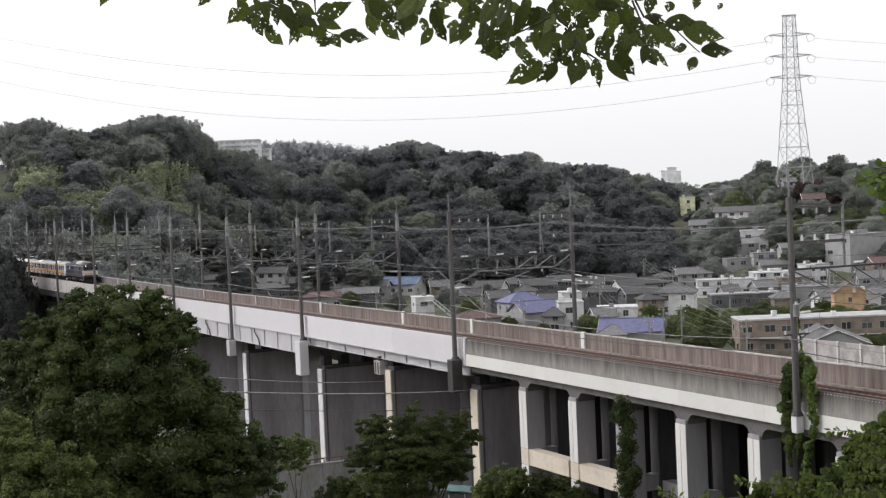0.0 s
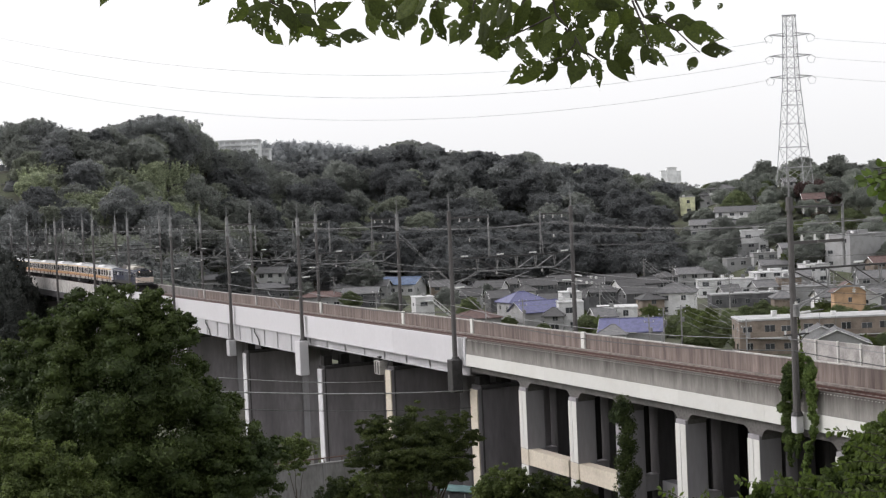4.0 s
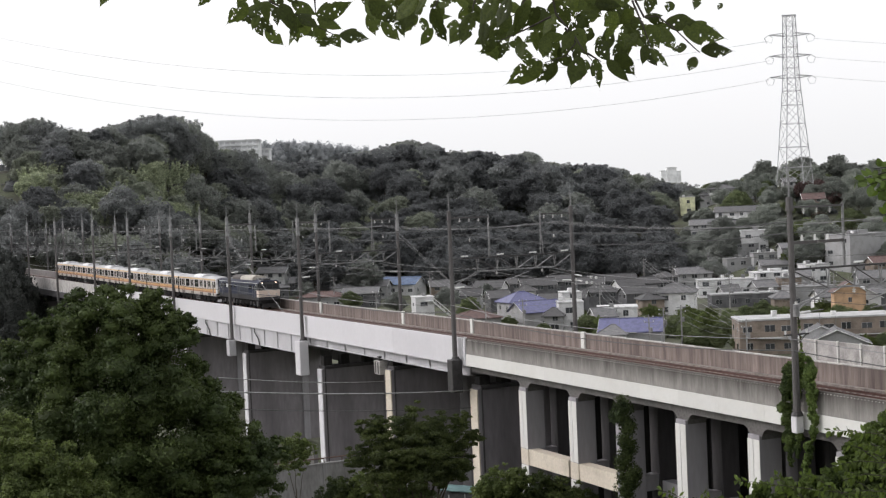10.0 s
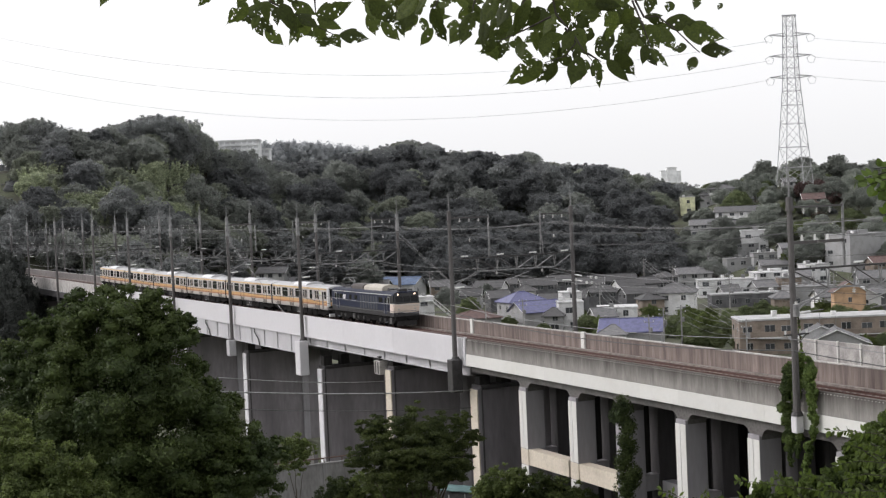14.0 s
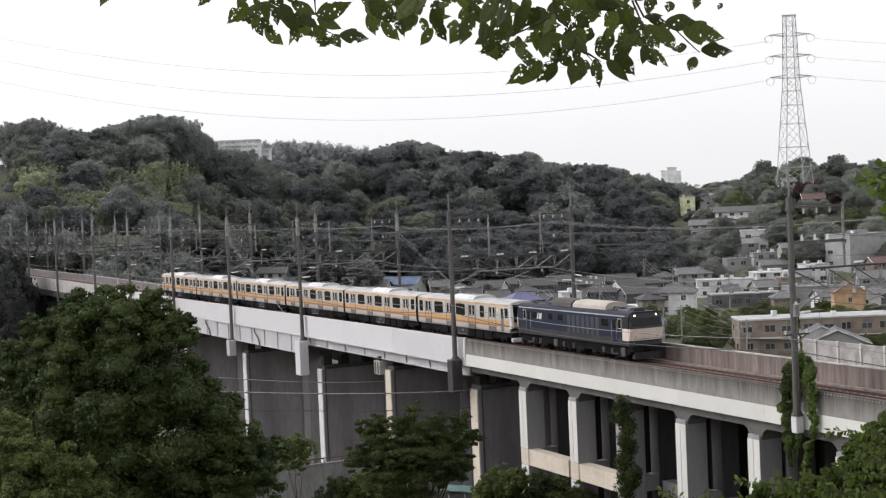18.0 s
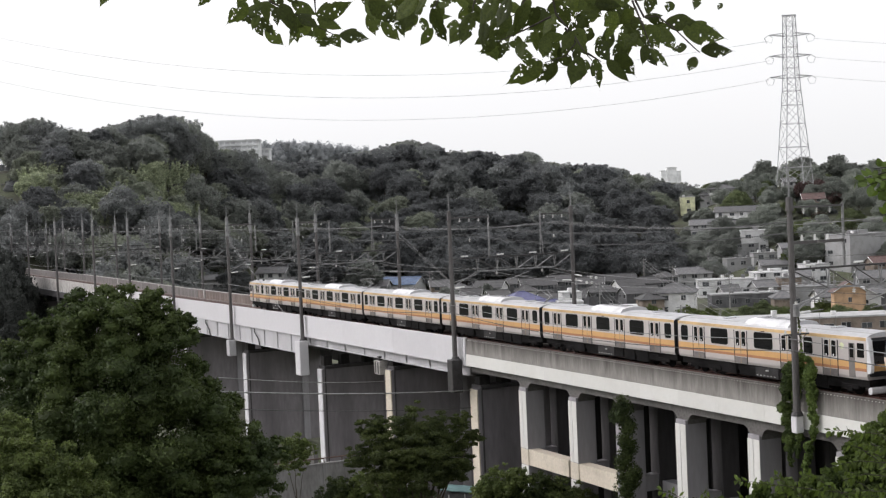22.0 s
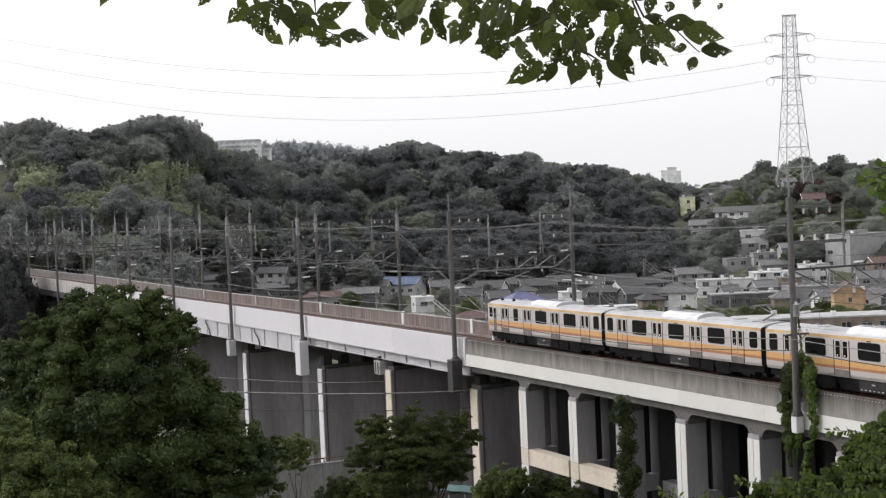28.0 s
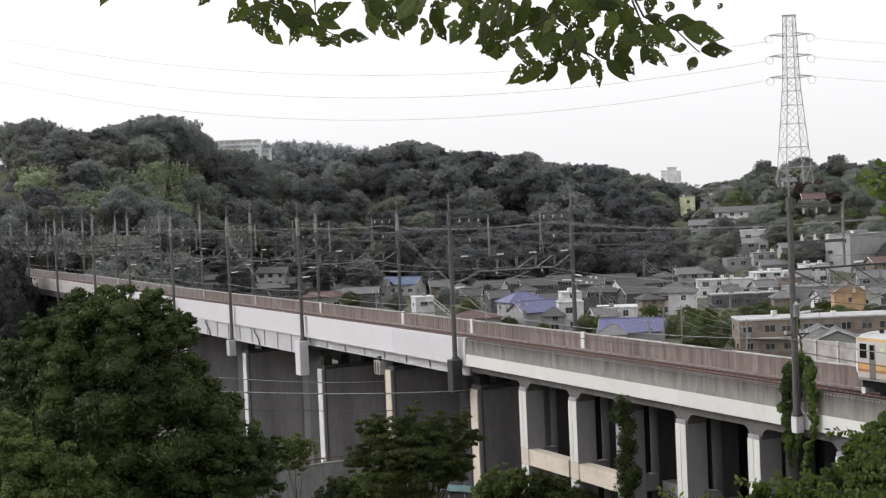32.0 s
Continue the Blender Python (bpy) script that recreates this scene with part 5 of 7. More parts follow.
for n, (x, y, z, r, c) in enumerate((
        (-9.07, 112.00, -9.94, 1.25, 2500),
        (-6.82, 112.00, -9.77, 1.38, 2500),
        (-5.06, 112.00, -10.48, 1.25, 2500),
        (-3.6, 112.00, -10.7, 1.10, 2200),
        (3.2, 112.00, -10.0, 1.2, 2200),
        (4.37, 112.00, -10.08, 1.62, 3000),
        (6.58, 112.00, -10.81, 1.62, 3000),
        (8.81, 112.00, -11.27, 1.50, 2500),
        (-12.49, 112.00, -6.28, 1.00, 1500),
        (-1.93, 112.00, -11.6, 1.10, 2200),
        )):
    big_tree("garden_bush", "overgrown green bush at the foot of the viaduct", (x, y, ground_z(x, y)), [(x, y, z, r), (x + r, y + 0.4, z - 0.5 * r, r * 0.8), (x - 0.9 * r, y, z - 0.6 * r, r * 0.8), (x, y, z - 1.4 * r, r)], c * 4, 0.075, BUSH_GREEN if n % 3 else TREE_GREEN, 40 + n, 0.08)


# ---- the town on the valley floor and the slope ----
PLASTER = material("white_plaster", (0.60, 0.60, 0.60), 0.8, 0.12, 0.4, second=(0.46, 0.46, 0.45), amount=0.4, per_object=0.06)
PLASTER_GREY = material("grey_plaster", (0.30, 0.30, 0.30), 0.85, 0.12, 0.4, second=(0.24, 0.24, 0.235), amount=0.4, per_object=0.1)
PLASTER_BROWN = material("brown_siding", (0.225, 0.185, 0.152), 0.85, 0.15, 0.6, per_object=0.1)
PLASTER_DARK = material("dark_siding", (0.11, 0.11, 0.115), 0.8, 0.15, 0.6, per_object=0.15)
YELLOW_WALL = material("pale_yellow_plaster", (0.70, 0.70, 0.46), 0.8, 0.08, 0.5)
ORANGE_WALL = material("orange_plaster", (0.50, 0.33, 0.20), 0.8, 0.1, 0.5)
TILE_GREY = material("grey_roof_tile", (0.145, 0.143, 0.145), 0.75, 0.25, 1.2, 0.02, second=(0.10, 0.10, 0.102), per_object=0.2)
# darker copy of the grey tile, for houses lying in shade
TILE_DARK = material("dark_roof_tile", (0.075, 0.073, 0.074), 0.75, 0.25, 1.2, 0.02, second=(0.055, 0.054, 0.055), per_object=0.25)
TILE_BLUE = material("glazed_blue_tile", (0.115, 0.118, 0.235), 0.4, 0.25, 1.2, 0.02, second=(0.08, 0.083, 0.165))
METAL_BLUE = material("blue_metal_roof", (0.13, 0.185, 0.30), 0.5, 0.12, 0.6)
TILE_RED = material("red_brown_roof", (0.13, 0.083, 0.076), 0.75, 0.2, 1.0, 0.02, per_object=0.1)
ROOF_WHITE = material("pale_flat_roof", (0.50, 0.50, 0.50), 0.7, 0.15, 0.5, second=(0.36, 0.36, 0.355), per_object=0.25)
ROOF_GREY = material("grey_flat_roof", (0.27, 0.27, 0.27), 0.8, 0.2, 0.5, second=(0.19, 0.19, 0.19), per_object=0.25)
WINDOW = material("house_window_glass", (0.06, 0.064, 0.068), 0.16, 0.2, 0.3, per_object=0.5)
FRAME = material("aluminium_frame", (0.30, 0.30, 0.30), 0.5, 0.1, 1.0, per_object=0.3)
TRIM = material("white_trim", (0.72, 0.72, 0.71), 0.6, 0.05)


def house(x, y, w, d, h, yaw, roof, rh, wall, tile, label, storeys=2, over=0.5, z=None, category="house", group="houses of the town", balcony=False, seed=1):
    z = ground_z(x, y) if z is None else z
    t = thing("house" if category == "house" else category.replace(" ", "_"), pose(x, y, z, 0, 0, yaw), label, category, group)
    rnd = random.Random(seed * 7 + int(x * 10))
    a, b = w / 2, d / 2
    part("wall_block", Geo().box(-a, a, -b, b, -2.5, h, bev=0.03), wall, t)
    g = Geo()
    o = over
    if roof == "gable":  # ridge along x
        for s in (-1, 1):
            g.add([(-a - o, s * (b + o), h - o * rh / b), (a + o, s * (b + o), h - o * rh / b), (a + o, 0, h + rh), (-a - o, 0, h + rh),
                   (-a - o, s * (b + o), h - o * rh / b + 0.2), (a + o, s * (b + o), h - o * rh / b + 0.2), (a + o, 0, h + rh + 0.2), (-a - o, 0, h + rh + 0.2)],
                  [(0, 1, 2, 3), (7, 6, 5, 4), (0, 4, 5, 1), (1, 5, 6, 2), (3, 7, 4, 0)])
        r = part("roof", g, tile, t)
        ends = Geo()
        for s in (-1, 1):
            k = len(ends.v)
            ends.v += [(s * a, -b, h - 0.05), (s * a, b, h - 0.05), (s * a, 0, h + rh)]
            ends.f.append((k, k + 1, k + 2))
        part("gable", ends, wall, t)
        for s in (-1, 1):
            for e in (-1, 1):
                part("bargeboard", Geo().bar((s * (a + o), e * (b + o), h - o * rh / b + 0.08), (s * (a + o), 0, h + rh + 0.08), 0.075, 4), TRIM, r)
        part("ridge", Geo().bar((-a - o, 0, h + rh + 0.2), (a + o, 0, h + rh + 0.2), 0.14, 6), tile, r)
    elif roof == "hip":
        q = max(a - b, 0.4)
        lo = h - 0.12
        g.v = [(-a - o, -b - o, lo), (a + o, -b - o, lo), (a + o, b + o, lo), (-a - o, b + o, lo), (-a - o, -b - o, lo + 0.18), (a + o, -b - o, lo + 0.18), (a + o, b + o, lo + 0.18), (-a - o, b + o, lo + 0.18), (-q, 0, h + rh), (q, 0, h + rh)]
        g.f = [(3, 2, 1, 0), (0, 1, 5, 4), (1, 2, 6, 5), (2, 3, 7, 6), (3, 0, 4, 7), (4, 5, 9, 8), (5, 6, 9), (6, 7, 8, 9), (7, 4, 8)]
        r = part("roof", g, tile, t)
        part("ridge", Geo().bar((-q, 0, h + rh), (q, 0, h + rh), 0.16, 6), tile, r)
        for sx, sy in ((-1, -1), (1, -1), (1, 1), (-1, 1)):
            part("hip_ridge", Geo().bar((sx * q, 0, h + rh), (sx * (a + o), sy * (b + o), lo + 0.18), 0.12, 5), tile, r)
    else:  # flat with parapet
        part("roof", Geo().box(-a - 0.15, a + 0.15, -b - 0.15, b + 0.15, h - 0.1, h + 0.25, bev=0.04), tile, t)
        if rh:
            part("roof_hut", Geo().box(-a * 0.2, a * 0.35, -b * 0.3, b * 0.4, h + 0.25, h + 0.25 + rh, bev=0.04), wall, t)
        for i in range(3 if x > 60 else 1):
            u, v = rnd.uniform(-0.75, 0.75) * a, rnd.uniform(-0.7, 0.2) * b
            part("roof_unit", Geo().box(u - 0.5, u + 0.5, v - 0.4, v + 0.4, h + 0.25, h + rnd.uniform(0.8, 1.4), bev=0.04), rnd.choice((TRIM, ROOF_GREY)), t)
    if rnd.random() < 0.5:
        u = rnd.uniform(-0.5, 0.5) * a
        top = h + rh + 2.2
        ant = Geo().bar((u, 0, h), (u, 0, top), 0.035, 4)
        for k in range(4):
            ant.bar((u - 0.5 + 0.12 * k, 0, top - 0.12 * k), (u + 0.5 - 0.12 * k, 0, top - 0.12 * k), 0.02, 3)
        part("aerial", ant, POLE_LIGHT, t)
    # windows on the faces, storey by storey
    sh = h / storeys
    def window(m, ww, wh):
        f = part("window", Geo().box(-ww / 2, ww / 2, -0.05, 0.03, 0, wh, bev=0.015), FRAME, t, "aluminium-framed window", m=m)
        half = ww / 2
        pane = Geo()
        for s in (0, 1):
            pane.box(-half + 0.06 + s * half, -0.04 + s * half, -0.065, -0.03, 0.06, wh - 0.06)
        part("pane", pane, WINDOW, f)
    for k in range(storeys):
        base = k * sh + (0.9 if k or storeys == 1 else 0.8)
        nx = max(1, int(w / 3.4))
        for i in range(nx):
            if rnd.random() < 0.88:
                window(pose(-a + (i + 0.5 + rnd.uniform(-0.1, 0.1)) * w / nx, -b, base), rnd.choice((1.2, 1.7, 1.9)), rnd.choice((1.1, 1.3)))
        ny = max(1, int(d / 4))
        for i in range(ny):
            for sx in (-1, 1):
                if rnd.random() < 0.7 and "blank" not in label:
                    window(pose(sx * a, -b + (i + 0.5) * d / ny, base, 0, 0, 90 * sx), rnd.choice((0.8, 1.3)), rnd.choice((0.9, 1.1)))
    if balcony:
        for k in range(1, storeys):
            bal = part("balcony", Geo().box(-a * 0.9, a * 0.9, -b - 1.1, -b, k * sh - 0.1, k * sh + 0.05), TRIM, t, "balcony with a solid rail")
            part("rail", Geo().box(-a * 0.9, a * 0.9, -b - 1.1, -b - 1.0, k * sh + 0.05, k * sh + 1.05, bev=0.02), TRIM if wall is not PLASTER_BROWN else wall, bal)
    return t


HOUSES = (
    # place and width, depth, wall height, turn, roof, rise, wall, tile, label, storeys, balcony
    (-14.5, 492.0, 14.1, 8, 3.6, -28, "gable", 2.2, PLASTER, METAL_BLUE, "white house with a blue metal gable roof", 1, False),
    (-6.0, 375.0, 5.0, 6, 6.4, 12, "flat", 0, PLASTER, ROOF_WHITE, "white flat-roofed house with an outside stair", 2, False),
    (7.0, 330.5, 10.3, 8, 3.8, 8, "hip", 1.6, PLASTER_GREY, TILE_RED, "low house with a dull red hipped roof", 1, False),
    (18.9, 352.5, 9.8, 8, 5.6, 22, "hip", 2.4, PLASTER_GREY, TILE_BLUE, "house with a glazed violet-blue tiled roof", 2, False),
    (21.4, 336.0, 10.4, 9, 4.2, 22, "gable", 2.2, PLASTER_GREY, TILE_BLUE, "lower wing with a glazed violet-blue tiled roof", 1, False),
    (14.0, 431.5, 8.6, 7, 5.2, -20, "gable", 1.8, PLASTER, TILE_DARK, "white house with a grey gable roof", 2, False),
    (31.6, 359.0, 4.9, 6, 7.0, 5, "flat", 0.8, PLASTER, ROOF_WHITE, "narrow white three-storey house with balconies", 3, True),
    (28.7, 327.5, 5.7, 7, 6.5, 0, "flat", 0, PLASTER, ROOF_WHITE, "plain white flat-roofed town house", 2, False),
    (38.8, 321.0, 8.9, 8, 5.4, -6, "flat", 0, PLASTER, ROOF_WHITE, "white flat-roofed house beside garden shrubs", 2, False),
    (35.9, 274.5, 11.5, 9, 4.2, -12, "gable", 2.0, PLASTER_GREY, TILE_BLUE, "house with a violet-blue and grey tiled roof", 1, False),
    (32.1, 273.0, 5.4, 9, 3.8, -12, "hip", 1.6, PLASTER, TILE_GREY, "low house with a grey tiled roof", 1, False),
    (58.9, 362.5, 10.1, 9, 5.6, -14, "hip", 2.4, PLASTER, TILE_GREY, "white two-storey house with a grey hipped roof", 2, False),
    (82.7, 419.0, 16.0, 8, 5.0, -4, "flat", 0, PLASTER, ROOF_WHITE, "broad white flat-roofed building", 2, False),
    (100.3, 433.0, 12.4, 9, 4.2, 3, "flat", 0.8, PLASTER, ROOF_WHITE, "white flat-roofed building with rooftop units", 2, False),
    (80.2, 378.0, 19.6, 6, 3.4, 0, "flat", 0, PLASTER_DARK, ROOF_GREY, "low dark building with a pale flat roof", 1, False),
    (95.4, 372.5, 11.9, 9, 5.0, 0, "flat", 0, PLASTER_GREY, ROOF_GREY, "low grey building with a pale flat roof", 1, False),
    (67.9, 263.0, 28.3, 9, 6.2, -3, "flat", 0, PLASTER_BROWN, ROOF_WHITE, "long brown apartment block with a pale roof edge", 2, True),
    (63.1, 240.0, 4.4, 9, 4.6, 82, "gable", 2.0, PLASTER, TILE_GREY, "white house with a grey gable roof", 2, False),
    (65.1, 237.0, 5.8, 10, 4.0, 78, "gable", 2.2, PLASTER_GREY, TILE_GREY, "grey house with a grey gable roof", 1, False),
    (91.5, 322.0, 4.4, 7, 6.6, 84, "gable", 2.2, ORANGE_WALL, TILE_RED, "orange plastered house with a gable front", 2, False),
    (96.3, 326.5, 4.4, 7, 4.8, 84, "gable", 2.0, PLASTER, ROOF_WHITE, "white house with a pale gable front", 2, False),
    (128.9, 442.5, 9.5, 18, 10.0, -55, "flat", 1.0, PLASTER_GREY, ROOF_GREY, "grey three-storey apartment house with a blank side wall", 3, False),
    (107.3, 489.5, 9.0, 8, 7.0, -8, "flat", 0, PLASTER, ROOF_WHITE, "white flat-roofed house on the slope", 2, False),
    (111.3, 535.0, 15.8, 8, 5.2, -14, "gable", 1.8, PLASTER, TILE_GREY, "white house with a long grey roof on the slope", 2, True),
    (101.9, 533.5, 17.0, 8, 4.6, -10, "gable", 1.8, PLASTER_GREY, TILE_GREY, "house with a brownish grey roof on the slope", 2, False),
    (103.4, 596.5, 5.9, 6, 7.0, -6, "flat", 0, YELLOW_WALL, ROOF_WHITE, "pale yellow house among trees on the slope", 2, False),
    (118.3, 600.0, 11.0, 7, 5.2, -10, "hip", 1.8, PLASTER_GREY, TILE_GREY, "grey house near the top of the slope", 2, True),
    (111.4, 600.0, 6.2, 6, 4.8, 10, "gable", 1.6, PLASTER_GREY, TILE_GREY, "small grey house near the top of the slope", 2, False),
    (134.5, 514.0, 7.5, 7, 4.0, -8, "gable", 1.8, PLASTER_BROWN, TILE_RED, "brown house with a dull red roof among trees", 2, False),
    (103.8, 488.5, 8.6, 6, 4.0, -4, "flat", 0, PLASTER_GREY, ROOF_GREY, "grey flat-roofed house on a terrace", 2, False),
    (106.6, 472.0, 8.3, 6, 2.8, 0, "flat", 0, PLASTER_GREY, ROOF_GREY, "pale carport roof on a terrace", 1, False),
    (99.8, 475.5, 11.4, 6, 3.0, 4, "flat", 0, PLASTER_GREY, ROOF_GREY, "pale flat-roofed house on a terrace", 1, False),
    (105.1, 450.0, 10.0, 7, 3.0, -3, "gable", 1.4, PLASTER_GREY, TILE_GREY, "grey-roofed house on a terrace", 1, False),
    (111.6, 455.5, 7.3, 7, 5.0, 0, "gable", 1.4, PLASTER_GREY, TILE_GREY, "small grey-roofed house on a terrace", 2, False),
    (110.7, 425.0, 7.4, 7, 5.6, 5, "flat", 0, PLASTER, ROOF_WHITE, "small white flat-roofed house", 2, False),
    (-104.4, 338.5, 7.5, 8, 4.6, 18, "gable", 2.0, PLASTER_GREY, TILE_GREY, "grey house with a gable roof below the line", 2, False),
    (-59.5, 496.5, 10.3, 7, 5.0, -14, "gable", 1.8, PLASTER, TILE_GREY, "grey house with a dark gable roof", 2, False),
    (-76.6, 454.0, 12.6, 7, 3.8, -8, "gable", 1.2, PLASTER_GREY, TILE_GREY, "low house with a grey roof", 1, False),
    (-37.9, 442.0, 14.1, 8, 3.8, -10, "hip", 1.6, PLASTER_GREY, TILE_RED, "low house with a dull red hipped roof", 1, False),
    (-59.6, 473.0, 15.1, 8, 4.0, 5, "hip", 1.6, PLASTER_DARK, TILE_GREY, "dark house with a grey hipped roof", 1, False),
    # old quarter: shade on these houses is put into dark tiles and walls
    (52.5, 445.5, 14.2, 8, 4.6, 4, "gable", 1.8, PLASTER_DARK, TILE_DARK, "dark grey-roofed house in the old quarter", 2, False),
    (61.4, 429.0, 12.0, 8, 4.6, -4, "hip", 1.8, PLASTER_DARK, TILE_DARK, "dark grey-roofed house in the old quarter", 2, False),
    (43.0, 395.5, 11.0, 8, 4.4, -8, "hip", 1.8, PLASTER_DARK, TILE_DARK, "dark grey-roofed house in the old quarter", 2, False),
    (52.4, 383.5, 9.2, 8, 4.4, 10, "gable", 1.6, PLASTER_DARK, TILE_DARK, "dark grey-roofed house in the old quarter", 2, False),
    (28.8, 441.5, 10.5, 8, 4.6, 6, "gable", 1.8, PLASTER_DARK, TILE_DARK, "dark grey-roofed house in the old quarter", 2, False),
    (21.5, 455.5, 9.8, 8, 4.6, -10, "hip", 1.8, PLASTER_DARK, TILE_DARK, "dark grey-roofed house in the old quarter", 2, False),
    (4.4, 439.0, 8.7, 8, 4.4, 12, "hip", 1.6, PLASTER_DARK, TILE_GREY, "dark-walled house in the old quarter", 2, False),
    (-25.8, 441.0, 10.5, 8, 4.4, -6, "gable", 1.6, PLASTER_DARK, TILE_GREY, "dark-walled house in the old quarter", 2, False),
    (28.4, 370.0, 7.4, 8, 4.4, -6, "gable", 1.6, PLASTER_DARK, TILE_DARK, "dark grey-roofed house in the old quarter", 2, False),
    (80.7, 461.5, 11.0, 8, 4.6, 3, "gable", 1.8, PLASTER_GREY, TILE_GREY, "grey-roofed house at the foot of the wood", 2, False),
    (120.6, 399.0, 9.5, 8, 4.6, -5, "gable", 1.8, PLASTER_GREY, TILE_GREY, "grey-roofed house beside the slope", 2, False),
    (134.2, 548.0, 4.4, 6, 4.6, -5, "gable", 1.4, PLASTER_GREY, TILE_GREY, "small house near the top of the slope", 2, False),
    (45.1, 438.0, 7.7, 7, 4.5, -8, "gable", 1.7, PLASTER_DARK, TILE_DARK, "small dark-walled house with a dark grey tiled roof", 2, False),
    (54.0, 419.0, 7.3, 7, 4.5, 14, "gable", 1.7, PLASTER, TILE_DARK, "small white-walled house with a dark grey tiled roof", 2, False),
    (70.2, 453.0, 7.2, 7, 4.5, 4, "hip", 1.7, PLASTER_DARK, TILE_DARK, "small dark-walled house with a dark grey tiled roof", 2, False),
    (35.0, 378.0, 5.4, 7, 4.3, -16, "gable", 1.7, PLASTER_DARK, TILE_DARK, "small dark-walled house with a dark grey tiled roof", 2, False),
    (52.0, 360.5, 5.7, 7, 4.1, 6, "hip", 1.7, PLASTER_BROWN, TILE_DARK, "small brown-walled house with a dark grey tiled roof", 2, False),
    (37.4, 460.5, 7.3, 7, 4.5, 8, "gable", 1.7, PLASTER_DARK, TILE_DARK, "small dark-walled house with a dark grey tiled roof", 2, False),
    (23.7, 416.0, 6.0, 7, 4.3, -4, "hip", 1.7, PLASTER, TILE_DARK, "small white-walled house with a dark grey tiled roof", 2, False),
    (14.7, 397.5, 5.7, 7, 4.1, 12, "gable", 1.7, PLASTER_DARK, TILE_DARK, "small dark-walled house with a dark grey tiled roof", 2, False),
    (7.8, 411.5, 5.6, 7, 4.1, -8, "gable", 1.7, PLASTER_GREY, TILE_DARK, "small grey-walled house with a dark grey roof", 2, False),
    (-1.2, 465.5, 7.0, 7, 4.3, 5, "gable", 1.7, PLASTER_BROWN, TILE_GREY, "small brown-walled house with a grey tiled roof", 2, False),
    (-22.3, 481.5, 6.9, 7, 4.3, -12, "gable", 1.7, PLASTER_GREY, TILE_GREY, "small grey-walled house with a grey tiled roof", 2, False),
    (-34.5, 477.5, 7.6, 7, 4.3, 10, "hip", 1.7, PLASTER, TILE_GREY, "small white-walled house with a grey tiled roof", 2, False),
    (-48.6, 486.5, 7.7, 7, 4.3, -6, "gable", 1.7, PLASTER_DARK, TILE_GREY, "small dark-walled house with a grey tiled roof", 2, False),
    (92.1, 410.5, 5.9, 7, 2.9, 8, "gable", 1.7, PLASTER_GREY, TILE_GREY, "small grey-walled house with a grey tiled roof", 1, False),
    (100.0, 412.5, 5.9, 7, 4.6, 0, "flat", 0, PLASTER_BROWN, ROOF_GREY, "small brown-walled house with a grey flat roof", 1, False),
    (105.5, 421.0, 5.7, 7, 3.3, -10, "gable", 1.7, PLASTER_GREY, TILE_GREY, "small grey-walled house with a grey tiled roof", 1, False),
    (95.4, 356.0, 5.1, 7, 3.3, 6, "gable", 1.7, PLASTER, TILE_GREY, "small white-walled house with a grey tiled roof", 1, False),
    (106.1, 347.0, 5.5, 7, 4.3, -8, "hip", 1.7, PLASTER_DARK, TILE_GREY, "small dark-walled house with a grey tiled roof", 2, False),
    (81.3, 406.0, 4.8, 7, 2.3, 4, "gable", 1.7, PLASTER_GREY, TILE_GREY, "small grey-walled house with a grey tiled roof", 1, False),
    (87.1, 366.0, 5.2, 7, 2.7, -5, "hip", 1.7, PLASTER_BROWN, TILE_GREY, "small brown-walled house with a grey tiled roof", 1, False),
    (35.0, 317.5, 4.5, 7, 3.9, 8, "gable", 1.7, PLASTER_GREY, TILE_GREY, "small grey-walled house with a grey tiled roof", 2, False),
    (24.7, 324.0, 4.4, 7, 3.9, -6, "hip", 1.7, PLASTER_GREY, TILE_DARK, "small grey-walled house with a dark grey roof", 2, False),
    (86.4, 467.0, 5.6, 7, 3.9, 3, "gable", 1.7, PLASTER_DARK, TILE_GREY, "small dark-walled house with a grey tiled roof", 2, False),
    (123.0, 444.0, 6.0, 7, 3.9, -3, "gable", 1.7, PLASTER_GREY, TILE_GREY, "small grey-walled house with a grey tiled roof", 2, False),
    (131.2, 428.0, 5.8, 7, 3.9, 6, "gable", 1.7, PLASTER_BROWN, TILE_RED, "small brown-walled house with a dull red roof", 2, False),
)
for k, (x, y, w, d, h, yaw, roof, rh, wall, tile, label, st, bal) in enumerate(HOUSES):
    house(x, y, w, d, h, yaw, roof, rh, wall, tile, label, st, balcony=bal, seed=k)


# outside stair of the white house by the line
stair = thing("outside_stair", pose(-3.4, 371.6, ground_z(-3.4, 371.6), 0, 0, 12), "white steel outside stair beside a flat-roofed house", "stair")
part("flight", Geo().add([(x, y, z) for y in (0, 1.1) for x, z in ((0, 5.6), (0, 5.2), (5.4, 0.4), (5.4, 0.8))], [(0, 1, 2, 3), (7, 6, 5, 4), (0, 4, 5, 1), (1, 5, 6, 2), (2, 6, 7, 3), (3, 7, 4, 0)]), TRIM, stair)
for y in (0.05, 1.05):
    part("handrail", Geo().bar((0, y, 6.5), (5.4, y, 1.7), 0.06, 5), TRIM, stair)
    for k in range(6):
        part("baluster", Geo().bar((1.08 * k, y, 5.6 - 0.96 * k), (1.08 * k, y, 6.5 - 0.96 * k), 0.04, 4), TRIM, stair)
part("landing", Geo().box(-1.6, 0.1, -0.1, 1.2, 5.25, 5.55, bev=0.02), TRIM, stair)


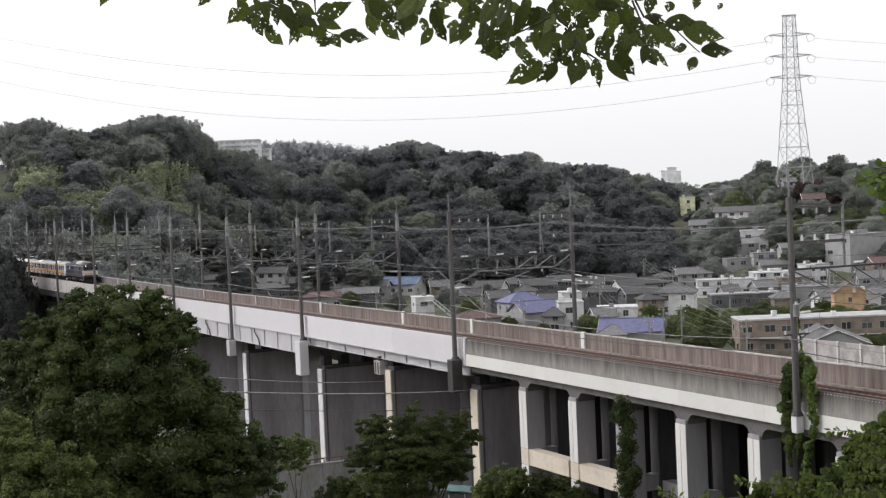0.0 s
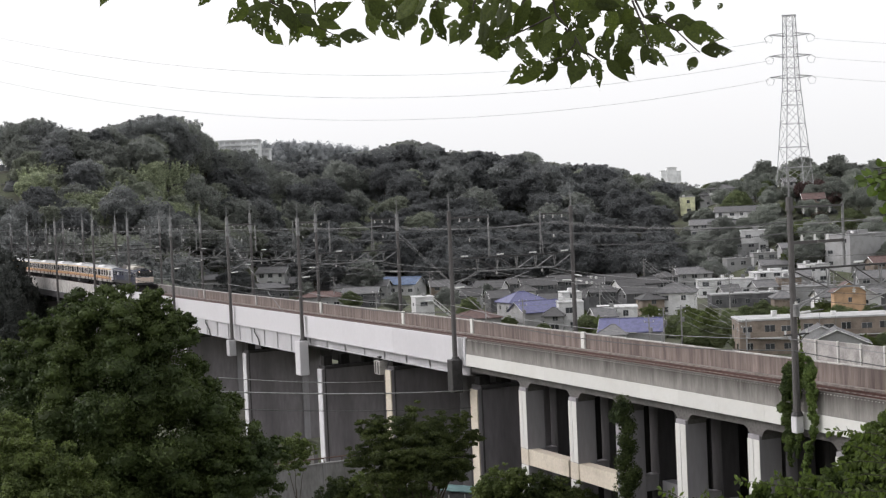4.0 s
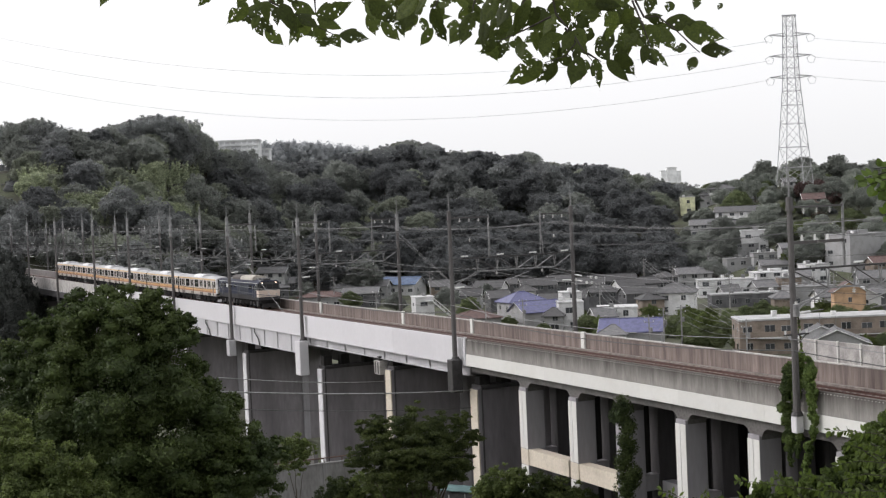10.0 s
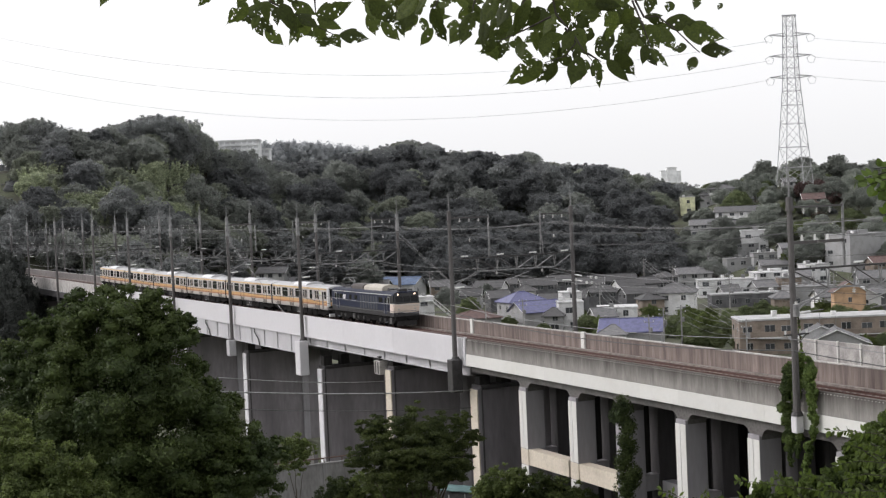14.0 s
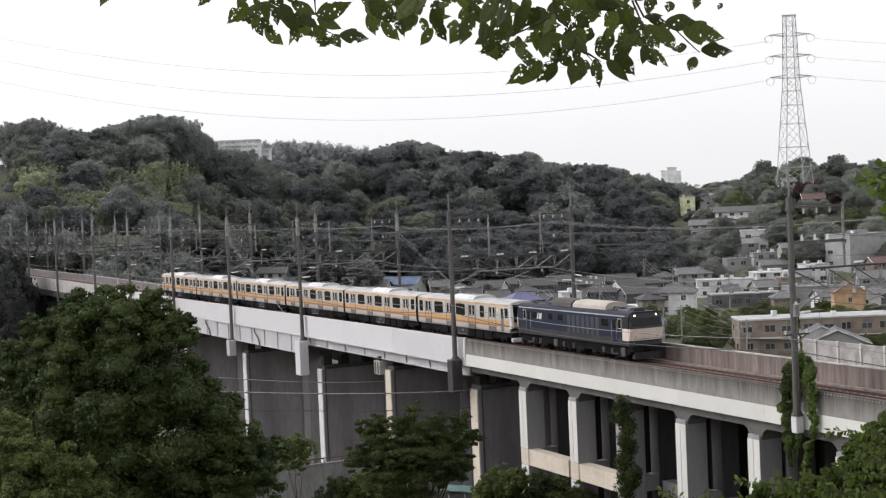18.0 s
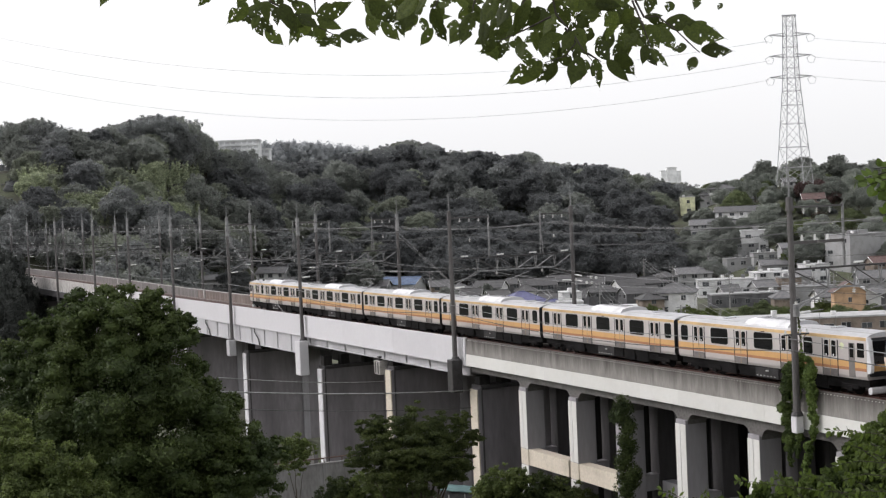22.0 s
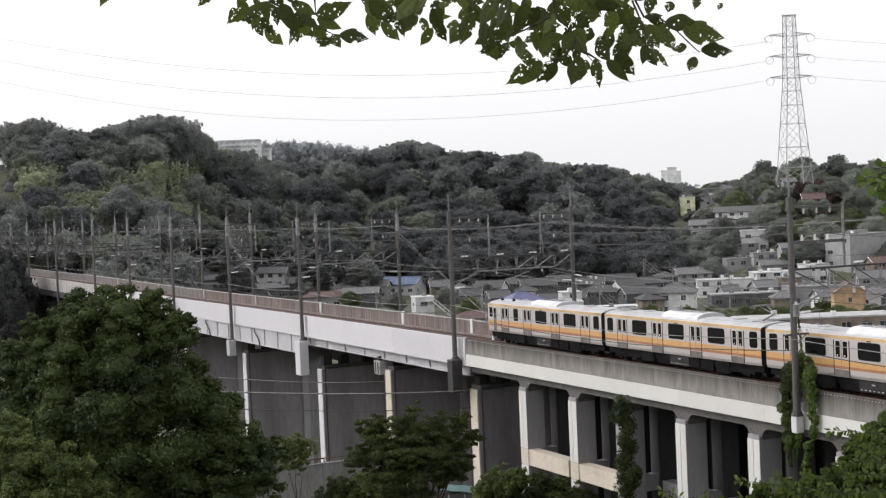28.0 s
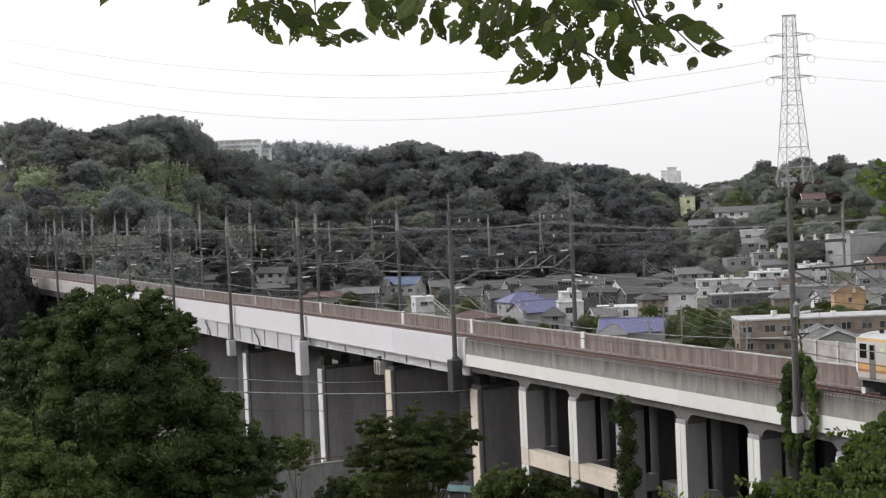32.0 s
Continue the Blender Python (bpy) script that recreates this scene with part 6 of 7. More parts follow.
# ---- trees among the houses ----
def town_trees():
    kinds = [forest_tree(50 + k, m, h, "town_tree") for k, (m, h) in enumerate(((WOOD_GREEN, 0.9), (WOOD_GREEN, 1.1), (BUSH_GREEN, 0.7), (TOWN_GREEN, 0.8), (RED_LEAF, 0.8), (HILL_SHADE_TREE, 0.8), (SLOPE_TREE, 0.9), (SLOPE_TREE, 1.1)))]
    names = ("dark green tree among the houses", "tall dark green tree on the slope", "light green shrub beside a house", "dense green garden tree beside a house", "reddish-leaved tree on the slope", "tree in painted hill shade where the line leaves the wood", "grey-green tree on the built-up slope", "tall grey-green tree on the built-up slope")
    for k, n in zip(kinds, names):
        tagged(k, n, group="trees among the houses")
    rnd = random.Random(9)
    spots = [
        # place, kind, size
        (98.9, 501.5, 1, 1.1), (92.1, 506.5, 0, 0.95), (99.7, 490.5, 0, 0.9), (87.7, 511.0, 0, 0.9), (90.6, 493.5, 1, 0.95), (95.9, 483.5, 1, 0.9), (83.9, 475.5, 1, 0.8), (87.8, 462.5, 0, 0.8), (42.6, 309.0, 3, 0.42), (42.2, 286.0, 3, 0.42), (47.9, 283.0, 3, 0.45), (50.3, 277.5, 3, 0.45), (54.2, 280.5, 3, 0.45), (62.5, 307.0, 3, 0.45), (68.8, 313.5, 3, 0.42), (73.9, 318.0, 3, 0.45), (81.3, 320.5, 3, 0.4), (87.8, 316.5, 3, 0.42), (55.2, 266.5, 3, 0.36), (58.0, 262.5, 2, 0.34), (61.4, 263.5, 3, 0.36), (71.1, 251.5, 3, 0.34), (75.0, 253.0, 2, 0.36), (77.9, 252.5, 3, 0.38), (65.2, 252.0, 3, 0.3), (34.7, 281.5, 3, 0.34), (31.2, 290.0, 3, 0.34), (20.9, 308.5, 3, 0.36), (14.6, 332.0, 3, 0.38), (4.5, 360.5, 3, 0.42),
        (48.8, 334.5, 2, 0.5), (54.8, 317.5, 2, 0.55), (56.6, 307.0, 2, 0.5), (49.4, 298.0, 3, 0.5), (30.9, 309.0, 3, 0.5), (46.4, 298.5, 3, 0.42),
        (73.4, 328.0, 3, 0.5), (67.7, 320.0, 3, 0.45), (88.3, 330.0, 2, 0.45), (92.2, 306.0, 3, 0.5), (87.6, 307.0, 3, 0.42), (110.4, 450.5, 2, 0.6), (73.4, 309.0, 2, 0.5),
        (113.3, 444.5, 0, 0.95), (137.0, 600.0, 7, 1.0), (153.7, 550.5, 7, 1.05), (107.8, 600.0, 6, 0.9), (115.4, 600.0, 6, 0.85), (124.4, 600.0, 6, 0.75),
        (128.8, 587.5, 6, 0.8), (125.5, 511.0, 6, 0.42), (129.2, 509.0, 7, 0.4), (133.2, 511.0, 6, 0.4), (123.2, 535.0, 6, 0.75), (131.5, 505.0, 6, 0.6), (136.2, 506.0, 6, 0.55), (120.5, 512.0, 6, 0.7), (117.0, 518.0, 7, 0.6), (140.3, 526.0, 4, 0.8), (134.6, 528.5, 4, 0.7), (143.2, 518.0, 4, 0.7), (156.3, 537.5, 6, 0.9), (159.6, 524.0, 6, 0.9), (128.6, 530.0, 6, 0.7),
        (12.4, 425.5, 0, 0.6), (0.4, 405.0, 0, 0.65), (6.4, 382.0, 3, 0.55), (-14.0, 402.0, 0, 0.6), (-46.2, 470.0, 0, 0.65), (-28.4, 427.0, 3, 0.6), (59.6, 299.0, 3, 0.45), (86.9, 283.0, 2, 0.5), (51.1, 267.5, 3, 0.4),
        (51.4, 318, 3, 0.34), (55.9, 322, 3, 0.38), (60.5, 326, 2, 0.42), (63.9, 320, 3, 0.4), (68.7, 322, 2, 0.44), (72.3, 318, 3, 0.42), (76.6, 320, 3, 0.4), (82.5, 318, 3, 0.36), (85.5, 315, 2, 0.36), (46.7, 300, 2, 0.42), (44.3, 300, 3, 0.4), (29.3, 300, 3, 0.5), (32.9, 305, 2, 0.5),
        (47.2, 269.5, 3, 0.42), (31.0, 329.0, 3, 0.5), (43.0, 336.0, 3, 0.4),
    ]
    for x, y, k, s in spots:
        copy_thing(kinds[k], pose(x, y, ground_z(x, y), 0, 0, rnd.uniform(0, 360))).scale = (s, s, s)
    done = [(x, y) for x, y, *_ in HOUSES]
    n = tries = 0
    while n < 165 and tries < 14000:
        tries += 1
        b = rnd.uniform(0.172, 0.37)
        y = float(np.interp(b, BEARINGS, FOOT)) + rnd.uniform(45, 215)
        x = b * y
        if any((x - q[0]) ** 2 + (y - q[1]) ** 2 < 30 for q in done):
            continue
        # leave the houses on the slope in view
        if any(0 < hy - y < 26 and abs(x / y - hx / hy) < 0.016 for hx, hy, *_ in HOUSES):
            continue
        done.append((x, y))
        n += 1
        s = rnd.uniform(0.5, 0.85)
        copy_thing(kinds[rnd.choice((6, 6, 7, 6, 3))], pose(x, y, ground_z(x, y), 0, 0, rnd.uniform(0, 360))).scale = (s * 1.15, s * 1.15, s)
    # trees darkened for hill shade where the line leaves the wood, and below it
    for x, y, s in ((-99.68, 318.00, 1.75), (-106.39, 325.00, 1.8), (-100.10, 330.00, 1.25), (-99.92, 312.00, 1.6), (-97.12, 316.00, 1.1), (-99.08, 305.00, 1.5), (-91.61, 300.00, 1.0), (-83.86, 290.00, 0.6), (-77.00, 285.00, 0.6)):
        copy_thing(kinds[5], pose(x, y, ground_z(x, y), 0, 0, rnd.uniform(0, 360))).scale = (s * 0.95, s * 0.95, s * 1.45)
    for k in kinds:
        for o in (*k.children_recursive, k):
            bpy.data.objects.remove(o)


town_trees()


# ---- transmission tower and its lines ----
def pylon(x, y, z0, top):
    t = thing("transmission_tower", (x, y, z0), "tall grey lattice transmission tower on the hill", "pylon")
    h = top - z0
    def half(z):
        u = z / h
        return 5.1 - 2.7 * min(u / 0.60, 1) - 0.65 * max(0, (u - 0.60) / 0.40)
    levels = [0, 0.10, 0.22, 0.36, 0.47, 0.555, 0.63, 0.69, 0.755, 0.815, 0.88, 0.94, 1.0]
    lv = [u * h for u in levels]
    corner = tuple((1.414 * math.cos(radians(191 + 90 * k)), 1.414 * math.sin(radians(191 + 90 * k))) for k in range(4))
    for cx, cy in corner:
        part("leg", Geo().tube([(cx * half(z), cy * half(z), z) for z in lv], 0.17, 5), PYLON, t)
    for a, b in zip(lv, lv[1:]):
        for (ax, ay), (bx, by) in zip(corner, corner[1:] + corner[:1]):
            g = Geo()
            g.bar((ax * half(a), ay * half(a), a), (bx * half(b), by * half(b), b), 0.075, 4)
            g.bar((bx * half(a), by * half(a), a), (ax * half(b), ay * half(b), b), 0.075, 4)
            g.bar((ax * half(b), ay * half(b), b), (bx * half(b), by * half(b), b), 0.09, 4)
            part("brace", g, PYLON, t)
    for u in (0.63, 0.755, 0.88):
        z = u * h
        for s in (-1, 1):
            g = Geo()
            tip = (s * 7.6, 0, z + 0.6)
            for cy in (-1, 1):
                g.bar((s * half(z) * 0.9, cy * half(z) * 0.5, z), tip, 0.13, 4)
                g.bar((s * half(z + 2) * 0.9, cy * half(z + 2) * 0.5, z + 1.1), tip, 0.11, 4)
            for k in (0.35, 0.7):
                xx = s * (half(z) + (7.6 - half(z)) * k)
                g.bar((xx, -half(z) * (1 - k), z + 0.6 * k), (xx, half(z) * (1 - k), z + 0.6 * k), 0.08, 4)
            arm = part("cross_arm", g, PYLON, t)
            for d in (-1, 1):
                q = Geo().bar(tip, (s * 7.6 + d * 1.6, 0.2 * d, z - 0.4), 0.12, 6)
                part("insulator_string", q, PORCELAIN, arm)
            part("jumper", Geo().tube([(s * 7.6 - 1.6, 0, z - 0.4), (s * 7.6 - 0.9, 0, z - 2.2), (s * 7.6 + 0.9, 0, z - 2.2), (s * 7.6 + 1.6, 0, z - 0.4)], 0.07, 4), WIRE_PALE, arm)
    part("peak", Geo().box(-2.6, 2.6, -0.2, 0.2, h - 0.2, h + 0.4), PYLON, t)
    return t


PYLON = material("weathered_lattice_steel", (0.45, 0.45, 0.455), 0.6, 0.15, 0.6, metal=0.2)
LINE = material("pale_conductor", (0.74, 0.74, 0.73), 0.5, 0.1, metal=0.3)
pylon(129.8, 520, 16.0, 77.4)


def power_line(a, b, sag, r, n=30):
    a, b = Vector(a), Vector(b)
    pts = [a.lerp(b, k / n) - Vector((0, 0, sag * 4 * (k / n) * (1 - k / n))) for k in range(n + 1)]
    solid("power_line", Geo().tube(pts, r, 4), LINE, "high-voltage conductor sagging from the transmission tower", "power line", "power lines")


for a, b, sag in (((122.42, 520.00, 68.50), (-210.05, 640.00, 102.0), 16.1), ((122.15, 520.00, 61.31), (-210.55, 640.00, 92.4), 16.9), ((121.89, 520.00, 54.32), (-211.06, 640.00, 82.8), 17.7)):
    power_line(a, b, sag, 0.045)
    power_line(tuple(v + (0.0, 0.9, 0.15)[i] for i, v in enumerate(a)), tuple(v + (0.0, 0.9, 0.15)[i] for i, v in enumerate(b)), sag, 0.035)
for a, b in (((138.54, 520.00, 68.82), (184.67, 500.00, 62.01)), ((138.29, 520.00, 62.04), (184.44, 500.00, 55.29)), ((138.03, 520.00, 55.05), (184.20, 500.00, 48.37))):
    power_line(a, b, 0.6, 0.055, 8)


# ---- distance ----
# walls and even glass are paled here to carry the distant haze
HAZE_WALL = material("hazed_facade", (0.72, 0.73, 0.74), 0.8, 0.08, 0.1)
HAZE_GLASS = material("hazed_window", (0.55, 0.56, 0.57), 0.6, 0.08, 0.1)
TOWER_WALL = material("hazed_tower_facade", (0.86, 0.87, 0.87), 0.8, 0.04, 0.1)
TOWER_GLASS = material("hazed_tower_glazing", (0.83, 0.84, 0.845), 0.5, 0.04, 0.1)


def slab_block(x, y, w, d, z0, z1, floors, bays, label, name="apartment_block", wall=HAZE_WALL, glass=HAZE_GLASS, balconies=True):
    t = thing(name, (x, y, 0), label, "apartment block")
    part("wall_block", Geo().box(-w / 2, w / 2, -d / 2, d / 2, z0 - 15, z1), wall, t)
    part("roof", Geo().box(-w / 2 - 0.4, w / 2 + 0.4, -d / 2 - 0.4, d / 2 + 0.4, z1, z1 + 0.7), wall, t)
    fh = (z1 - z0) / floors
    for f in range(floors):
        if balconies:
            part("balcony", Geo().box(-w / 2 - 0.1, w / 2 + 0.1, -d / 2 - 0.6, -d / 2, z0 + f * fh, z0 + f * fh + fh * 0.42), wall, t)
        for i in range(bays):
            xx = -w / 2 + (i + 0.5) * w / bays
            part("window", Geo().box(xx - w / bays * 0.36, xx + w / bays * 0.36, -d / 2 - 0.1, -d / 2 + 0.1, z0 + f * fh + fh * 0.42, z0 + (f + 1) * fh - 0.25), glass, t)
    return t


slab_block(-108.77, 760.00, 27, 12, 40.5, 53.5, 5, 9, "pale slab apartment block on the far hill")
slab_block(-95.71, 775.00, 8, 10, 40.0, 49.2, 3, 3, "low pale wing of the far apartment block")
for x, y, w, top in ((237.23, 1503.00, 8, 43.5), (243.78, 1500.00, 10, 46.5), (250.34, 1505.00, 8, 42.5)):
    slab_block(x, y, w, 12, 20, top, 8, 3, "white tower block on the horizon", "tower_block", TOWER_WALL, TOWER_GLASS, False)


def far_ridge():
    rnd = random.Random(21)
    lumps = []
    for i in range(300):
        b = rnd.uniform(-0.19, -0.02)
        y = rnd.uniform(860, 980)
        top = float(np.interp(b, (-0.36, -0.16, -0.125, -0.10, -0.07, -0.03, 0.02, 0.12, 0.2, 0.36), (50, 52, 62, 62, 58, 51, 42, 22, 16, 18)))
        r = rnd.uniform(2.2, 4.2)
        for k in range(9):
            lumps.append((b * y + rnd.uniform(-5, 5), y + rnd.uniform(-4, 4), top - 1.2 - r * rnd.uniform(1.0, 1.8) - 2.0 * k, r * rnd.uniform(0.7, 1.2)))
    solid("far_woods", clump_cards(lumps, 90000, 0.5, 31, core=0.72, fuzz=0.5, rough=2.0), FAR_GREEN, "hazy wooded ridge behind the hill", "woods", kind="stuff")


# this pale blue-grey leaf colour holds the haze before the ridge
FAR_GREEN = foliage("hazed_ridge_foliage", (0.40, 0.415, 0.425), (0.37, 0.385, 0.395), vary=0.15, per_object=0.0, through=0.55, leafy=0.12)
far_ridge()


# ---- poles and cables of the town ----
def utility_pole(x, y, h, arms=2):
    z = ground_z(x, y)
    t = thing("utility_pole", (x, y, z), "grey concrete utility pole with cross-arms", "utility pole", "utility poles")
    part("shaft", Geo().bar((0, 0, -1), (0, 0, h), 0.17, 8, 0.11), POLE_TOWN, t)
    for k in range(arms):
        a = part("cross_arm", Geo().box(-0.9, 0.9, -0.05, 0.05, h - 0.5 - 0.9 * k, h - 0.4 - 0.9 * k), POLE_LIGHT, t)
        for e in (-0.8, 0.0, 0.8):
            part("insulator", Geo().bar((e, 0, h - 0.4 - 0.9 * k), (e, 0, h - 0.15 - 0.9 * k), 0.07, 6), PORCELAIN, a)
    part("transformer", Geo().bar((0.35, 0, h - 3.2), (0.35, 0, h - 2.3), 0.28, 10), POLE_LIGHT, t)
    return Vector((x, y, z + h))


POLE_TOWN = material("pale_concrete_pole", (0.27, 0.265, 0.26), 0.8, 0.15, 1.5)
tops = [utility_pole(x, y, h) for x, y, h in (
    (67.3, 335.5, 11), (87.0, 467.5, 11), (63.1, 448.0, 11), (66.7, 414.0, 10), (37.2, 341.5, 10), (40.5, 264.0, 9), (44.7, 269.5, 9), (37.3, 261.0, 8),
    (8.9, 316.0, 10), (-17.8, 365.5, 9), (51.5, 243.5, 8), (100.0, 364.5, 9), (89.3, 343.0, 9), (-4.6, 449.0, 10), (-34.2, 438.5, 10), (-107.0, 359.0, 10), (16.7, 306.5, 9))]
order = sorted(tops, key=lambda v: v.x)
for a, b in zip(order, order[1:]):
    for dz in (0.3, 1.4, 2.6):
        n = 10
        solid("overhead_cable", Geo().tube([a.lerp(b, k / n) - Vector((0, 0, dz + 1.2 * 4 * (k / n) * (1 - k / n))) for k in range(n + 1)], 0.03, 3), WIRE_PALE, "cable slung between utility poles", "cable", "town cables")


# ---- leaves and branches close to the eye ----
LEAF_A = material("leaf_green", (0.068, 0.088, 0.018), 0.55, 0.2, 14.0, second=(0.04, 0.055, 0.013), amount=0.5, per_object=0.4, spec=0.2, through=0.5)
LEAF_B = material("young_leaf_green", (0.10, 0.15, 0.022), 0.45, 0.2, 14.0, second=(0.05, 0.08, 0.02), amount=0.5, per_object=0.3, spec=0.35, through=0.5)
LEAF_C = material("slope_leaf_green", (0.085, 0.122, 0.02), 0.5, 0.2, 14.0, second=(0.05, 0.075, 0.014), amount=0.5, per_object=0.5, spec=0.3, through=0.5)
TWIG = material("dark_twig", (0.045, 0.036, 0.03), 0.9, 0.3, 30.0)
RIGHT, UP, BACK = (VIEW.to_3x3() @ Vector(v) for v in ((1, 0, 0), (0, 1, 0), (0, 0, 1)))


def leaf_mesh(seed, mat, holes, slim=0.26):
    """A broad leaf with a drip tip, one long, folded along its rib, with small eaten holes and a worn edge."""
    rnd = random.Random(seed)
    nt, nu = 38, 16
    g = Geo()
    bend, twist = rnd.uniform(-0.2, 0.2), rnd.uniform(-0.35, 0.35)
    for i in range(nt + 1):
        t = i / nt
        w = slim * math.sin(math.pi * min(t / 0.9, 1) ** 0.8) ** 0.85 * (1 - 0.3 * smooth((t - 0.6) / 0.3)) + 0.016 * (1 - t) + 0.002
        for j in range(nu + 1):
            u = j / nu * 2 - 1
            y = u * w * (1 + 0.06 * math.sin(9 * t + 3 * u + seed)) + 0.1 * bend * t * t
            z = 0.22 * abs(y) + bend * t * t - 0.25 * w * u * u + twist * y * t
            g.v.append((t, y, z))
    heart = rnd.uniform(0.3, 0.7), rnd.uniform(-0.5, 0.5)
    spots = [(rnd.gauss(heart[0], 0.2), rnd.gauss(heart[1], 0.45), rnd.uniform(0.012, 0.03)) for _ in range(holes * 2)]
    bites = [(rnd.uniform(0.3, 0.9), rnd.choice((-1, 1)), rnd.uniform(0.04, 0.1)) for _ in range(holes // 2)]
    for i in range(nt):
        for j in range(nu):
            t, u = (i + 0.5) / nt, (j + 0.5) / nu * 2 - 1
            if any((t - a) ** 2 + ((u - b) * slim) ** 2 < r * r for a, b, r in spots + bites):
                continue
            a = i * (nu + 1) + j
            g.f.append((a, a + 1, a + nu + 2, a + nu + 1))
    return g.mesh("leaf", mat, True)


LEAVES_A = [leaf_mesh(k, LEAF_A, (1, 4, 7, 0, 10, 5, 2, 8)[k], (0.25, 0.27, 0.30, 0.24, 0.28, 0.31, 0.26, 0.29)[k]) for k in range(8)]
LEAVES_B = [leaf_mesh(10 + k, LEAF_B, (0, 0, 2, 4)[k], (0.22, 0.26, 0.24, 0.27)[k]) for k in range(4)]
LEAVES_C = [leaf_mesh(30 + k, LEAF_C, 0, (0.16, 0.19, 0.21, 0.18)[k]) for k in range(4)]


def leafy_branch(name, label, twigs, kinds, size, gap, seed, radius=0.004, droop=0.9, spread=0.8, skip=0.0, tail=0.12):
    """Twigs with alternate leaves hanging from them; every leaf a piece."""
    rnd = random.Random(seed)
    t = thing(name, twigs[0][0], label, "branch", "branches close to the eye")
    inv = t.matrix_basis.inverted()
    for pts in twigs:
        pts = [Vector(p) for p in pts]
        part("twig", Geo().tube([inv @ p for p in pts], radius, 6, [radius * (1.2 - 0.8 * i / (len(pts) - 1)) for i in range(len(pts))]), TWIG, t)
        length = sum((b - a).length for a, b in zip(pts, pts[1:]))
        k, s, side = 0, length * skip, 1
        while s < length:
            d, i = s, 0
            while i < len(pts) - 2 and d > (pts[i + 1] - pts[i]).length:
                d -= (pts[i + 1] - pts[i]).length
                i += 1
            along = (pts[i + 1] - pts[i]).normalized()
            p = pts[i] + along * d
            side = -side if rnd.random() < 0.75 else side
            across = along.cross(BACK).normalized() * side
            way = (across * spread * rnd.uniform(0.5, 1.3) + along * rnd.uniform(0.1, 0.8) - UP * droop * rnd.uniform(0.4, 1.3) + BACK * rnd.uniform(-0.7, 0.7) + RIGHT * rnd.uniform(-0.35, 0.35)).normalized()
            face = (BACK + UP * rnd.uniform(-0.3, 1.3) + RIGHT * rnd.uniform(-1.0, 1.0))
            face = (face - way * face.dot(way)).normalized()
            y = face.cross(way)
            m = Matrix((way, y, face)).transposed().to_4x4()
            sc = size * rnd.uniform(0.7, 1.25)
            stem = p + way * sc * tail
            m.translation = inv @ stem
            leaf = part("leaf", rnd.choice(kinds), None, t, m=m)
            leaf.scale = (sc, sc, sc)
            s += gap * rnd.uniform(0.6, 1.4)
            k += 1
    return t


def sprig(label, twigs, leaves, seed, radius=0.0028, fill=(), near=4.0):
    """A branch in the plane near metres ahead: twigs as (x, z) runs, leaves from stalk to tip, and loose leaves filling a patch."""
    rnd = random.Random(seed)
    t = thing("leafy_branch", (twigs[0][0][0], near, twigs[0][0][1]), label, "branch", "branches close to the eye")
    inv = t.matrix_basis.inverted()
    for run in twigs:
        pts = [inv @ Vector((x, near + rnd.uniform(-0.02, 0.02), z)) for x, z in run]
        part("twig", Geo().tube(pts, radius, 6, [radius * (1.2 - 0.75 * i / (len(pts) - 1)) for i in range(len(pts))]), TWIG, t)
    rows = list(leaves)
    if fill:
        x0, x1, z0, z1, count = fill
        for i in range(count):
            a = Vector((rnd.uniform(x0, x1), rnd.uniform(z0, z1)))
            d = Vector((rnd.uniform(-0.9, 0.9), rnd.uniform(-1.2, 0.1))).normalized() * rnd.uniform(0.05, 0.085)
            rows.append((a.x, a.y, a.x + d.x, a.y + d.y))
    for k, (x0, z0, x1, z1) in enumerate(rows):
        loose = k >= len(leaves)
        y = near + (rnd.uniform(0.05, 0.4) if loose else rnd.uniform(-0.06, 0.05))
        way = Vector((x1 - x0, rnd.uniform(-0.03, 0.03), z1 - z0))
        size = way.length * (1.0 if loose else 1.04)
        way.normalize()
        face = BACK + UP * rnd.uniform(-0.2, 0.6) + RIGHT * rnd.uniform(-0.7, 0.7)
        face = (face - way * face.dot(way)).normalized()
        m = Matrix((way, face.cross(way), face)).transposed().to_4x4()
        m.translation = inv @ Vector((x0, y, z0))
        leaf = part("leaf", rnd.choice(LEAVES_A), None, t, m=m)
        wide = size * rnd.uniform(0.72, 1.0) if size > 0.05 else size * 1.15
        leaf.scale = (size, wide, size)
    return t


LEAVES_WEST = ((-0.888, 12.483, -0.922, 12.421), (-0.810, 12.487, -0.807, 12.438), (-0.616, 12.463, -0.658, 12.419), (-0.557, 12.468, -0.573, 12.425), (-0.519, 12.427, -0.579, 12.364), (-0.484, 12.462, -0.496, 12.406), (-0.467, 12.417, -0.457, 12.361), (-0.420, 12.412, -0.375, 12.321), (-0.433, 12.408, -0.434, 12.353), (-0.393, 12.422, -0.326, 12.379), (-0.369, 12.384, -0.317, 12.330), (-0.326, 12.376, -0.252, 12.348), (-0.265, 12.329, -0.178, 12.319), (-0.281, 12.325, -0.259, 12.285), (-0.286, 12.322, -0.325, 12.296), (-0.329, 12.386, -0.223, 12.416), (-0.529, 12.464, -0.547, 12.411), (-0.450, 12.456, -0.420, 12.409), (-0.410, 12.462, -0.372, 12.410), (-0.299, 12.457, -0.261, 12.411))
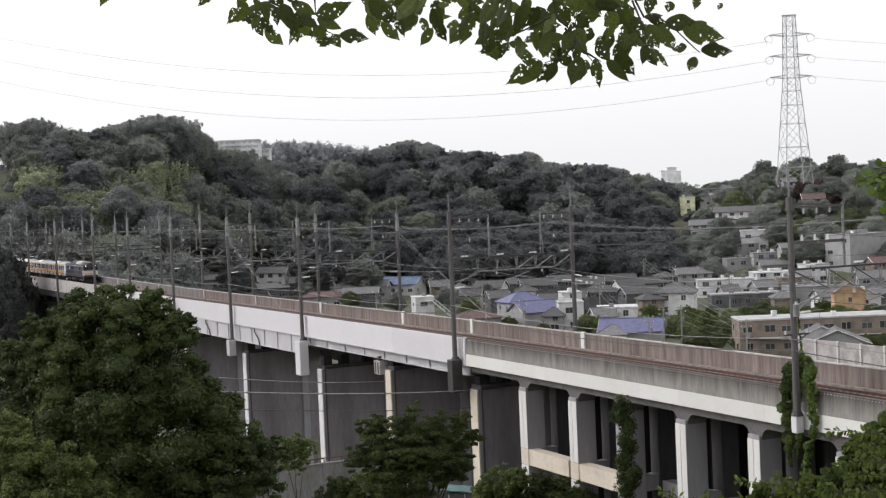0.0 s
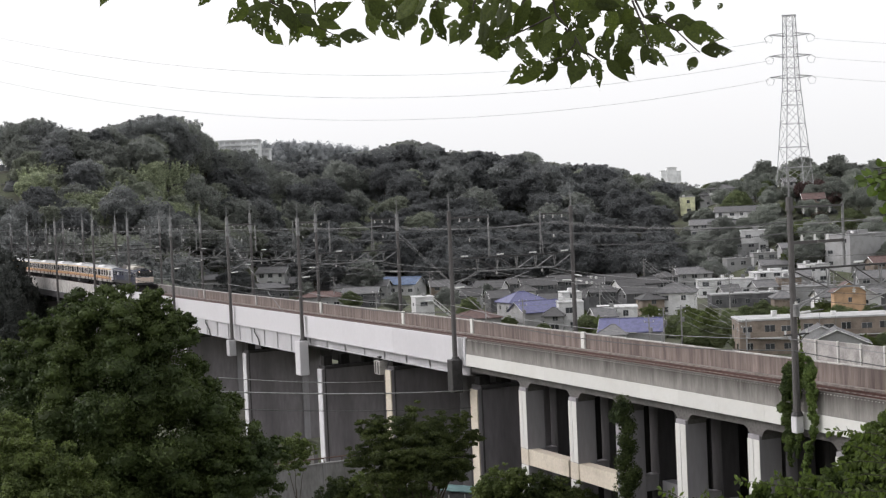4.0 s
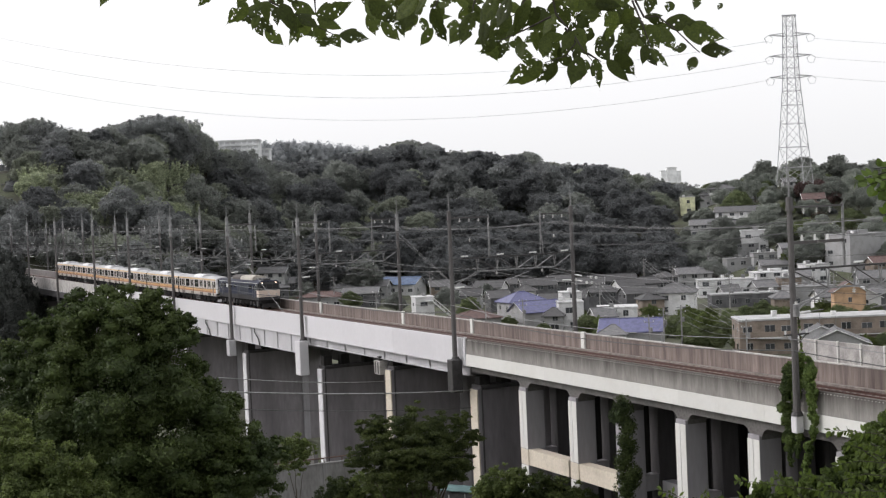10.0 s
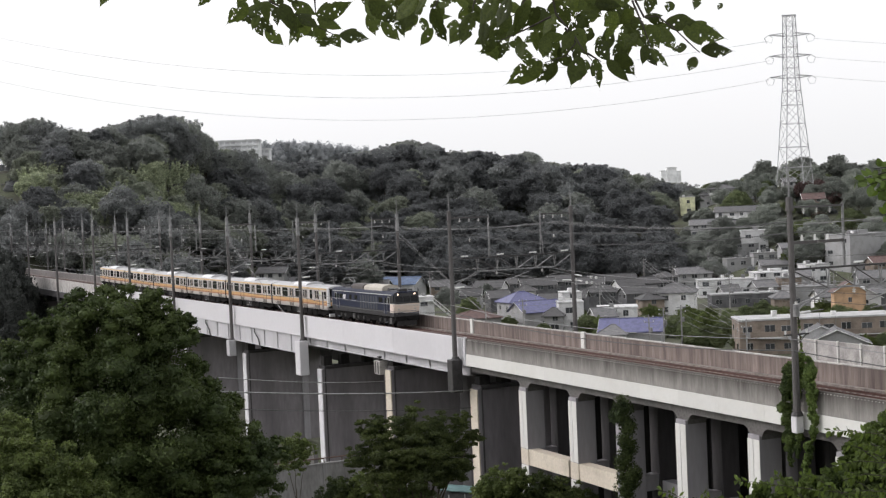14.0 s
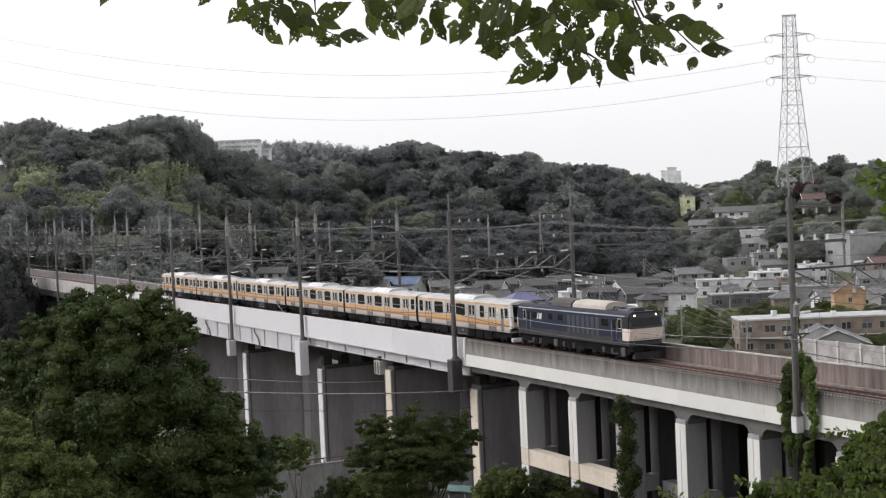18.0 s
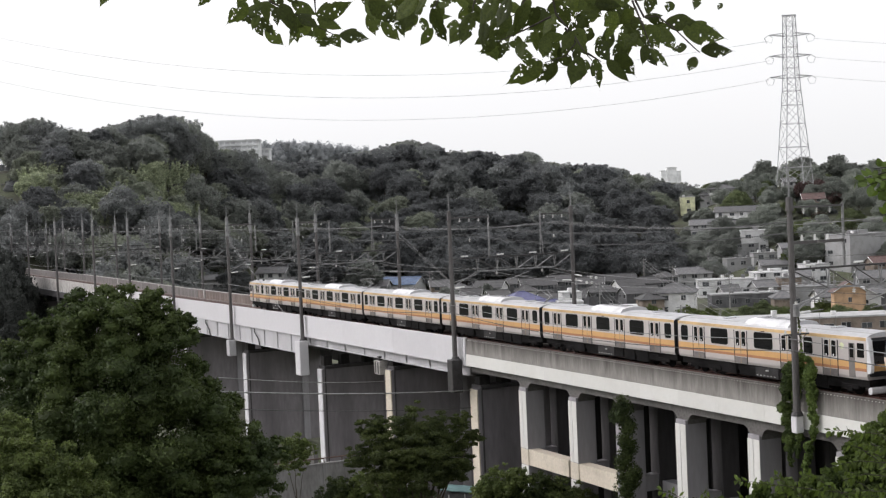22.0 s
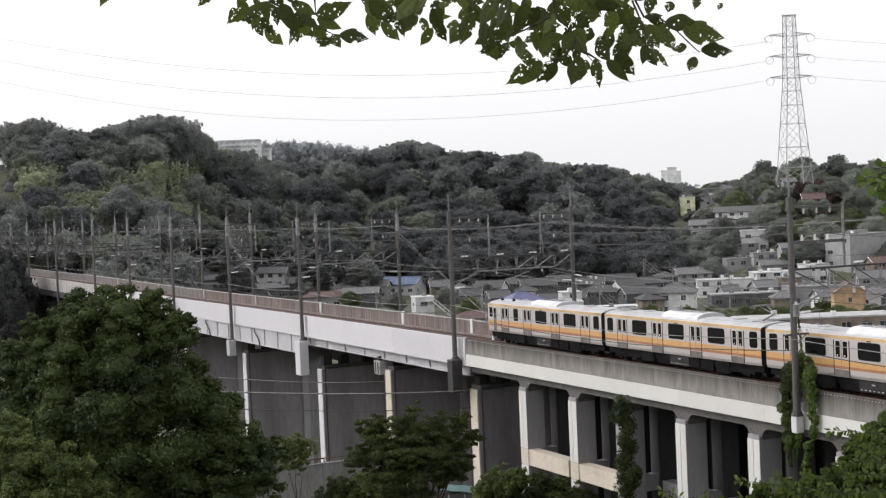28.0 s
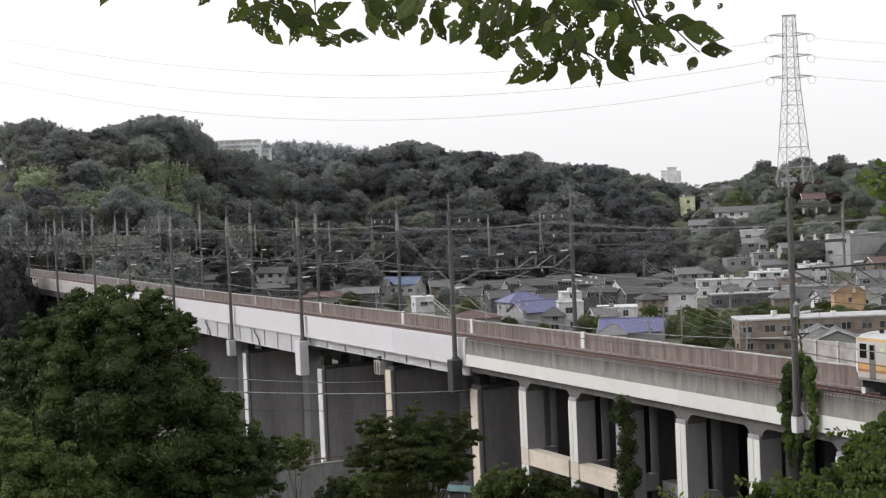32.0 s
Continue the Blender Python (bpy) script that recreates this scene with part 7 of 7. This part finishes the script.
LEAVES_MID = ((-0.165, 12.432, -0.132, 12.349), (-0.181, 12.436, -0.156, 12.359), (-0.104, 12.386, -0.079, 12.309), (-0.047, 12.415, -0.106, 12.346), (-0.134, 12.414, -0.084, 12.404), (-0.000, 12.391, 0.023, 12.303), (-0.033, 12.370, -0.012, 12.318), (0.019, 12.407, 0.050, 12.391), (0.111, 12.367, 0.071, 12.275), (0.061, 12.355, 0.047, 12.306), (0.069, 12.417, 0.123, 12.387), (-0.070, 12.439, -0.097, 12.369), (-0.014, 12.432, -0.057, 12.377), (-0.196, 12.453, -0.179, 12.398))
LEAVES_EAST = ((0.221, 12.363, 0.150, 12.303), (0.171, 12.291, 0.127, 12.251), (0.204, 12.282, 0.194, 12.251), (0.241, 12.279, 0.241, 12.220), (0.283, 12.310, 0.287, 12.250), (0.316, 12.293, 0.297, 12.226), (0.302, 12.225, 0.193, 12.162), (0.329, 12.220, 0.281, 12.168), (0.409, 12.232, 0.370, 12.146), (0.342, 12.227, 0.314, 12.166), (0.445, 12.224, 0.461, 12.138), (0.429, 12.231, 0.406, 12.162), (0.477, 12.218, 0.546, 12.156), (0.504, 12.237, 0.559, 12.171))
LEAVES_UPPER = ((0.589, 12.256, 0.574, 12.198), (0.605, 12.249, 0.661, 12.194), (0.600, 12.255, 0.628, 12.195), (0.570, 12.293, 0.525, 12.247), (0.603, 12.318, 0.632, 12.247), (0.644, 12.317, 0.676, 12.238), (0.463, 12.282, 0.500, 12.214), (0.385, 12.301, 0.350, 12.239), (0.214, 12.403, 0.179, 12.310), (0.261, 12.385, 0.218, 12.292), (0.514, 12.359, 0.487, 12.273), (0.183, 12.420, 0.132, 12.328))
LEAVES_TIP = ((0.655, 12.324, 0.744, 12.317), (0.699, 12.298, 0.828, 12.278), (0.752, 12.241, 0.854, 12.244), (0.716, 12.255, 0.673, 12.252), (0.739, 12.225, 0.718, 12.183), (0.742, 12.393, 0.724, 12.341), (0.819, 12.374, 0.807, 12.354), (0.674, 12.383, 0.660, 12.349))
sprig("leafy twig with holed leaves against the sky", [[(-0.488, 12.481), (-0.451, 12.424), (-0.374, 12.382), (-0.320, 12.348), (-0.278, 12.325)], [(-0.330, 12.466), (-0.329, 12.386)], [(-0.418, 12.462), (-0.393, 12.422)]], LEAVES_WEST, 4, fill=(-0.56, -0.33, 12.38, 12.45, 16))
sprig("hanging sprig of green leaves against the sky", [[(-0.116, 12.465), (-0.102, 12.417), (-0.101, 12.382)], [(0.042, 12.458), (0.008, 12.396), (-0.001, 12.387)], [(0.137, 12.454), (0.115, 12.392), (0.111, 12.367)], [(-0.045, 12.454), (-0.047, 12.415)]], LEAVES_MID, 3, fill=(-0.20, 0.13, 12.37, 12.45, 24))
sprig("hanging branch of insect-eaten green leaves near the eye", [[(0.330, 12.446), (0.347, 12.358), (0.393, 12.301), (0.422, 12.244), (0.442, 12.223)], [(0.549, 12.428), (0.593, 12.339), (0.632, 12.341), (0.678, 12.296), (0.719, 12.252), (0.747, 12.234)], [(0.331, 12.351), (0.258, 12.319), (0.178, 12.285)], [(0.369, 12.317), (0.399, 12.277), (0.366, 12.238), (0.310, 12.225)], [(0.563, 12.388), (0.584, 12.316), (0.605, 12.250)], [(0.430, 12.244), (0.469, 12.221)], [(0.279, 12.432), (0.236, 12.363), (0.220, 12.356)]], LEAVES_EAST + LEAVES_UPPER + LEAVES_TIP, 1, fill=(0.15, 0.66, 12.29, 12.47, 105))
leafy_branch("leafy_branch", "bright green leafy branch reaching into view", [
    [(3.08, 9.00, 11.98), (2.90, 9.00, 11.96), (2.74, 9.00, 11.92), (2.62, 9.00, 11.90)],
    [(3.11, 9.10, 11.88), (2.93, 9.10, 11.85), (2.80, 9.10, 11.82)],
    [(3.05, 8.90, 11.93), (2.83, 8.90, 11.91), (2.67, 8.90, 11.86)],
    [(3.11, 9.10, 11.75), (2.96, 9.10, 11.71), (2.84, 9.10, 11.67)],
    [(3.08, 9.00, 11.80), (2.92, 9.00, 11.78), (2.79, 9.00, 11.76)],
    [(3.08, 9.20, 11.99), (2.93, 9.20, 11.98), (2.81, 9.20, 11.97)]], LEAVES_B, 0.072, 0.016, 5, radius=0.006, droop=0.5)
for k, (tw, gap) in enumerate((
        ([[(3.38, 10.00, 9.56), (3.03, 10.00, 9.66), (2.59, 10.00, 9.73), (2.23, 10.00, 9.79), (1.99, 10.00, 9.83)],
          [(2.72, 10.10, 9.45), (2.49, 10.10, 9.66), (2.35, 10.10, 9.79), (2.30, 10.10, 9.83)],
          [(3.02, 10.00, 9.46), (2.79, 10.00, 9.67), (2.59, 10.00, 9.80), (2.47, 10.00, 9.85)]], 0.028),
        ([[(3.29, 9.60, 9.88), (3.03, 9.60, 9.97), (2.76, 9.60, 10.00), (2.61, 9.60, 9.98)],
          [(3.30, 9.60, 10.08), (3.07, 9.60, 10.14), (2.84, 9.60, 10.19), (2.65, 9.60, 10.21), (2.56, 9.60, 10.22)],
          [(3.33, 9.80, 10.16), (3.14, 9.80, 10.23), (2.98, 9.80, 10.27)],
          [(3.18, 9.50, 9.83), (2.95, 9.50, 9.90), (2.77, 9.50, 9.93), (2.61, 9.50, 9.89)]], 0.026),
        ([[(3.36, 9.90, 9.90), (3.17, 9.90, 10.01), (3.01, 9.90, 10.04), (2.89, 9.90, 10.06)],
          [(3.24, 9.70, 9.67), (2.97, 9.70, 9.76), (2.78, 9.70, 9.78)],
          [(3.08, 9.70, 9.52), (2.89, 9.70, 9.67), (2.70, 9.70, 9.72)]], 0.026),
        ([[(1.79, 10.30, 9.45), (1.73, 10.30, 9.61), (1.59, 10.30, 9.69), (1.49, 10.30, 9.72)],
          [(2.04, 10.30, 9.43), (1.92, 10.30, 9.61), (1.80, 10.30, 9.69)],
          [(2.26, 10.20, 9.45), (2.19, 10.20, 9.59), (2.07, 10.20, 9.67)]], 0.032))):
    leafy_branch("leafy_branch", "leafy green branch rising from the slope below", tw, LEAVES_C, 0.052, gap * 0.40, 60 + k, radius=0.0032, droop=0.75, spread=0.9)
rnd = random.Random(64)
for k, (x, y, z, w, h, n) in enumerate(((3.09, 10.20, 9.66, 0.22, 0.16, 9), (3.14, 10.20, 9.94, 0.2, 0.12, 8), (2.79, 10.30, 9.59, 0.25, 0.08, 8), (2.37, 10.30, 9.59, 0.25, 0.06, 7))):
    tw = []
    for i in range(n):
        a = Vector((x + rnd.uniform(-0.6, 1.0) * w, y + rnd.uniform(-0.4, 0.4), z + rnd.uniform(-1.2, 0.6) * h))
        b = a + Vector((rnd.uniform(-0.2, -0.05), rnd.uniform(-0.1, 0.1), rnd.uniform(0.02, 0.12)))
        tw.append([tuple(a), tuple(a.lerp(b, 0.5) + Vector((0, 0, 0.02))), tuple(b)])
    leafy_branch("leafy_branch", "dense leafy spray on the slope below", tw, LEAVES_C, 0.054, 0.013, 90 + k, radius=0.003, droop=0.8, spread=1.0)
SLOPE_GREEN = foliage("slope_thicket_foliage", (0.07, 0.10, 0.022), (0.04, 0.06, 0.015), per_object=0.0, scale=3.0)
big_tree("broadleaf_bush", "leafy green thicket on the slope below", (3.64, 11.50, 4.0), [
    (3.29, 10.60, 9.61, 0.30), (3.35, 10.60, 9.91, 0.22), (3.08, 10.60, 9.58, 0.22), (3.16, 10.70, 9.75, 0.15), (2.95, 10.60, 9.54, 0.17), (2.89, 11.00, 9.40, 0.17), (2.62, 11.00, 9.39, 0.14), (2.36, 11.00, 9.38, 0.12),
    (3.35, 10.60, 10.00, 0.10), (3.16, 10.60, 9.94, 0.10), (2.99, 10.50, 9.73, 0.12), (2.36, 10.80, 9.56, 0.06), (2.56, 10.80, 9.57, 0.07), (2.73, 10.80, 9.59, 0.08), (2.90, 10.70, 9.66, 0.09), (3.07, 10.60, 9.88, 0.11), (2.83, 10.60, 9.60, 0.08), (1.83, 11.00, 9.40, 0.09), (1.52, 11.00, 9.37, 0.09), (2.09, 11.00, 9.39, 0.08)], 60000, 0.028, SLOPE_GREEN, 71, 0.03, core=0.6)


# ---- ivy ----
def ivy(label, lumps, count, seed, mat=IVY_GREEN):
    t = thing("ivy", lumps[0][:3], label, "ivy", "ivy on the viaduct")
    rnd = random.Random(seed)
    more = []
    for a, b in zip(lumps, lumps[1:]):
        for k in range(5):
            p = [u + (v - u) * k / 5 for u, v in zip(a, b)]
            r = p[3]
            more.append((p[0] + rnd.uniform(-0.5, 0.5) * r, p[1] + rnd.uniform(-0.3, 0.3) * r, p[2] + rnd.uniform(-0.4, 0.4) * r, r * rnd.uniform(0.45, 0.95)))
    lumps = [lumps[0]] + more
    o = Vector(lumps[0][:3])
    part("leaves", clump_cards([(x - o.x, y - o.y, z - o.z, r) for x, y, z, r in lumps], count * 2, 0.075, seed, up=0.0, core=0.5, fuzz=1.0), mat, t)
    part("stem", Geo().tube([Vector(l[:3]) - o for l in lumps], 0.05, 5), BARK, t)
    return t


ivy("bright ivy hanging from a catenary pole", [(21.02, 86.87, 1.45, 0.22), (20.95, 87.06, 0.87, 0.43), (20.85, 87.24, -0.12, 0.46), (20.77, 87.47, -1.02, 0.43), (20.74, 87.51, -1.91, 0.38), (20.76, 87.42, -2.77, 0.36), (20.83, 87.28, -3.63, 0.29), (20.89, 87.19, -4.39, 0.19), (20.87, 87.19, -4.95, 0.08)], 7000, 81)
ivy("bright ivy hanging from a catenary pole", [(21.70, 85.37, 1.93, 0.19), (21.83, 85.05, 1.41, 0.41), (21.85, 85.00, 0.53, 0.41), (21.76, 85.18, -0.41, 0.31), (21.79, 85.14, -1.26, 0.29), (21.79, 85.14, -2.12, 0.26), (21.70, 85.32, -3.07, 0.26), (21.51, 85.78, -4.03, 0.29), (21.41, 86.01, -4.82, 0.18), (21.39, 86.05, -5.38, 0.07)], 6000, 82)
ivy("dark ivy wrapped round a catenary pole", [(21.58, 87.00, 4.34, 0.06), (21.68, 87.00, 3.36, 0.1), (21.71, 87.00, 2.31, 0.12), (21.68, 87.00, 1.34, 0.46), (21.57, 87.00, 0.23, 0.5), (21.47, 87.00, -0.64, 0.4), (21.29, 87.00, -3.60, 0.26), (21.26, 87.00, -4.37, 0.16)], 5000, 84)
ivy("thick ivy covering a viaduct column", [(12.50, 103.00, -2.65, 0.6), (12.46, 103.00, -3.60, 0.8), (12.66, 103.00, -4.64, 0.75), (12.70, 103.00, -5.89, 0.8), (12.69, 103.00, -7.13, 0.85), (12.68, 103.00, -8.37, 0.9), (12.71, 103.00, -9.70, 0.95)], 6500, 83, TREE_GREEN)


# ---- yard below the viaduct ----
YARD = material("grey_yard_wall", (0.24, 0.235, 0.235), 0.9, 0.2, 0.5, stretch=(1, 1, 0.3), second=(0.17, 0.165, 0.16))
RUST = material("rusty_pipe", (0.14, 0.09, 0.075), 0.8, 0.25, 2.0)
TEAL = material("teal_metal_roof", (0.16, 0.27, 0.27), 0.6, 0.15, 1.0)


def yard():
    a, b = Vector((-20.01, 128.00, -11.18)), Vector((-7.57, 134.00, -12.74))
    d = (b - a).to_2d().angle_signed(Vector((1, 0)))
    m = Matrix.Translation(a) @ Matrix.Rotation(d, 4, "Z")
    L = (b - a).length
    w = thing("retaining_wall", m, "grey concrete retaining wall with a rusty handrail", "wall", kind="structure")
    k = 0
    while k * 2.2 < L:
        part("wall_panel", Geo().box(k * 2.2, k * 2.2 + 2.17, 0, 0.3, -5.5, -0.15, bev=0.02), YARD, w)
        k += 1
    part("cap", Geo().box(0, L, -0.06, 0.36, -0.15, 0, bev=0.02), YARD, w)
    part("handrail", Geo().bar((0, 0.15, 0.42), (L, 0.15, 0.42), 0.07, 6), RUST, w, "rusty pipe handrail")
    for k in range(int(L / 1.8) + 1):
        part("rail_post", Geo().bar((k * 1.8, 0.15, -0.1), (k * 1.8, 0.15, 0.42), 0.045, 6), RUST, w)
    s = thing("concrete_block", m @ pose(5.9, 1.2, 0), "pale concrete block with dark posts behind the yard wall", "block")
    part("block", Geo().box(0, 2.6, 0, 1.2, -3, 1.45, bev=0.05), COPING, s)
    for x in (-0.2, 2.7):
        part("post", Geo().box(x - 0.18, x + 0.18, -0.1, 0.3, -3, 1.6, bev=0.03), YARD, s)
    sh = thing("shed", (0.76, 124.00, ground_z(0.76, 124.00)), "small garden shed with a teal metal roof", "shed")
    zt = -12.65
    zt -= sh.location.z
    part("wall_block", Geo().box(-1.6, 1.6, -1.1, 1.1, -0.5, zt - 0.1, bev=0.03), PLASTER_DARK, sh)
    part("roof", Geo().add([(x, y, zt + 0.16 * (-y) * 0.0 + (-0.12 * x) + e) for e in (0, 0.08) for x in (-1.9, 1.9) for y in (-1.4, 1.4)], [(0, 1, 3, 2), (4, 6, 7, 5), (0, 4, 5, 1), (2, 3, 7, 6), (0, 2, 6, 4), (1, 5, 7, 3)]), TEAL, sh, "teal corrugated roof")
    for x in (-1.2, 0.2, 1.3):
        part("post", Geo().box(x - 0.05, x + 0.05, -1.3, -1.2, -0.5, zt - 0.2), TRIM, sh)
    f = thing("garden_fence", (-5.04, 112.00, -10.12), "thin white garden fence rail", "fence")
    part("rail", Geo().bar((-0.3, 0, 0.8), (1.5, 0, 0.85), 0.035, 5), TRIM, f)
    for x in (-0.2, 0.6, 1.4):
        part("post", Geo().bar((x, 0, -2.5), (x, 0, 0.9), 0.035, 5), TRIM, f)
    for (p, q, r, mat) in (((-16.50, 100.00, 0.79), (-6.62, 149.31, -5.86), 0.035, WIRE_PALE), ((-16.55, 100.00, -0.21), (2.04, 130.93, -4.87), 0.055, WIRE_PALE), ((-16.61, 100.00, -1.41), (1.97, 130.93, -6.49), 0.03, WIRE)):
        p, q = Vector(p), Vector(q)
        solid("service_cable", Geo().tube([p.lerp(q, i / 10) - Vector((0, 0, 0.25 * 4 * (i / 10) * (1 - i / 10))) for i in range(11)], r, 4), mat, "service cable strung in front of the piers", "cable", "service cables")


yard()
motions()
